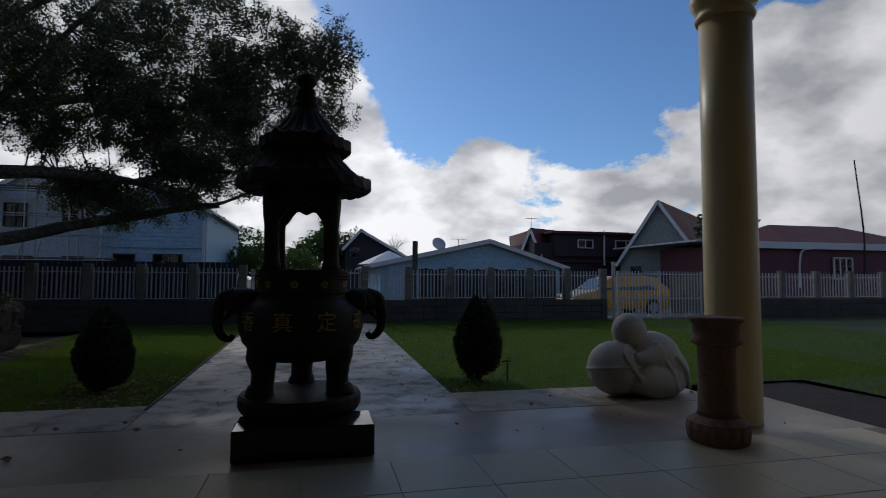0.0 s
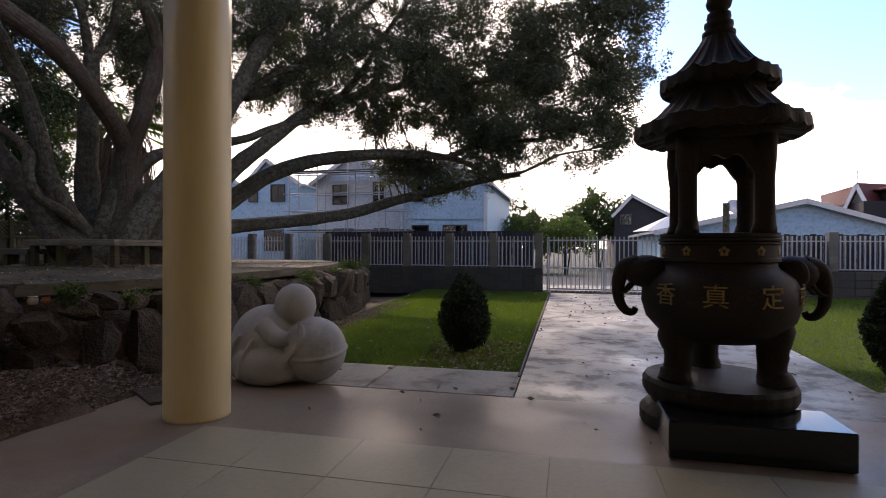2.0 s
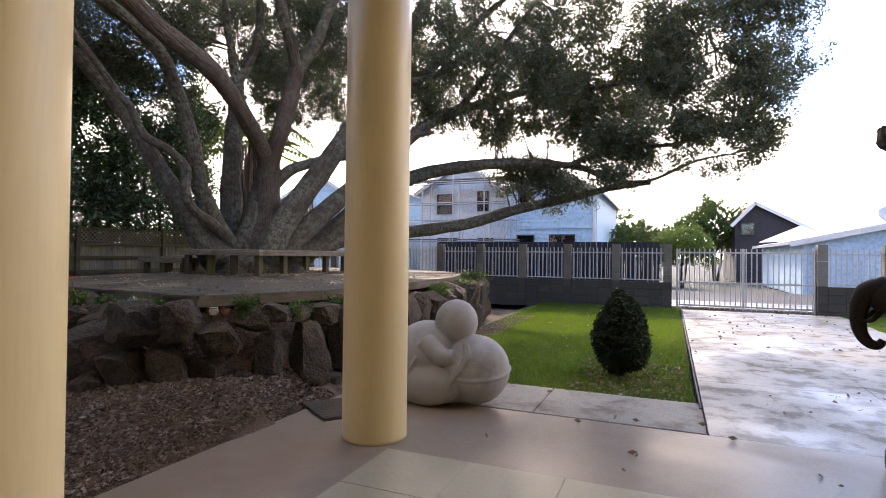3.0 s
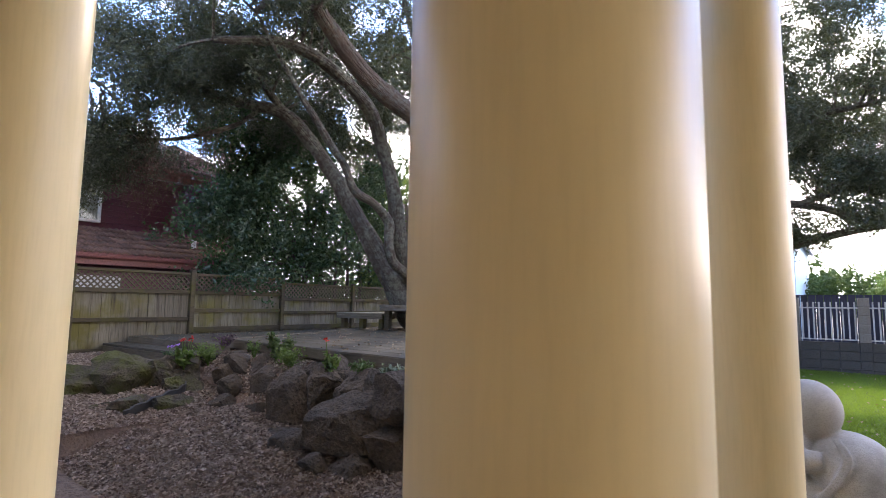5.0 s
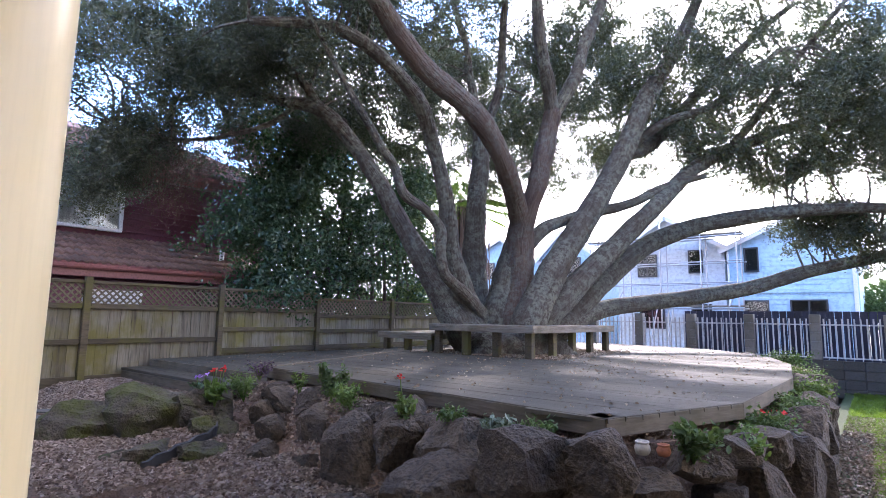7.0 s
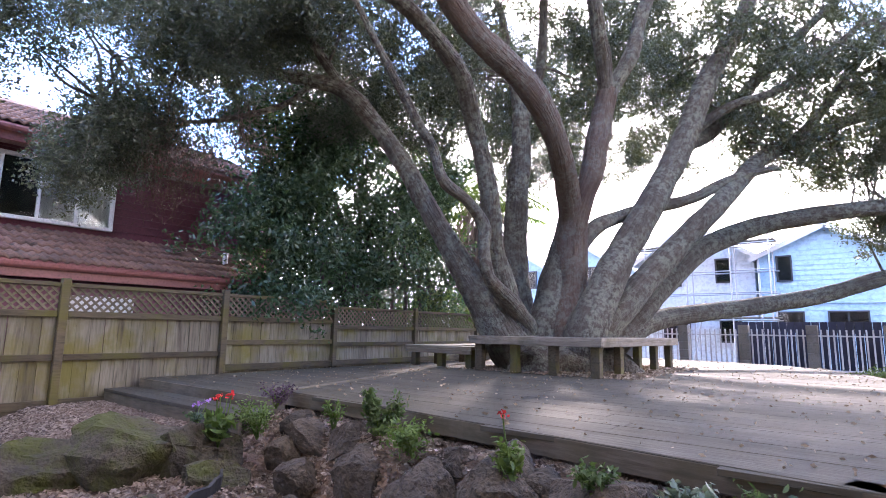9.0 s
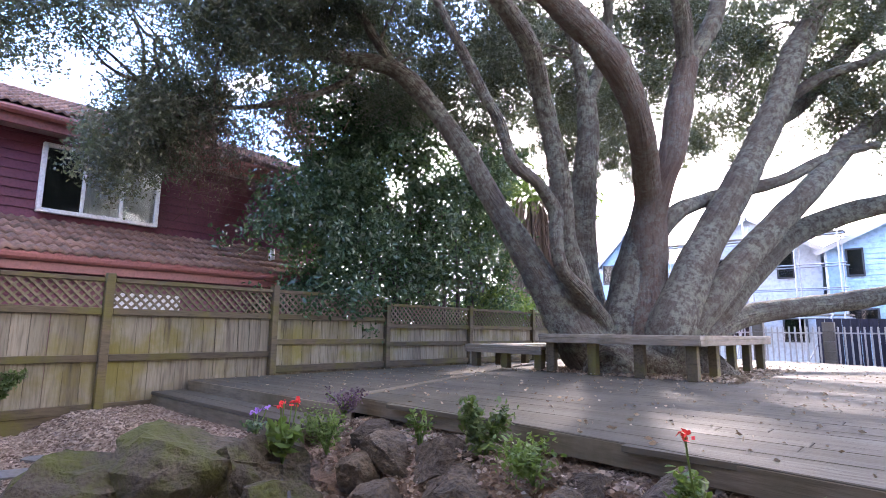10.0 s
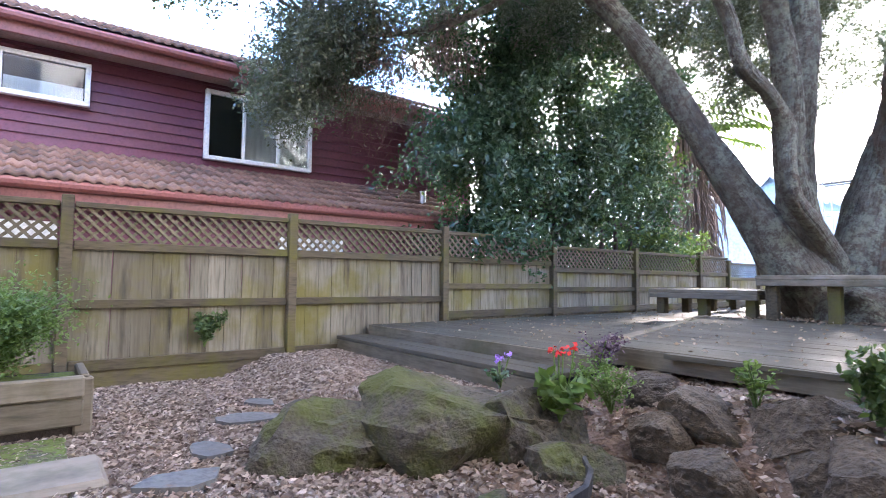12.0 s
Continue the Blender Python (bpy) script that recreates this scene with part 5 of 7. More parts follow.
# ---- litter ----
def litter(name, x0, x1, y0, y1, n, height, label, size=0.045, keep=None, lift=0.012):
    mat = M_LITTER if name == "bark_chips" else M_DRY
    xy = np.stack([RNG.uniform(x0, x1, n), RNG.uniform(y0, y1, n)], 1)
    pts = [(x, y, height(x, y) + lift + RNG.uniform(0, 0.012)) for x, y in xy if keep is None or keep(x, y)]
    ob = new(name, leaf_mesh(name, np.array(pts), size, mat, 0.5, 0.85, 0.5, 0.06))
    return tagged(ob, label, "leaf litter", kind="stuff")


litter("bark_chips", -13.0, -4.96, 2.62, 5.2, 95000, bed_height, "brown and pink-grey bark chips and dry leaves", 0.037)
litter("bark_chips", -13.0, -9.3, 1.9, 2.62, 12000, bed_height, "brown bark chips and dry leaves", 0.034)
litter("bark_chips", -5.25, -4.72, 5.5, 12.5, 8000, lawn_height, "brown bark chips along the rock wall's foot", 0.036)
litter("fallen_leaves", -12.9, -5.6, 4.5, 14.2, 2200, lambda x, y: DECK_Z if inside(x, y, DECK) else LOW_Z, "dry fallen leaves on the deck", 0.028, lambda x, y: inside(x, y, DECK) or inside(x, y, LOW), 0.006)
litter("fallen_leaves", -10.6, -8.2, 8.1, 11.0, 5000, lambda x, y: DECK_Z, "dry leaves heaped round the trunk", 0.045, None, 0.01)
litter("fallen_leaves", -4.4, 4.4, 5.5, 15.5, 420, lambda x, y: rise(y), "dry fallen leaves on the path and apron", 0.05, None, 0.004)
litter("fallen_leaves", -3.0, -1.8, 6.5, 8.2, 900, lawn_height, "dry leaves under the clipped shrub", 0.05)
litter("fallen_leaves", -4.5, 4.5, 4.15, 5.4, 26, lambda x, y: 0.0, "a few dry leaves on the porch", 0.05, None, 0.004)


def grass(name, x0, x1, y0, y1, n, label, keep=None):
    """Short upright blades, three corners each."""
    xy = np.stack([RNG.uniform(x0, x1, n), RNG.uniform(y0, y1, n)], 1)
    if keep:
        xy = xy[[keep(x, y) for x, y in xy]]
    n = len(xy)
    z = np.array([lawn_height(x, y) for x, y in xy])
    a = RNG.uniform(0, 2 * np.pi, n)
    h = RNG.uniform(0.02, 0.055, n)
    base = np.column_stack([xy, z - 0.005])
    side = np.column_stack([np.cos(a), np.sin(a), np.zeros(n)]) * 0.006
    lean = np.column_stack([np.cos(a * 3.7), np.sin(a * 3.7), np.zeros(n)]) * (h * 0.6)[:, None]
    v = np.stack([base - side, base + side, base + lean + np.column_stack([np.zeros(n), np.zeros(n), h])], 1)
    me = bpy.data.meshes.new(name)
    me.vertices.add(3 * n)
    me.vertices.foreach_set("co", v.reshape(-1))
    me.loops.add(3 * n)
    me.loops.foreach_set("vertex_index", np.arange(3 * n))
    me.polygons.add(n)
    me.polygons.foreach_set("loop_start", np.arange(n) * 3)
    me.update(calc_edges=True)
    me.materials.append(M_GRASS)
    return tagged(new(name, me), label, "grass", kind="stuff")


grass("grass", -5.25, -4.85, 11.0, 15.7, 6000, "short green grass beside the rock wall")
grass("grass", -4.9, -1.76, 6.42, 15.7, 110000, "short green grass with clover")
grass("grass", 1.58, 9.0, 6.42, 15.7, 120000, "short green grass in low sun")
grass("grass", 6.7, 14.0, 2.0, 15.7, 70000, "short green grass")

# ---- the great tree ----
tree = thing("spreading_tree", "huge old spreading tree with grey-brown limbs and dull green leaves", "tree")
def butt(a, i):
    return 1 + 0.16 * math.sin(3 * a + 0.6) + 0.10 * math.sin(7 * a + 1.3 * i * 0.3) + 0.05 * math.sin(13 * a + i)


part("trunk", lathe([(0.98, 0.85), (0.93, 0.95), (0.87, 1.06), (0.78, 1.18), (0.64, 1.29), (0.42, 1.37), (0.2, 1.40)], 72, at=(-9.62, 9.32, 0), wave=butt), M_BARK, tree, smooth=True)
LIMB_TIPS = []


def limb(*points, steps=16, rough=0.14, mat=None):
    x, y, z, r = points[0]
    if z < 1.75:
        points = ((x * 0.55 - 9.62 * 0.45, y * 0.55 + 9.32 * 0.45, z - 0.55, r * 1.15),) + ((x, y, z, r * 1.0),) + points[1:]
    points = tuple((a, b, c, q * (0.86 if c > 3.0 else 0.88)) for a, b, c, q in points)
    part("limb", tube(points, steps, rough=rough, per=8), mat or M_BARK, tree, smooth=True)
    LIMB_TIPS.append([np.array(q) for q in spline(points, 8)])


# the leader, forked above head height
limb((-9.52, 9.24, 1.19, 0.40), (-9.52, 9.36, 2.06, 0.29), (-9.49, 9.34, 2.74, 0.27), (-9.40, 9.27, 3.30, 0.23), (-9.34, 9.27, 3.62, 0.10), steps=22, mat=M_LEADER)
limb((-9.50, 9.36, 2.62, 0.20), (-9.42, 9.22, 3.20, 0.215), (-9.09, 8.16, 3.92, 0.18), (-9.10, 7.42, 4.46, 0.18), (-9.36, 6.53, 4.92, 0.17), (-9.35, 5.75, 5.39, 0.14), (-9.28, 5.43, 5.57, 0.12), steps=20, mat=M_LEADER)
limb((-9.47, 9.34, 2.70, 0.20), (-9.34, 9.24, 3.20, 0.215), (-9.11, 9.25, 3.75, 0.20), (-9.03, 9.35, 4.25, 0.20), (-8.99, 9.45, 4.67, 0.19), (-8.90, 9.49, 5.12, 0.18), mat=M_LEADER)
limb((-8.93, 9.51, 5.03, 0.15), (-8.85, 9.21, 5.47, 0.14), (-8.81, 8.97, 5.76, 0.13), (-8.77, 8.76, 6.16, 0.12), (-8.73, 8.61, 6.66, 0.11), (-8.71, 8.48, 7.17, 0.10))
limb((-8.93, 9.51, 5.03, 0.15), (-8.74, 9.60, 5.37, 0.14), (-8.58, 9.74, 5.79, 0.13), (-8.52, 9.96, 6.39, 0.12), (-8.40, 10.35, 7.18, 0.11), (-8.33, 10.78, 8.06, 0.10))
# right-hand limbs
limb((-9.19, 9.09, 1.43, 0.34), (-8.95, 9.63, 2.43, 0.27), (-8.55, 10.39, 3.59, 0.24), (-8.17, 10.98, 4.77, 0.22), (-7.86, 11.39, 5.82, 0.20), (-7.46, 11.95, 6.89, 0.16), (-7.06, 12.46, 8.31, 0.11))
limb((-8.38, 11.48, 4.72, 0.16), (-8.10, 12.42, 5.20, 0.15), (-7.37, 13.18, 6.37, 0.13), (-6.34, 13.67, 7.52, 0.09), (-5.72, 13.76, 7.96, 0.07))
limb((-9.06, 9.62, 1.62, 0.26), (-8.49, 10.70, 2.71, 0.22), (-7.93, 11.39, 3.53, 0.19), (-7.24, 12.81, 4.73, 0.16), (-5.98, 15.06, 5.82, 0.13), (-4.30, 16.32, 6.61, 0.09))
limb((-9.48, 9.42, 2.69, 0.15), (-9.24, 9.68, 3.07, 0.14), (-9.10, 10.06, 3.26, 0.13), (-8.69, 10.63, 3.48, 0.12), (-8.21, 11.23, 3.70, 0.11), (-7.72, 11.75, 4.06, 0.09), (-7.14, 12.28, 4.28, 0.06))
# left-hand limbs
limb((-9.84, 9.20, 1.30, 0.40), (-9.78, 9.27, 1.85, 0.34), (-9.67, 9.32, 2.40, 0.27), (-9.55, 9.34, 2.95, 0.20))
limb((-9.92, 8.98, 1.45, 0.14), (-9.95, 8.45, 1.88, 0.11), (-9.97, 7.92, 2.17, 0.10), (-9.97, 7.77, 2.54, 0.10), (-9.97, 7.76, 2.87, 0.10), (-9.99, 7.42, 3.14, 0.085), (-10.01, 6.96, 3.30, 0.08), (-10.02, 6.74, 3.67, 0.075),
     (-10.03, 6.48, 3.90, 0.07), (-10.04, 6.22, 4.18, 0.065), (-10.05, 5.90, 4.50, 0.05), (-10.10, 5.50, 5.00, 0.04), (-10.20, 5.10, 5.60, 0.02))
limb((-10.23, 8.64, 1.41, 0.34), (-10.55, 8.30, 2.19, 0.24), (-10.92, 7.92, 3.05, 0.185), (-11.23, 7.59, 3.82, 0.165), (-11.58, 7.22, 4.53, 0.15), (-11.90, 6.88, 4.99, 0.14), (-12.34, 6.43, 5.12, 0.12), (-12.92, 5.81, 5.26, 0.09), (-13.40, 5.10, 5.60, 0.04))
limb((-11.85, 6.92, 4.92, 0.09), (-12.00, 6.60, 5.35, 0.08), (-12.10, 6.10, 5.90, 0.05), (-12.40, 5.50, 6.40, 0.03), steps=10)
limb((-10.14, 8.84, 1.56, 0.28), (-10.13, 8.26, 2.56, 0.18), (-10.00, 7.92, 3.42, 0.15), (-10.00, 7.55, 4.25, 0.14), (-9.91, 6.97, 4.85, 0.13), (-10.09, 5.80, 5.32, 0.10), (-10.57, 4.68, 5.13, 0.06))
limb((-10.30, 9.33, 1.56, 0.32), (-10.47, 9.38, 2.28, 0.26), (-10.45, 9.34, 3.00, 0.22), (-10.34, 9.27, 3.82, 0.20), (-10.29, 9.28, 4.35, 0.19), (-10.32, 9.31, 5.01, 0.17))
limb((-10.29, 9.27, 4.84, 0.12), (-10.22, 9.54, 5.39, 0.11), (-10.16, 9.74, 6.01, 0.10), (-10.06, 9.68, 7.00, 0.09), (-10.06, 9.77, 7.75, 0.08), (-10.05, 9.86, 8.51, 0.07))
limb((-10.29, 9.27, 4.84, 0.11), (-10.41, 9.25, 5.57, 0.10), (-10.53, 9.22, 6.15, 0.09), (-10.56, 9.17, 6.71, 0.08), (-10.78, 9.17, 7.37, 0.07), (-11.01, 9.09, 8.25, 0.06))
# low limbs over the deck and lawn
limb((-9.10, 10.50, 1.60, 0.24), (-8.30, 12.50, 3.10, 0.22), (-6.50, 13.20, 3.60, 0.17), (-4.30, 13.90, 3.60, 0.10), (-3.20, 14.00, 3.15, 0.06))
limb((-9.20, 9.90, 1.30, 0.27), (-8.85, 11.40, 1.74, 0.20), (-7.95, 13.10, 1.98, 0.18), (-6.85, 14.00, 2.22, 0.17), (-5.70, 14.50, 2.60, 0.15), (-4.45, 14.50, 2.84, 0.12), (-3.30, 14.3, 3.05, 0.09), (-2.4, 14.0, 3.1, 0.05))
# second-order branches
limb((-8.65, 11.50, 4.60, 0.11), (-7.80, 11.80, 5.30, 0.10), (-6.90, 12.10, 5.60, 0.08), (-5.80, 12.20, 6.40, 0.05), steps=10)
limb((-6.90, 13.20, 5.00, 0.10), (-6.30, 13.30, 5.70, 0.09), (-5.60, 13.20, 6.60, 0.07), (-4.80, 13.00, 7.40, 0.05), steps=10)
limb((-4.30, 13.90, 3.60, 0.08), (-3.00, 13.80, 3.90, 0.07), (-1.80, 13.60, 3.90, 0.05), (-0.70, 13.40, 4.20, 0.03), steps=8)
limb((-5.20, 14.30, 5.60, 0.09), (-3.40, 13.80, 5.40, 0.07), (-2.00, 13.40, 5.50, 0.05), (-0.60, 13.20, 5.90, 0.03), steps=8)
limb((-3.20, 14.00, 3.15, 0.06), (-2.40, 13.90, 3.15, 0.05), (-1.50, 13.70, 3.50, 0.04), (-0.80, 13.60, 3.60, 0.02), steps=8)
limb((-12.20, 6.58, 5.06, 0.06), (-12.75, 6.40, 4.78, 0.055), (-13.20, 5.60, 4.40, 0.045), (-13.45, 4.90, 4.28, 0.03), (-13.55, 4.30, 4.35, 0.015), steps=10)
limb((-12.60, 6.15, 5.18, 0.08), (-13.20, 5.90, 5.50, 0.06), (-13.80, 5.40, 5.60, 0.045), (-14.50, 4.80, 5.40, 0.02), steps=10)

# crown: lobes of leaf clumps (centre, radii, clumps)
# far-side lobes, partly added to block the sun over deck, porch and lawn
BACK_LOBES = [
    ((-11.0, 14.5, 8.0), (2.4, 1.6, 1.6), 120), ((-8.4, 15.3, 7.8), (2.2, 1.4, 1.5), 70), ((-5.6, 15.5, 7.0), (2.0, 1.3, 1.4), 62), ((-13.2, 12.0, 7.4), (1.6, 1.8, 1.4), 130), ((-5.8, 16.8, 5.9), (1.7, 1.1, 1.2), 50), ((-3.4, 16.6, 5.3), (1.6, 1.1, 1.3), 65), ((-9.4, 17.2, 6.6), (1.9, 1.2, 1.2), 45), ((-12.2, 17.0, 6.9), (2.0, 1.3, 1.5), 80), ((-13.6, 14.6, 6.6), (1.5, 1.6, 1.4), 110),
]
LOBES = [
    ((-5.0, 14.2, 4.9), (1.8, 1.2, 1.0), 40), ((-3.0, 13.9, 5.0), (1.8, 1.3, 1.4), 105), ((-1.3, 13.6, 4.7), (1.5, 1.2, 1.5), 110), ((-2.2, 13.7, 4.1), (1.4, 1.0, 0.7), 60), ((-1.0, 13.5, 3.9), (1.0, 0.9, 0.7), 55), ((-0.2, 13.4, 6.2), (0.9, 1.0, 1.9), 105),
    ((-3.2, 14.0, 3.4), (1.1, 0.9, 0.5), 30), ((-4.4, 14.4, 3.1), (0.9, 0.7, 0.45), 16), ((-5.5, 14.5, 3.5), (0.7, 0.5, 0.5), 34), ((-7.2, 12.8, 5.0), (1.0, 0.8, 0.5), 34), ((-6.2, 13.4, 4.7), (0.8, 0.7, 0.45), 26), ((-8.3, 12.6, 5.9), (0.8, 0.8, 0.6), 26), ((-10.0, 11.5, 6.6), (1.2, 1.2, 0.8), 40),
    ((-11.5, 12.0, 6.3), (1.2, 1.0, 0.8), 40), ((-5.0, 12.8, 5.3), (1.2, 0.9, 0.9), 50), ((-12.6, 5.2, 5.95), (1.1, 1.0, 0.7), 48), ((-12.0, 6.4, 5.9), (1.0, 0.9, 0.4), 28), ((-13.6, 8.6, 6.6), (1.2, 1.2, 0.8), 44), ((-12.9, 7.0, 6.2), (0.9, 0.9, 0.5), 28), ((-13.2, 3.4, 4.9), (0.5, 0.4, 0.4), 14), ((-1.2, 13.5, 6.4), (1.5, 1.4, 1.4), 95), ((-3.2, 13.6, 7.0), (2.4, 1.8, 1.6), 130),
    ((-5.6, 12.8, 7.6), (2.6, 2.2, 1.6), 95), ((-6.0, 12.2, 5.6), (1.3, 1.1, 0.7), 20), ((-8.3, 13.0, 8.8), (2.8, 2.6, 1.5), 80),
    ((-9.2, 8.5, 9.2), (3.0, 2.8, 1.5), 160), ((-11.4, 8.4, 7.6), (2.2, 2.0, 1.6), 170), ((-11.6, 5.9, 6.4), (2.0, 1.7, 1.1), 92), ((-13.1, 2.95, 4.4), (0.45, 0.45, 0.3), 14), ((-9.6, 4.9, 6.6), (1.9, 1.6, 1.3), 120), ((-13.2, 3.9, 5.75), (0.9, 0.7, 0.5), 30),
    ((-13.3, 6.2, 5.6), (1.4, 1.5, 1.0), 76), ((-13.55, 4.4, 3.65), (0.55, 0.5, 0.7), 52), ((-13.5, 4.8, 4.5), (0.8, 0.7, 0.6), 42), ((-14.0, 5.0, 5.0), (1.0, 1.0, 0.8), 44), ((-12.4, 4.8, 5.3), (1.2, 1.1, 0.8), 40),
    ((-10.2, 6.0, 5.5), (1.2, 1.0, 0.6), 20), ((-7.4, 12.2, 6.7), (1.5, 1.3, 0.9), 45), ((-9.6, 10.9, 6.8), (1.6, 1.2, 1.0), 40),
    ((-11.9, 8.8, 5.6), (1.1, 0.9, 0.9), 44), ((-13.0, 7.9, 5.3), (0.9, 1.1, 0.6), 34), ((-12.9, 9.8, 5.5), (1.0, 1.0, 0.9), 45), ((-7.0, 6.6, 8.0), (2.2, 2.0, 0.9), 50),
    ((-6.6, 14.6, 4.9), (0.9, 0.7, 0.5), 18), ((-3.0, 15.2, 6.2), (1.6, 1.2, 1.6), 70), ((-9.4, 12.8, 5.6), (0.8, 0.7, 0.5), 14), ((-7.2, 14.4, 5.7), (0.9, 0.8, 0.5), 18),
]
all_limbs = np.concatenate([np.array(l)[:, :3] for l in LIMB_TIPS])
twigs, tips = bmesh.new(), []
for k, (centre, radii, count) in enumerate(LOBES + BACK_LOBES):
    c = puff(centre, radii, int(count * 1.6))
    c = np.array([q for q in c if noise.noise(Vector(q) * 1.15) > (-0.06 if k < len(LOBES) else -0.25)])
    tips.append(c)
    for q in c[::2]:
        d = np.linalg.norm(all_limbs - q, axis=1)
        root = all_limbs[int(np.argmin(d))]
        if d.min() > 1.15 or d.min() < 0.15:
            continue
        bend = (root + q) / 2 + RNG.normal(size=3) * 0.12 * d.min() + np.array((0, 0, 0.08 * d.min()))
        tube([(*root, 0.012 + 0.012 * d.min()), (*bend, 0.012 + 0.006 * d.min()), (*q, 0.006)], 5, twigs, per=4)
tagged(part("twig_work", twigs, M_BARK, tree), kind="stuff")
tips = np.concatenate(tips)
by_house = (tips[:, 0] < -11.2) & (tips[:, 1] < 8.0)
part("crown", leaf_mesh("crown", rosettes(tips[~by_house], 0.20, 8, 0.068, 36), 0.061, M_LEAF, 0.5), None, tree, "dull grey-green small leaves with gaps of sky")
part("crown", leaf_mesh("crown", rosettes(tips[by_house], 0.22, 9, 0.075, 46), 0.047, M_LEAF, 0.5), None, tree, "dull grey-green small leaves with gaps of sky")

dry = np.concatenate([puff(c, r, n) for c, r, n in (((-13.45, 5.2, 3.7), (0.5, 0.6, 0.5), 26), ((-13.3, 5.9, 4.2), (0.6, 0.6, 0.4), 20))])
part("dry_foliage", leaf_mesh("dry_foliage", rosettes(dry, 0.16, 5, 0.07, 5), 0.05, M_DEAD, 0.35), None, tree, "brown dry hanging foliage")
part("dry_twig_work", leaf_mesh("dry_twig_work", rosettes(dry, 0.19, 8, 0.10, 8), 0.17, M_DRY_TWIG, 0.035, -1.4, 0.5, 0.03), None, tree, "fine brown dry twigs hanging down")


def bush_tree(name, x, y, z, lobes, mat, label, trunk, per=90, leaf=0.1, spread=0.5, bark=None, stems=()):
    """A lesser tree: trunk, limbs to each lobe, clumps of leaves."""
    t = thing(name, label, "tree", pose(x, y, z))
    wood, tips = bmesh.new(), []
    h = trunk
    for dx, dy in ((0, 0), (0.12 * h, -0.2 * h), (-0.05 * h, 0.18 * h)):
        tube([(dx * 0.3, dy * 0.3, -0.2, 0.032 * h), (dx, dy, h * 0.5, 0.028 * h), (dx * 1.3, dy * 1.3, h, 0.02 * h)], 8, wood)
    for dx, dy, top in stems:
        tube([(dx, dy, -0.2, 0.05), (dx + 0.05, dy + 0.06, top * 0.5, 0.042), (dx - 0.04, dy + 0.02, top, 0.025)], 8, wood)
    for centre, radii, count in lobes:
        c = np.array(centre)
        tube([(0, 0, h * 0.7, 0.028 * h), (*(c * 0.5 + np.array((0, 0, h * 0.45))), 0.018 * h), (*c, 0.008 * h)], 7, wood)
        tips.append(puff(centre, radii, count))
    part("trunk", wood, bark or M_BARK2, t, smooth=True)
    part("crown", leaf_mesh("crown", rosettes(np.concatenate(tips), spread * 0.42, 5, spread * 0.16, per // 5), leaf, mat, 0.5), None, t)
    return t


bush_tree("dense_tree", -14.0, 9.2, 0.3, [((0, -0.9, 4.1), (1.0, 1.0, 0.8), 44), ((-0.3, 0.3, 5.3), (0.9, 0.9, 0.6), 26), ((0.1, -1.9, 3.5), (0.8, 0.8, 0.45), 26), ((0.2, -2.3, 2.9), (0.7, 0.6, 0.35), 14), ((0.3, -1.4, 2.55), (0.8, 0.8, 0.35), 20),
          ((0.4, -2.0, 1.70), (0.6, 0.65, 0.22), 16), ((0.2, 0.2, 3.3), (0.9, 0.7, 0.5), 22), ((0.3, 1.2, 3.9), (0.8, 0.7, 0.5), 22), ((0.2, 1.9, 3.0), (0.7, 0.6, 0.45), 16), ((0.1, 1.0, 2.4), (0.7, 0.7, 0.35), 14),
          ((0.3, 2.2, 4.6), (0.7, 0.6, 0.5), 14), ((-0.2, -1.7, 5.0), (0.9, 1.0, 0.6), 36), ((0.2, -0.3, 2.3), (0.7, 0.7, 0.3), 16), ((0.1, 2.4, 2.0), (0.6, 0.5, 0.3), 10), ((0.1, 0.6, 1.5), (0.5, 1.0, 0.3), 7), ((0.1, -0.8, 1.5), (0.5, 0.8, 0.3), 14), ((-0.4, 1.6, 1.3), (0.4, 0.9, 0.3), 12)], M_LEAF_DARK, "dense dark glossy-leaved tree behind the timber fence", 2.6, 290, 0.086, 0.70, stems=((0.2, 1.1, 3.4), (0.25, 1.5, 3.0), (0.2, 0.7, 3.6), (0.1, 2.0, 3.2), (0.2, -1.1, 3.2)))
bush_tree("fence_shrub", -14.2, 11.6, 0.3, [((0, 0, 1.6), (0.9, 1.0, 0.5), 40), ((0.1, -0.2, 3.3), (0.6, 0.6, 0.9), 36), ((0.1, 1.4, 1.5), (0.5, 0.6, 0.4), 18), ((0, 0.6, 4.5), (0.8, 0.9, 0.7), 38), ((-0.3, 0.2, 5.4), (0.8, 0.8, 0.6), 26)], M_LEAF_BRIGHT, "bright green shrub behind the timber fence", 1.2, 80, 0.09)


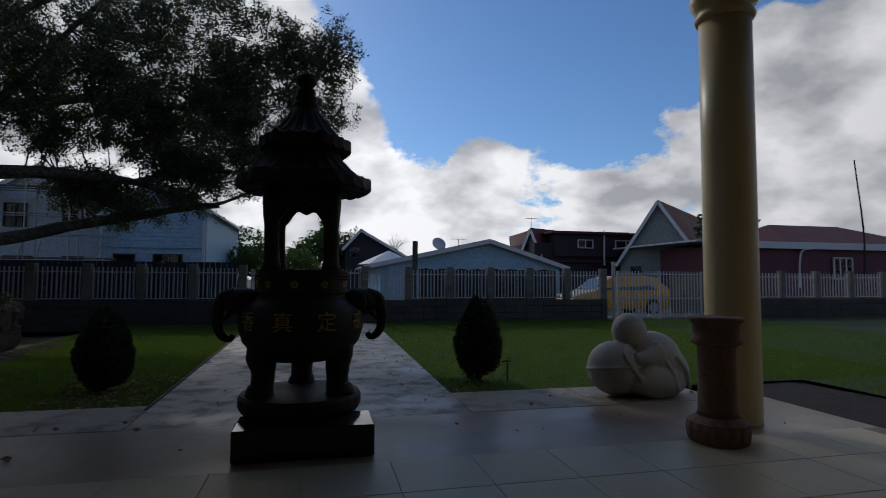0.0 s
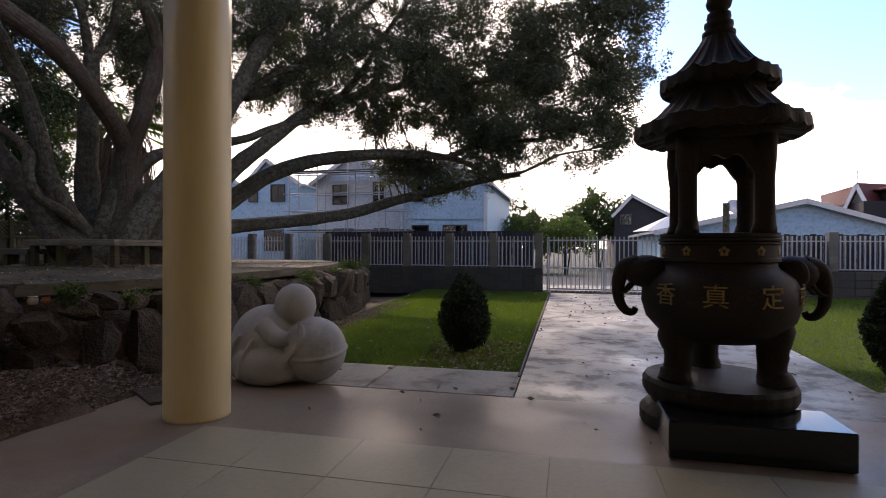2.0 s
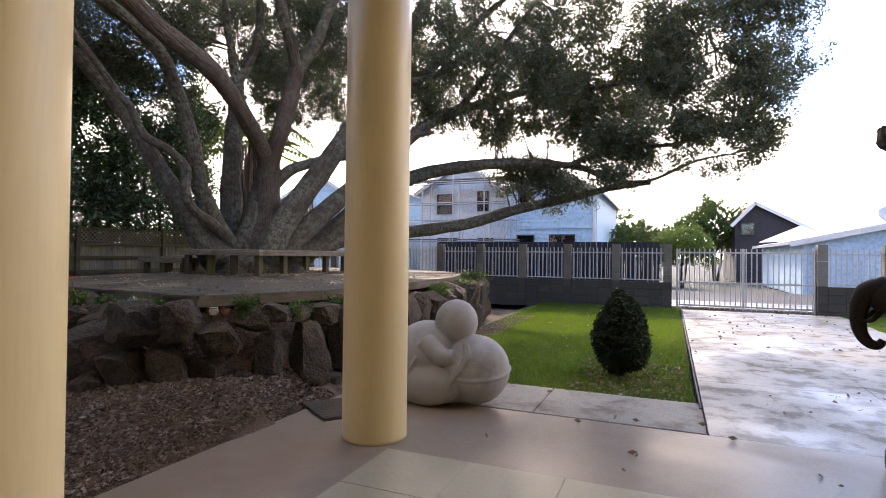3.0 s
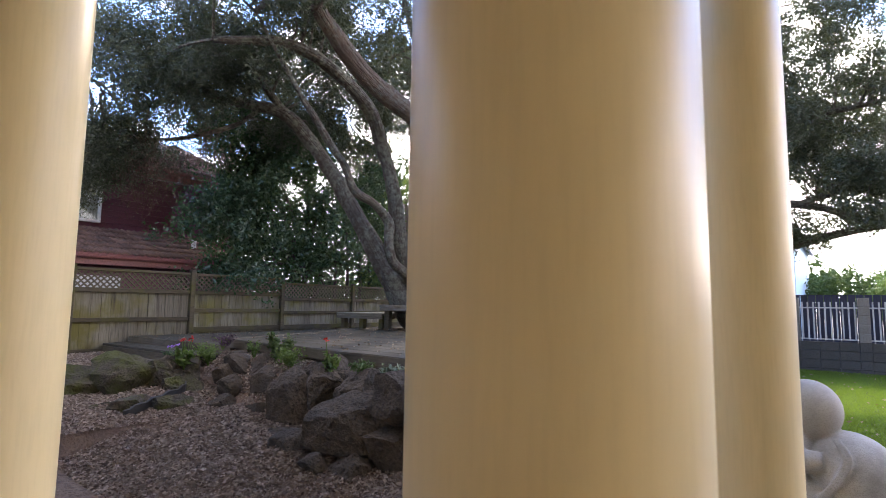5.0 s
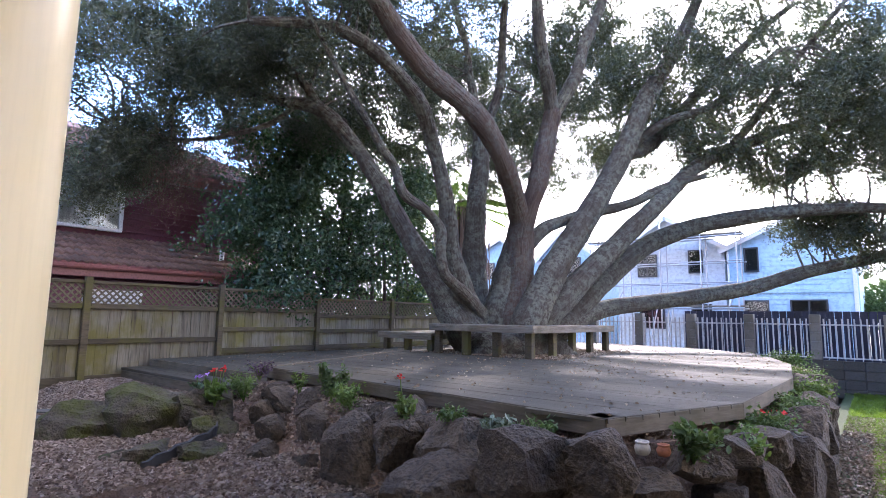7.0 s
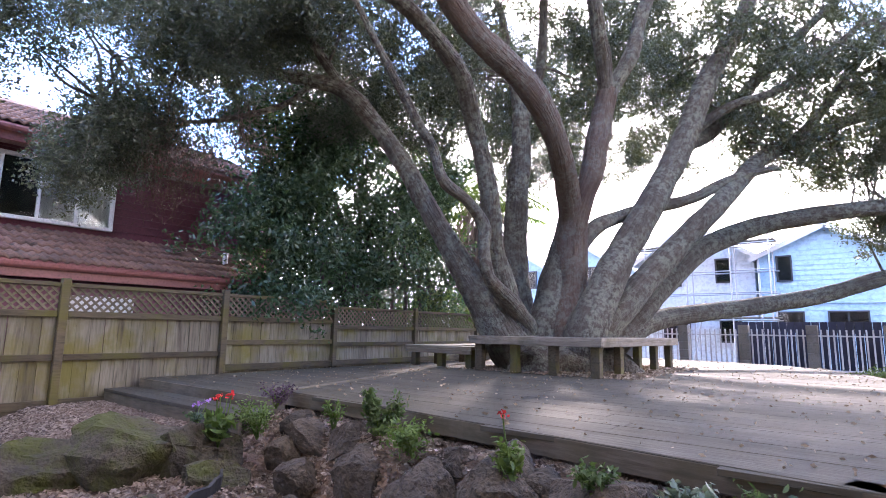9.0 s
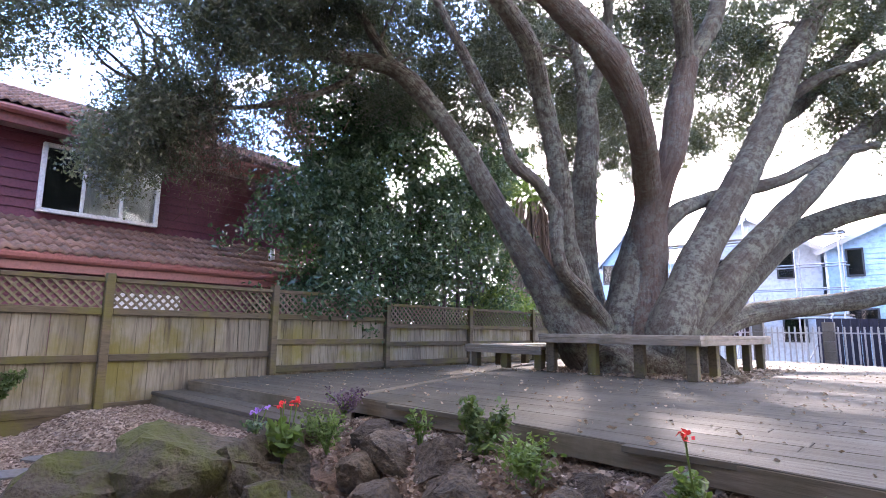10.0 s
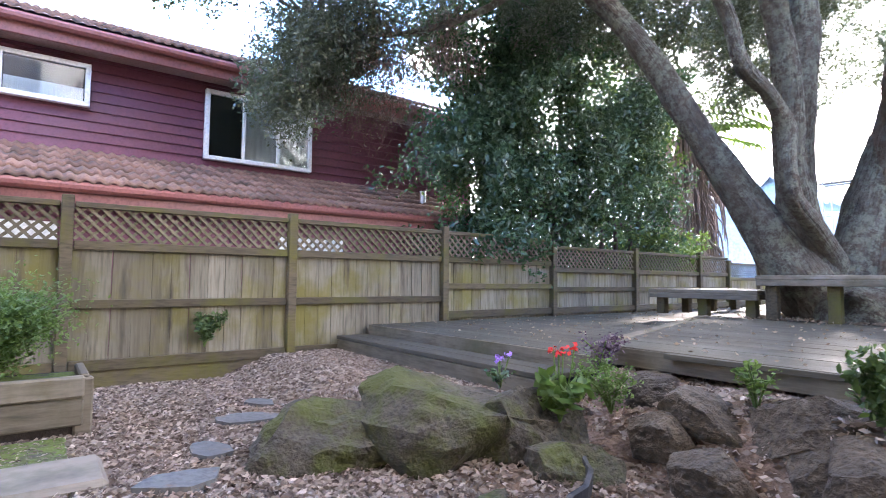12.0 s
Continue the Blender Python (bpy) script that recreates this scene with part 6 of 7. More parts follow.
def palm(x, y, z):
    p = thing("palm_tree", "palm with green fronds above a skirt of hanging dead fronds", "tree", pose(x, y, z))
    part("trunk", tube([(0, 0, -0.2, 0.22), (0, 0, 2, 0.2), (0.1, 0, 5.0, 0.16)], 12), M_BARK2, p)
    dead = np.array([(1.05 * (0.55 + 0.45 * RNG.uniform()) * math.cos(a) * s, 1.05 * math.sin(a) * s, zz) for a, s, zz in zip(RNG.uniform(0, 6.28, 1500), RNG.uniform(0.5, 1.0, 1500), RNG.uniform(1.3, 4.2, 1500))])
    bm = bmesh.new()
    for q in dead[:700]:
        tube([(q[0] * 0.5, q[1] * 0.5, q[2] + 0.9, 0.012), (q[0] * 0.95, q[1] * 0.95, q[2] + 0.3, 0.02), (q[0], q[1], q[2] - 0.5, 0.008)], 4, bm, per=2)
    part("dead_skirt", bm, M_DEAD, p, "hanging grey-brown dead fronds")
    for k in range(22):
        a, up = 2 * math.pi * k / 22 + RNG.uniform(-0.1, 0.1), RNG.uniform(-0.5, 1.1)
        fr, pts = bmesh.new(), []
        way = spline([(0.1, 0, 5.0), (0.9 * math.cos(a), 0.9 * math.sin(a), 5.0 + 0.8 * up), (1.9 * math.cos(a), 1.9 * math.sin(a), 4.7 + 0.5 * up)], 8)
        tube([(*w, 0.016) for w in way[::4]], 4, fr, per=2)
        side = np.array((-math.sin(a), math.cos(a), 0))
        for i, w in enumerate(way[3:]):
            for s in (-1, 1):
                tip = w + side * s * 0.42 * (1 - i / 20) + np.array((0.15 * math.cos(a), 0.15 * math.sin(a), -0.22))
                v = [fr.verts.new(w), fr.verts.new((w + tip) / 2 + np.array((0, 0, 0.05))), fr.verts.new(tip), fr.verts.new((w + tip) / 2 - 0.05 * np.array((math.cos(a), math.sin(a), 0)))]
                fr.faces.new(v)
        part("frond", fr, M_LEAF_BRIGHT, p)
    return p


palm(-14.9, 14.75, 0.2)

# ---- block wall and steel fence on the street ----
FY = 15.80
street_fence = thing("street_fence", "low concrete block wall with block posts and white steel bars", "fence", kind="structure")
block = mesh_of(box(0.388, 0.19, 0.188, (0, 0, 0), 0.006), M_BLOCK, "block")
post_block = mesh_of(box(0.205, 0.20, 0.19, (0, 0, 0), 0.006), M_POST, "post_block")
low_block = mesh_of(box(0.205, 0.21, 0.19, (0, 0, 0), 0.006), M_BLOCK, "post_block")
bar = mesh_of(box(0.030, 0.026, 0.84, (0, 0, 0), 0.003), M_STEEL, "bar")
LEFT_POSTS = [-2.03 - 1.275 * k for k in range(10)]
RIGHT_POSTS = [1.31 + 1.27 * k for k in range(7)]
FAR_POSTS = [12.85 + 1.5 * k for k in range(7)]


def fence_run(posts):
    for k, x in enumerate(posts):
        for j in range(9):
            part("post_block", low_block if j < 4 else post_block, None, street_fence, at=pose(x, FY, -0.02 + 0.095 + 0.194 * j))
        if k:
            x0, x1 = sorted((posts[k - 1], x))
            length = (x1 - x0 - 0.205) / 3
            for j in range(4):
                for i in range(3):
                    b = part("block", block, None, street_fence, at=pose(x0 + 0.1025 + (i + 0.5) * length, FY, 0.06 + 0.196 * j))
                    b.scale = ((length - 0.006) / 0.388, 1, 1)
            for z in (0.80, 1.50):
                part("rail", box(x1 - x0 - 0.21, 0.03, 0.03, ((x0 + x1) / 2, FY - 0.02, z), 0.003), M_STEEL, street_fence)
            n = 10
            for i in range(n):
                part("bar", bar, None, street_fence, at=pose(x0 + 0.105 + (i + 0.5) * (x1 - x0 - 0.21) / n, FY - 0.045, 1.21))


fence_run(LEFT_POSTS)
fence_run(RIGHT_POSTS)
fence_run(FAR_POSTS)


def steel_gate(x0, x1, y, label, z1=1.58):
    g = thing("steel_gate", label, "gate", pose(0, y, 0.04), "street gates")
    long_bar = mesh_of(box(0.025, 0.025, z1 - 0.06, (0, 0, 0), 0.003), M_STEEL, "bar")
    for z in (0.14, 0.72, z1 - 0.10):
        part("rail", box(x1 - x0, 0.04, 0.04, ((x0 + x1) / 2, 0.02, z), 0.004), M_STEEL, g)
    n = int((x1 - x0) / 0.115)
    for i in range(n):
        part("bar", long_bar, None, g, at=pose(x0 + (i + 0.5) * (x1 - x0) / n, -0.015, z1 / 2 + 0.03))
    for x in (x0, (x0 + x1) / 2, x1):
        part("stile", box(0.05, 0.05, z1 - 0.04, (x, 0.02, z1 / 2 + 0.02), 0.004), M_STEEL, g)
    return g


steel_gate(-1.80, 1.20, FY + 0.05, "closed white steel bar gate across the path")
steel_gate(9.5, 12.65, FY + 0.05, "closed white steel bar gate across a driveway", 1.62)
tagged(part("gate_post", tube([(9.32, FY, -0.1, 0.06), (9.32, FY, 1.95, 0.06)], 14), M_GALV), "grey round steel gate post", "post")
tagged(part("pole", tube([(2.95, FY + 0.9, -0.1, 0.09), (2.95, FY + 0.9, 2.55, 0.085)], 12), M_BARK), "short round timber pole behind the fence", "pole")

navy = thing("navy_fence", "dark navy timber fence close behind the steel bars", "fence", kind="structure")
navy_board = mesh_of(box(0.14, 0.02, 1.80, (0, 0, 0), 0.003), M_NAVY, "board")
for k in range(43):
    part("board", navy_board, None, navy, at=pose(-2.30 - 0.15 * k, FY + 0.45, 0.90))
dark_fence = thing("dark_fence", "dark stained timber fence close behind the steel bars", "fence", kind="structure")
dark_board = mesh_of(box(0.14, 0.02, 1.70, (0, 0, 0), 0.003), M_BOARD_DARK, "board")
for k in range(30):
    part("board", dark_board, None, dark_fence, at=pose(3.06 + 0.15 * k, FY + 0.40, 0.82 + 0.02 * math.sin(1.7 * k)))
pale_fence = thing("pale_fence", "pale grey weathered timber fence beyond the driveway gate", "fence", kind="structure")
pale_board = mesh_of(box(0.14, 0.02, 1.55, (0, 0, 0), 0.003), M_BENCH, "board")
for k in range(16):
    part("board", pale_board, None, pale_fence, at=pose(13.1 + 0.15 * k, FY + 2.2, 0.76))


# ---- houses beyond the street ----
def windowed(parent, w, h, at, panes=2, frame_mat=None):
    """A framed window in its own plane, facing -y, at the pose at."""
    # near-black panel close behind the glass stands for the unlit room
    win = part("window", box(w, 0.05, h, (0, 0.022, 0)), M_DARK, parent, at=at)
    f = 0.06
    for sx, sz, cx, cz in ((w + f, f, 0, h / 2), (w + f, f, 0, -h / 2), (f, h, -w / 2, 0), (f, h, w / 2, 0)):
        part("frame", box(sx, 0.09, sz, (cx, -0.02, cz), 0.006), frame_mat or M_WHITE, win)
    for k in range(1, panes):
        part("mullion", box(0.045, 0.08, h, (-w / 2 + w * k / panes, -0.02, 0), 0.004), frame_mat or M_WHITE, win)
    for k in range(panes):
        part("pane", box(w / panes - 0.05, 0.008, h - 0.06, (-w / 2 + w * (k + 0.5) / panes, -0.026, 0)), M_GLASS, win)
    return win


def boarded(parent, x0, x1, y, z0, top, mat, step=0.2, name="weatherboard"):
    """Lapped boards on a front wall; top(x) gives the wall's height there."""
    z = z0
    while True:
        zs = z + step
        xs = [x for x in np.linspace(x0, x1, 81) if top(x) >= z + step * 0.5]
        if len(xs) < 2:
            break
        a, b = xs[0], xs[-1]
        bm = bmesh.new()
        v = [bm.verts.new(p) for p in ((a, y - 0.03, z), (b, y - 0.03, z), (b, y - 0.005, zs + 0.02), (a, y - 0.005, zs + 0.02), (a, y, z), (b, y, z))]
        bm.faces.new(v[:4])
        bm.faces.new((v[4], v[5], v[1], v[0]))
        part(name, bm, mat, parent)
        z = zs


def gable_house(name, x0, x1, y0, y1, eave0, eave1, peak, wall_mat, roof_mat, label, windows=(), over=0.35, z0=-0.1, step=0.2, at=None):
    """A house whose gable faces the camera. peak: (x, z)."""
    h = thing(name, label, "house", at)
    px, pz = peak
    bm = bmesh.new()
    ring = []
    for y in (y0, y1):
        ring.append([bm.verts.new(p) for p in ((x0, y, z0), (x1, y, z0), (x1, y, eave1), (px, y, pz), (x0, y, eave0))])
    bm.faces.new(ring[0])
    bm.faces.new(list(reversed(ring[1])))
    for k in range(5):
        bm.faces.new((ring[0][k], ring[1][k], ring[1][(k + 1) % 5], ring[0][(k + 1) % 5]))
    part("wall", bm, wall_mat, h)
    def top(x):
        return eave0 + (pz - eave0) * (x - x0) / (px - x0) if x < px else eave1 + (pz - eave1) * (x1 - x) / (x1 - px)
    boarded(h, x0, x1, y0, z0, top, wall_mat, step)
    for side, (xa, za) in enumerate(((x0, eave0), (x1, eave1))):
        d = Vector((xa - px, 0, za - pz))
        n = d.normalized()
        e = Vector((xa, 0, za)) + n * over
        t = 0.13
        bm = bmesh.new()
        pts = [(px, pz + 0.02), (e.x, e.z + 0.02), (e.x, e.z + 0.02 + t), (px, pz + 0.02 + t)]
        lo = [bm.verts.new((x, y0 - 0.3, z)) for x, z in pts]
        hi = [bm.verts.new((x, y1 + 0.3, z)) for x, z in pts]
        bm.faces.new(lo)
        bm.faces.new(list(reversed(hi)))
        for k in range(4):
            bm.faces.new((lo[(k + 1) % 4], lo[k], hi[k], hi[(k + 1) % 4]))
        bmesh.ops.recalc_face_normals(bm, faces=bm.faces)
        part("roof", bm, roof_mat, h)
        barge = bmesh.new()
        length = (e - Vector((px, 0, pz))).length
        ang = math.atan2(e.z - pz, e.x - px)
        box(length, 0.04, 0.2, ((px + e.x) / 2, y0 - 0.32, (pz + e.z) / 2 + 0.03), 0, barge, Matrix.Rotation(-ang, 3, "Y"))
        part("bargeboard", barge, M_WHITE, h)
    for cx, cz, w, hh, panes in windows:
        windowed(h, w, hh, pose(cx, y0 - 0.06, cz), panes, M_DARK_FRAME)
    return h


gable_house("white_house", -14.85, -9.97, 28.0, 38.0, 4.85, 4.85, (-12.45, 6.40), M_BOARD_WHITE, M_ROOF_GREY, "two-storey off-white house under scaffolding", [(-13.38, 4.18, 0.86, 1.02, 2), (-11.18, 4.28, 0.56, 1.02, 1), (-13.2, 1.75, 1.1, 1.1, 2), (-11.0, 1.75, 0.8, 1.1, 1)])
blue = gable_house("blue_house", -9.75, -5.25, 27.6, 38.0, 4.70, 4.60, (-7.40, 5.80), M_BOARD_BLUE, M_ROOF_GREY, "two-storey pale blue weatherboard house", [(-8.85, 4.20, 0.5, 1.0, 1), (-8.75, 2.05, 0.88, 0.78, 1), (-6.90, 2.05, 1.22, 0.80, 2)])
part("trim_band", box(4.62, 0.06, 0.12, (-7.60, 27.55, 2.82), 0.01), M_BOARD_BLUE, blue)
part("downpipe", tube([(-9.75, 27.5, 0.0, 0.045), (-9.75, 27.5, 4.6, 0.045)], 8), M_WHITE, blue)
part("corner_board", box(0.14, 0.08, 4.2, (-5.36, 27.54, 2.0), 0.01), M_WHITE, blue)
gable_house("blue_house", -19.75, -16.4, 29.0, 40.0, 5.0, 5.0, (-18.4, 6.35), M_BOARD_BLUE, M_ROOF_GREY, "two-storey light blue house with white trim and dark windows", [(-17.75, 4.45, 0.85, 0.95, 2), (-19.35, 4.45, 0.52, 0.95, 1), (-18.0, 1.7, 1.2, 1.2, 2)])
gable_house("blue_house", -26.0, -19.85, 29.3, 40.0, 4.7, 4.7, (-22.6, 6.35), M_BOARD_BLUE, M_ROOF_GREY, "two-storey light blue house with a wide gable", [(-21.4, 4.45, 0.52, 0.95, 1), (-23.5, 4.45, 0.7, 0.95, 1), (-22.0, 1.7, 1.4, 1.2, 2)])
gable_house("garage", 2.9, 12.2, 26.0, 36.0, 2.05, 2.05, (8.35, 3.25), M_BOARD_BLUE, M_ROOF_GREY, "low pale blue garage with a wide shallow gable", over=0.5, step=0.16)
tagged(part("garage_door", box(1.5, 0.08, 2.2, (4.0, 25.93, 0.95), 0.01), M_BOARD_BLUE), "pale blue plain door", "door")

dark = thing("dark_house", "dark-clad house with a dark red roof and small white windows", "house")
part("wall", box(8.6, 8.0, 4.0, (18.6, 38.2, 1.9)), M_BOARD_DARK, dark)
bm = bmesh.new()
for xs, ys, zs in (((14.2, 23.0, 23.0, 15.0), (34.0, 34.0, 36.6, 36.6), (2.6, 2.6, 5.0, 5.0)),):
    v = [bm.verts.new((x, y, z)) for x, y, z in zip(xs, ys, zs)]
    bm.faces.new(v)
    w = [bm.verts.new((x, y + 4.5, z - 0.15)) for x, y, z in zip(xs, ys, zs)]
    bm.faces.new(list(reversed(w)))
    for k in range(4):
        bm.faces.new((v[(k + 1) % 4], v[k], w[k], w[(k + 1) % 4]))
part("roof", bm, M_ROOF_RED, dark)
part("dormer", box(6.4, 2.4, 1.55, (18.9, 35.1, 3.75), 0.02), M_BOARD_DARK, dark)
part("dormer_roof", box(7.2, 3.2, 0.14, (18.9, 35.2, 4.6), 0.02), M_ROOF_RED, dark)
for cx, w in ((17.9, 1.1), (21.0, 1.6)):
    windowed(dark, w, 0.55, pose(cx, 33.85, 3.85), 2)
part("downpipe", box(0.08, 0.08, 2.4, (19.3, 33.8, 3.6)), M_WHITE, dark)
gable_house("grey_end_house", -1.1, 1.1, 0.0, 7.0, 2.6, 2.6, (0.0, 4.85), M_BOARD_GREY, M_ROOF_RED, "grey gable end of a dark-roofed house", over=0.2, at=pose(14.6, 35.2, 0, 0, 0, -60))
gable_house("grey_house", -2.5, 2.5, 0.0, 12.0, 2.55, 2.55, (0.0, 6.3), M_BOARD_GREY, M_ROOF_RED, "grey-green weatherboard house with a steep dark red roof", [(-1.5, 2.0, 0.6, 0.5, 1), (1.6, 2.0, 0.7, 0.5, 1)], at=pose(21.0, 30.0, 0, 0, 0, -50))
low = thing("low_house", "low dark red house with white fascia and a brown tiled roof", "house")
part("wall", box(14.0, 8.0, 3.3, (28.0, 29.0, 1.6)), M_MAROON, low)
part("flat_roof", box(15.2, 8.4, 0.1, (27.2, 29.0, 3.50), 0.01), M_ROOF_GREY, low)
part("fascia", box(14.6, 0.12, 0.38, (27.4, 24.75, 3.35), 0.01), M_WHITE, low)
bm = bmesh.new()
v = [bm.verts.new(p) for p in ((25.5, 24.9, 3.5), (36.5, 24.9, 3.5), (33.8, 29.0, 5.0), (28.3, 29.0, 5.0), (36.5, 33.4, 3.5), (25.5, 33.4, 3.5))]
for f in ((0, 1, 2, 3), (2, 4, 5, 3), (1, 4, 2), (0, 3, 5), (0, 5, 4, 1)):
    bm.faces.new([v[i] for i in f])
part("roof", bm, M_ROOF_RED, low)
part("downpipe", tube([(27.0, 24.7, 3.2, 0.05), (26.3, 24.8, 2.9, 0.05), (26.2, 24.85, 1.0, 0.05)], 8), M_WHITE, low)
for cx in (21.0, 29.3):
    windowed(low, 1.3, 1.2, pose(cx, 24.9, 2.1), 3)
tagged(part("mast", tube([(30.6, 24.9, -0.1, 0.06), (30.3, 24.4, 3.6, 0.05), (29.3, 24.0, 8.2, 0.035)], 8), M_BARK2), "thin leaning dark mast beside a roof", "mast")
far_house = gable_house("brown_house", 1.9, 6.0, 40.0, 48.0, 3.7, 3.2, (3.0, 4.9), M_BOARD_DARK, M_ROOF_RED, "dark brown house with a low roof among trees", [(2.6, 3.3, 0.7, 0.7, 1)])
tagged(part("pavilion", lathe([(0.10, -0.1), (0.06, 2.2), (1.9, 2.25), (0.05, 3.1)], 8, at=(4.2, 33.0, 0)), M_WHITE), "white fabric canopy on a pole", "canopy")

# scaffold round the white house
scaffold = thing("scaffold", "galvanised tube scaffold with planks round a house", "scaffold")
for x in (-15.6, -14.0, -12.3, -10.6, -9.2):
    for y in (26.4, 27.4):
        part("standard", tube([(x, y, -0.1, 0.03), (x, y, 6.0, 0.03)], 8), M_GALV, scaffold)
for z in (2.1, 3.2, 4.1, 5.2):
    for y in (26.4, 27.4):
        part("ledger", tube([(-16.0, y, z, 0.026), (-9.0, y, z, 0.026)], 8), M_GALV, scaffold)
for z in (2.2, 5.3):
    part("planks", box(6.8, 0.9, 0.05, (-12.4, 26.9, z), 0.005), M_BENCH, scaffold)
for x0, x1 in ((-15.6, -14.0), (-12.9, -12.3), (-12.2, -11.6), (-10.6, -9.2)):
    part("brace", tube([(x0, 26.35, 0.1, 0.026), (x1, 26.35, 2.9, 0.026)], 8), M_GALV, scaffold)

# ---- far trees ----
for k, (x, y, s, mat, label) in enumerate(((-3.6, 34, 1.0, M_LEAF_FAR, "leafy green tree behind the street"), (-1.4, 31, 0.85, M_LEAF_BRIGHT, "bright green bushy tree behind the street"), (0.9, 42, 1.5, M_LEAF_FAR, "dark round-headed tree behind the houses"), (-7.0, 50, 1.6, M_LEAF_FAR, "tall dark tree behind the houses"), (-27, 46, 2.2, M_LEAF_FAR, "large dark tree behind the houses"))):
    bush_tree("street_tree", x, y, -0.1, [((0, 0, 2.6 * s), (1.5 * s, 1.4 * s, 1.1 * s), 70), ((1.0 * s, 0.2, 2.1 * s), (1.0 * s, 1.0 * s, 0.8 * s), 40), ((-1.1 * s, 0, 2.0 * s), (1.0 * s, 1.0 * s, 0.8 * s), 40)], mat, label, 1.8 * s, 60, 0.16 * s, 0.5 * s)
bare = thing("bare_tree", "leafless grey tree with fine twigs beyond the houses", "tree", pose(8.0, 58.0, 0))
wood = tube([(0, 0, -0.2, 0.16), (0, 0, 3.0, 0.11), (0.05, 0, 4.6, 0.05)], 8)
for k in range(70):
    a, z0 = RNG.uniform(0, 6.28), RNG.uniform(2.2, 4.6)
    r, up = RNG.uniform(0.6, 1.9), RNG.uniform(0.5, 1.9)
    tube([(0, 0, z0, 0.03), (r * 0.5 * math.cos(a), r * 0.5 * math.sin(a), z0 + up * 0.6, 0.022), (r * math.cos(a), r * math.sin(a), z0 + up, 0.012)], 4, wood, per=2)
part("branches", wood, M_BARK, bare)
small_palm = bush_tree("garden_palm", 23.3, 27.0, 0, [((0, 0, 5.2), (1.2, 1.2, 1.0), 30), ((-0.9, 0, 4.3), (0.9, 0.6, 0.4), 16)], M_LEAF_DARK, "dark ragged palm in front of a house", 3.6, 30, 0.35)

# ---- parked car ----
car = thing("car", "yellow-orange hatchback parked behind the driveway gate", "car", pose(11.0, 18.9, 0.0))
prof = [(-2.05, 0.35), (-2.08, 0.62), (-1.85, 0.80), (-1.05, 0.98), (-0.45, 1.42), (-0.1, 1.52), (0.9, 1.54), (1.55, 1.46), (1.95, 1.05), (2.08, 0.95), (2.08, 0.40), (1.9, 0.28), (-1.9, 0.28)]
bm = bmesh.new()
lo = [bm.verts.new((x, -0.86 + (0.16 if z > 1.1 else 0), z)) for x, z in prof]
hi = [bm.verts.new((x, 0.86 - (0.16 if z > 1.1 else 0), z)) for x, z in prof]
bm.faces.new(lo)
bm.faces.new(list(reversed(hi)))
for k in range(len(prof)):
    bm.faces.new((lo[(k + 1) % len(prof)], lo[k], hi[k], hi[(k + 1) % len(prof)]))
bmesh.ops.recalc_face_normals(bm, faces=bm.faces)
bmesh.ops.bevel(bm, geom=list(bm.edges), offset=0.04, segments=2, affect="EDGES", profile=0.6)
part("body", bm, M_CAR, car, smooth=True)
bm = bmesh.new()
prism([(-0.95, 0.0), (1.75, 0.0), (1.45, 0.42), (0.9, 0.48), (-0.05, 0.46), (-0.40, 0.40)], -0.008, 0.008, bm)
part("side_window", bm, M_CAR_GLASS, car, at=pose(0, -0.79, 1.0, 90 - 16, 0, 0))
part("windscreen", box(0.02, 1.3, 0.62, (0, 0, 0), 0.004), M_CAR_GLASS, car, at=pose(-0.77, 0, 1.22, 0, 50, 0))
for x in (-1.3, 1.3):
    for s in (-1, 1):
        wheel = part("wheel", lathe([(0.20, -0.10), (0.31, -0.10), (0.33, -0.06), (0.33, 0.06), (0.31, 0.10), (0.20, 0.10)], 28), M_RUBBER, car, at=pose(x, 0.78 * s, 0.33, 90, 0, 0))
        part("rim", lathe([(0.05, -0.105), (0.19, -0.11), (0.20, 0.11), (0.05, 0.105)], 20), M_GALV, wheel)
for s in (-1, 1):
    part("headlight", box(0.22, 0.26, 0.14, (-1.93, 0.58 * s, 0.72), 0.04), M_WHITE, car)
    part("tail_light", box(0.1, 0.2, 0.34, (2.02, 0.66 * s, 0.98), 0.03), M_TAIL, car)

# ---- aerials and dish ----
def aerial(x, y, z, h):
    a = thing("tv_aerial", "thin metal television aerial on a roof", "aerial", pose(x, y, z), "roof aerials")
    part("mast", tube([(0, 0, 0, 0.02), (0, 0, h, 0.02)], 6), M_GALV, a)
    part("boom", tube([(-0.5, 0, h, 0.015), (0.5, 0, h, 0.015)], 6), M_GALV, a)
    for k in range(5):
        part("element", tube([(-0.45 + 0.2 * k, -0.3, h, 0.01), (-0.45 + 0.2 * k, 0.3, h, 0.01)], 5), M_GALV, a)


aerial(14.6, 35.5, 4.6, 1.1)
aerial(8.9, 34.0, 3.2, 0.8)
dish = thing("satellite_dish", "small grey satellite dish on a roof", "dish", pose(6.2, 28.0, 2.75))
part("mast", tube([(0, 0, -0.1, 0.025), (0, 0, 0.35, 0.025)], 6), M_GALV, dish)
part("reflector", lathe([(0.02, 0.0), (0.22, 0.03), (0.38, 0.10), (0.38, 0.115), (0.2, 0.05), (0.02, 0.02)], 24), M_GALV, dish, at=pose(0, -0.05, 0.45, 60, 20, 0))

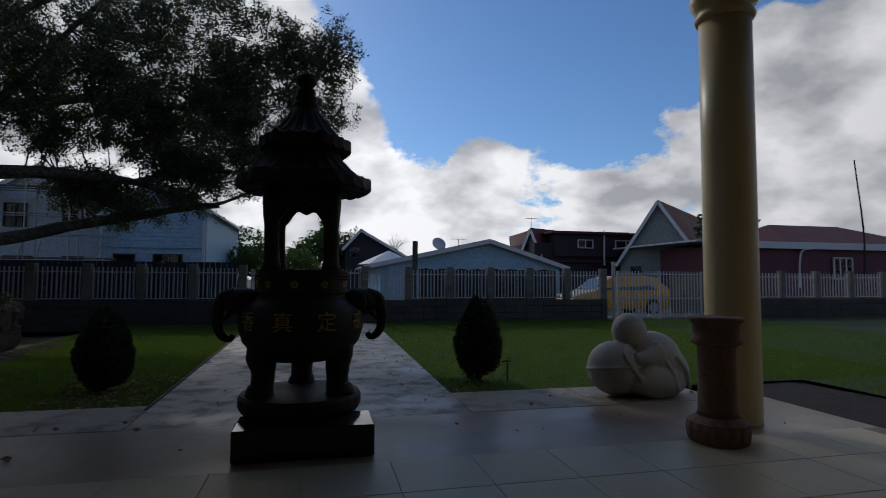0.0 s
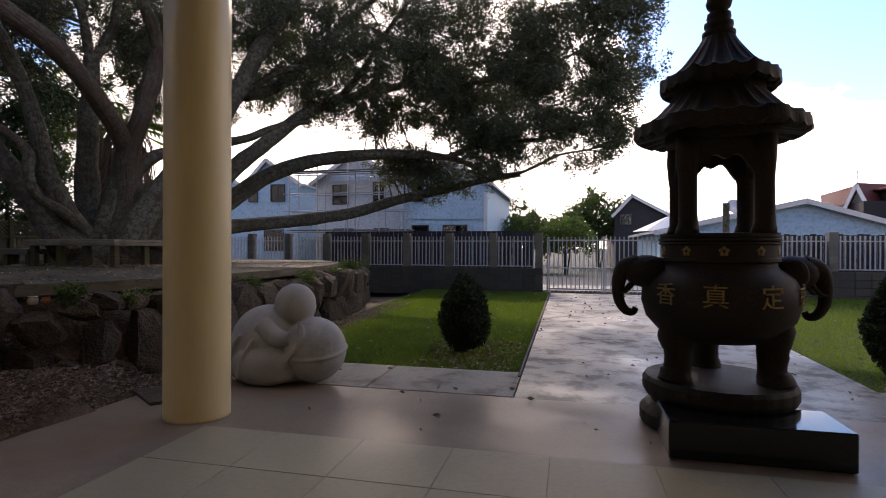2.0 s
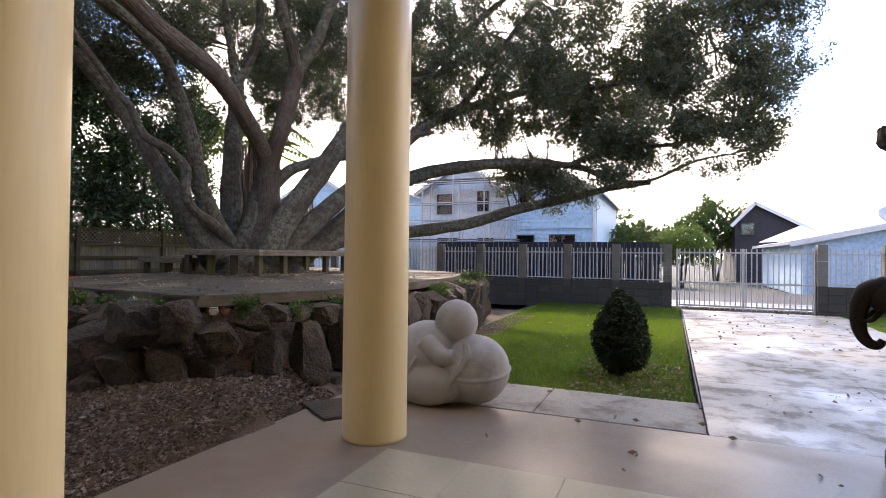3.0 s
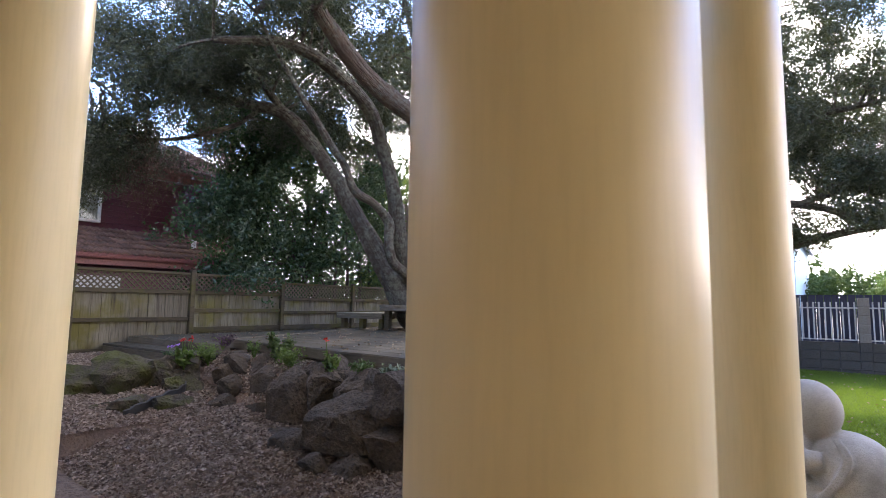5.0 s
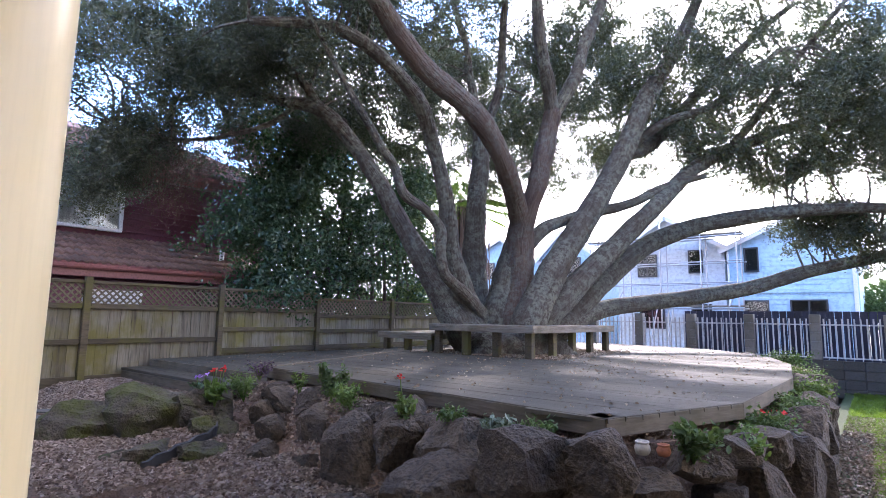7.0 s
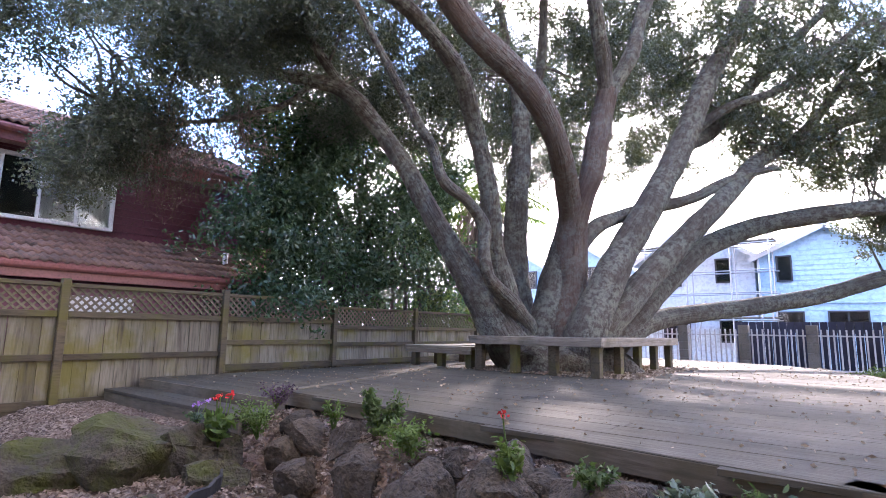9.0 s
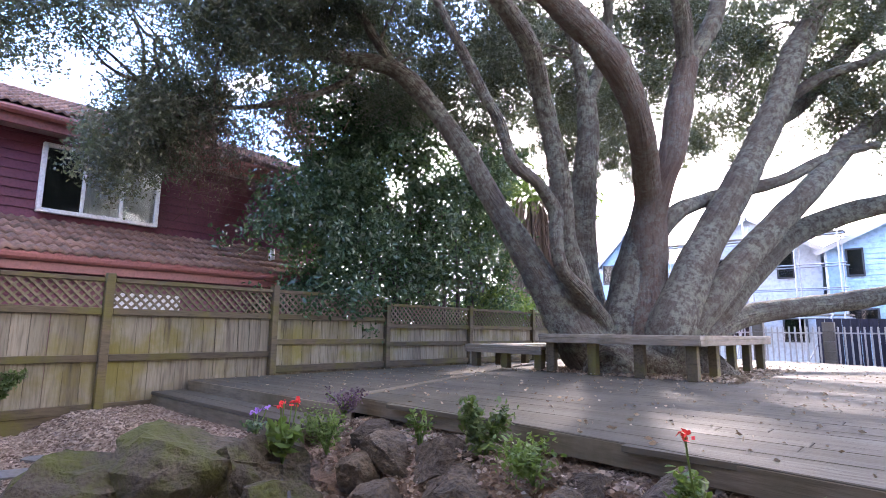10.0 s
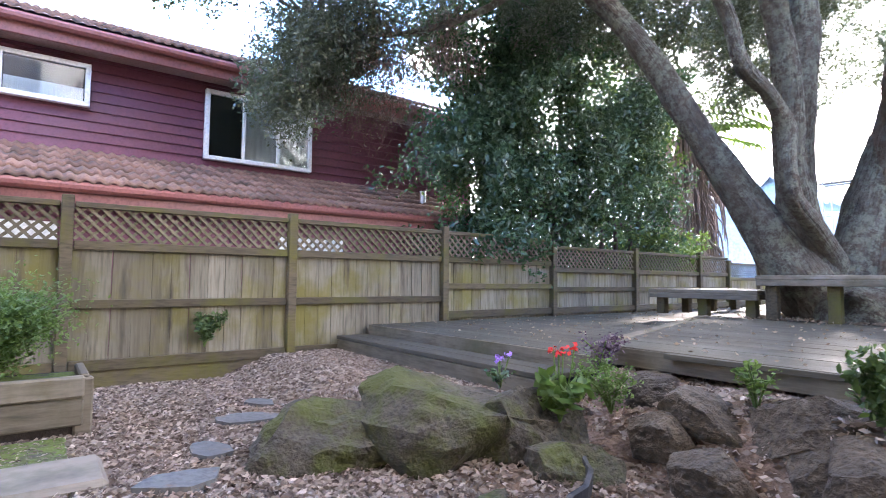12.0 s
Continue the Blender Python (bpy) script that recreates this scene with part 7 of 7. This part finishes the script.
# ---- maroon house beside the garden ----
HX = -15.9
maroon = thing("maroon_house", "two-storey maroon weatherboard house with red-brown tiled roofs", "house")
part("wall", box(7.0, 14.7, 4.25, (HX - 3.5, 1.35, 2.1)), M_MAROON, maroon)
z = 2.80
while z < 4.12:
    bm = bmesh.new()
    y0, y1 = -6.0, 8.7
    v = [bm.verts.new(p) for p in ((HX + 0.032, y0, z), (HX + 0.032, y1, z), (HX + 0.008, y1, z + 0.14), (HX + 0.008, y0, z + 0.14), (HX, y0, z), (HX, y1, z))]
    bm.faces.new(list(reversed(v[:4])))
    bm.faces.new((v[0], v[1], v[5], v[4]))
    bmesh.ops.recalc_face_normals(bm, faces=bm.faces)
    part("weatherboard", bm, M_MAROON, maroon)
    z += 0.13
def folds(w, h, n=60):
    """A hanging curtain in shallow folds."""
    bm = bmesh.new()
    rows = [[bm.verts.new((-w / 2 + w * k / n, -0.011 + 0.0045 * math.sin(k * 1.1), z)) for k in range(n + 1)] for z in (-h / 2, h / 2)]
    for k in range(n):
        bm.faces.new((rows[0][k], rows[0][k + 1], rows[1][k + 1], rows[1][k]))
    return bm


for cy, cz, w, h, panes in ((4.58, 3.52, 1.52, 0.94, 3), (1.98, 3.74, 0.86, 0.48, 1)):
    win = windowed(maroon, w, h, pose(HX + 0.07, cy, cz, 0, 0, 90), panes)
    if panes == 3:
        part("curtain", folds(0.95, h - 0.08), M_CURTAIN_AND_GLARE, win, at=pose(0.26, 0.002, 0))
    else:
        # pale strip low in the pane stands for the reflected sky
        part("pale_reflection", box(w - 0.08, 0.004, h * 0.4, (0, -0.008, -h * 0.28)), M_CURTAIN_AND_GLARE, win)
part("soffit", box(0.40, 14.6, 0.04, (HX + 0.20, 1.3, 4.16)), M_SOFFIT, maroon)
part("fascia", box(0.04, 14.8, 0.22, (HX + 0.42, 1.3, 4.20), 0.005), M_FASCIA, maroon)
part("gutter", tube([(HX + 0.49, -6.1, 4.27, 0.06), (HX + 0.49, 8.7, 4.27, 0.06)], 10), M_FASCIA, maroon)
part("porch_wall", box(0.12, 11.45, 2.2, (-14.75, 2.025, 1.1)), M_MAROON, maroon)
part("lean_to_ceiling", box(1.5, 13.3, 0.05, (-15.12, 0.9, 2.18)), M_WHITE, maroon)
part("lean_to_fascia", box(0.04, 13.6, 0.19, (-14.28, 0.9, 2.17), 0.005), M_FASCIA, maroon)
part("lean_to_gutter", tube([(-14.22, -5.9, 2.24, 0.06), (-14.22, 7.7, 2.24, 0.06)], 10), M_FASCIA, maroon)
part("roof_vent", tube([(-14.9, 6.9, 2.4, 0.05), (-14.9, 6.9, 2.78, 0.05)], 12), M_GALV, maroon)
part("white_louvre", box(0.03, 0.9, 0.22, (-14.6, 4.9, 1.78)), M_WHITE, maroon)
part("white_louvre", box(0.03, 1.5, 0.22, (-14.6, 1.4, 1.80)), M_WHITE, maroon)

# concrete roof tiles, lapped courses of wavy tiles
def roof_tile():
    bm = bmesh.new()
    n, w, l = 16, 0.245, 0.40
    rows = []
    for dz in (0.0, -0.034):
        for u in (0, 1):
            rows.append([bm.verts.new((l * u, -w / 2 + w * k / n, dz + 0.015 * math.sin(4 * math.pi * k / n))) for k in range(n + 1)])
    a, b, c, d = rows
    for k in range(n):
        bm.faces.new((a[k], b[k], b[k + 1], a[k + 1]))
        bm.faces.new((b[k], d[k], d[k + 1], b[k + 1]))
    return mesh_of(bm, M_ROOF_TILE, "roof_tile", True)


tile_mesh = roof_tile()


def tiled(x_eave, z_eave, x_top, z_top, y0, y1, parent):
    slope = math.atan2(z_top - z_eave, x_eave - x_top)
    length = math.hypot(z_top - z_eave, x_eave - x_top)
    n = int(length / 0.33)
    for j in range(n):
        u = (j + 1) * length / n
        x, z = x_eave - u * math.cos(slope), z_eave + u * math.sin(slope)
        for i in range(int((y1 - y0) / 0.24)):
            part("roof_tile", tile_mesh, None, parent, at=pose(x, y0 + 0.12 + 0.24 * i, z + 0.03, 0, math.degrees(slope) - 4.5, 0))


bm = bmesh.new()
for xa, za, xb, zb, y0, y1 in ((-14.2, 2.27, HX, 2.92, -5.9, 7.7), (HX + 0.48, 4.31, HX - 3.6, 6.04, -6.2, 8.8)):
    v = [bm.verts.new(p) for p in ((xa, y0, za), (xa, y1, za), (xb, y1, zb), (xb, y0, zb))]
    bm.faces.new(v)
    w = [bm.verts.new((q.co.x, q.co.y, q.co.z - 0.06)) for q in v]
    bm.faces.new(list(reversed(w)))
    for k in range(4):
        bm.faces.new((v[(k + 1) % 4], v[k], w[k], w[(k + 1) % 4]))
part("roof_deck", bm, M_ROOF_TILE, maroon)
tiled(-14.2, 2.27, HX, 2.92, -1.4, 7.7, maroon)
tiled(HX + 0.51, 4.33, HX - 2.2, 5.48, -0.6, 8.6, maroon)

# ---- floor tiles ----
tile = mesh_of(box(0.62 - 0.003, T - 0.006, 0.012, (0, 0, 0), 0.002), M_TILE, "tile")
for j in range(11):
    for i in range(14):
        x, y = TILE_X + 0.62 * (i + 0.5), TILE_Y - T * (j + 0.5)
        part("tile", tile, None, floor, at=pose(x, y, -0.0005 + 0.0005 * ((i * 7 + j * 3) % 5) / 5))
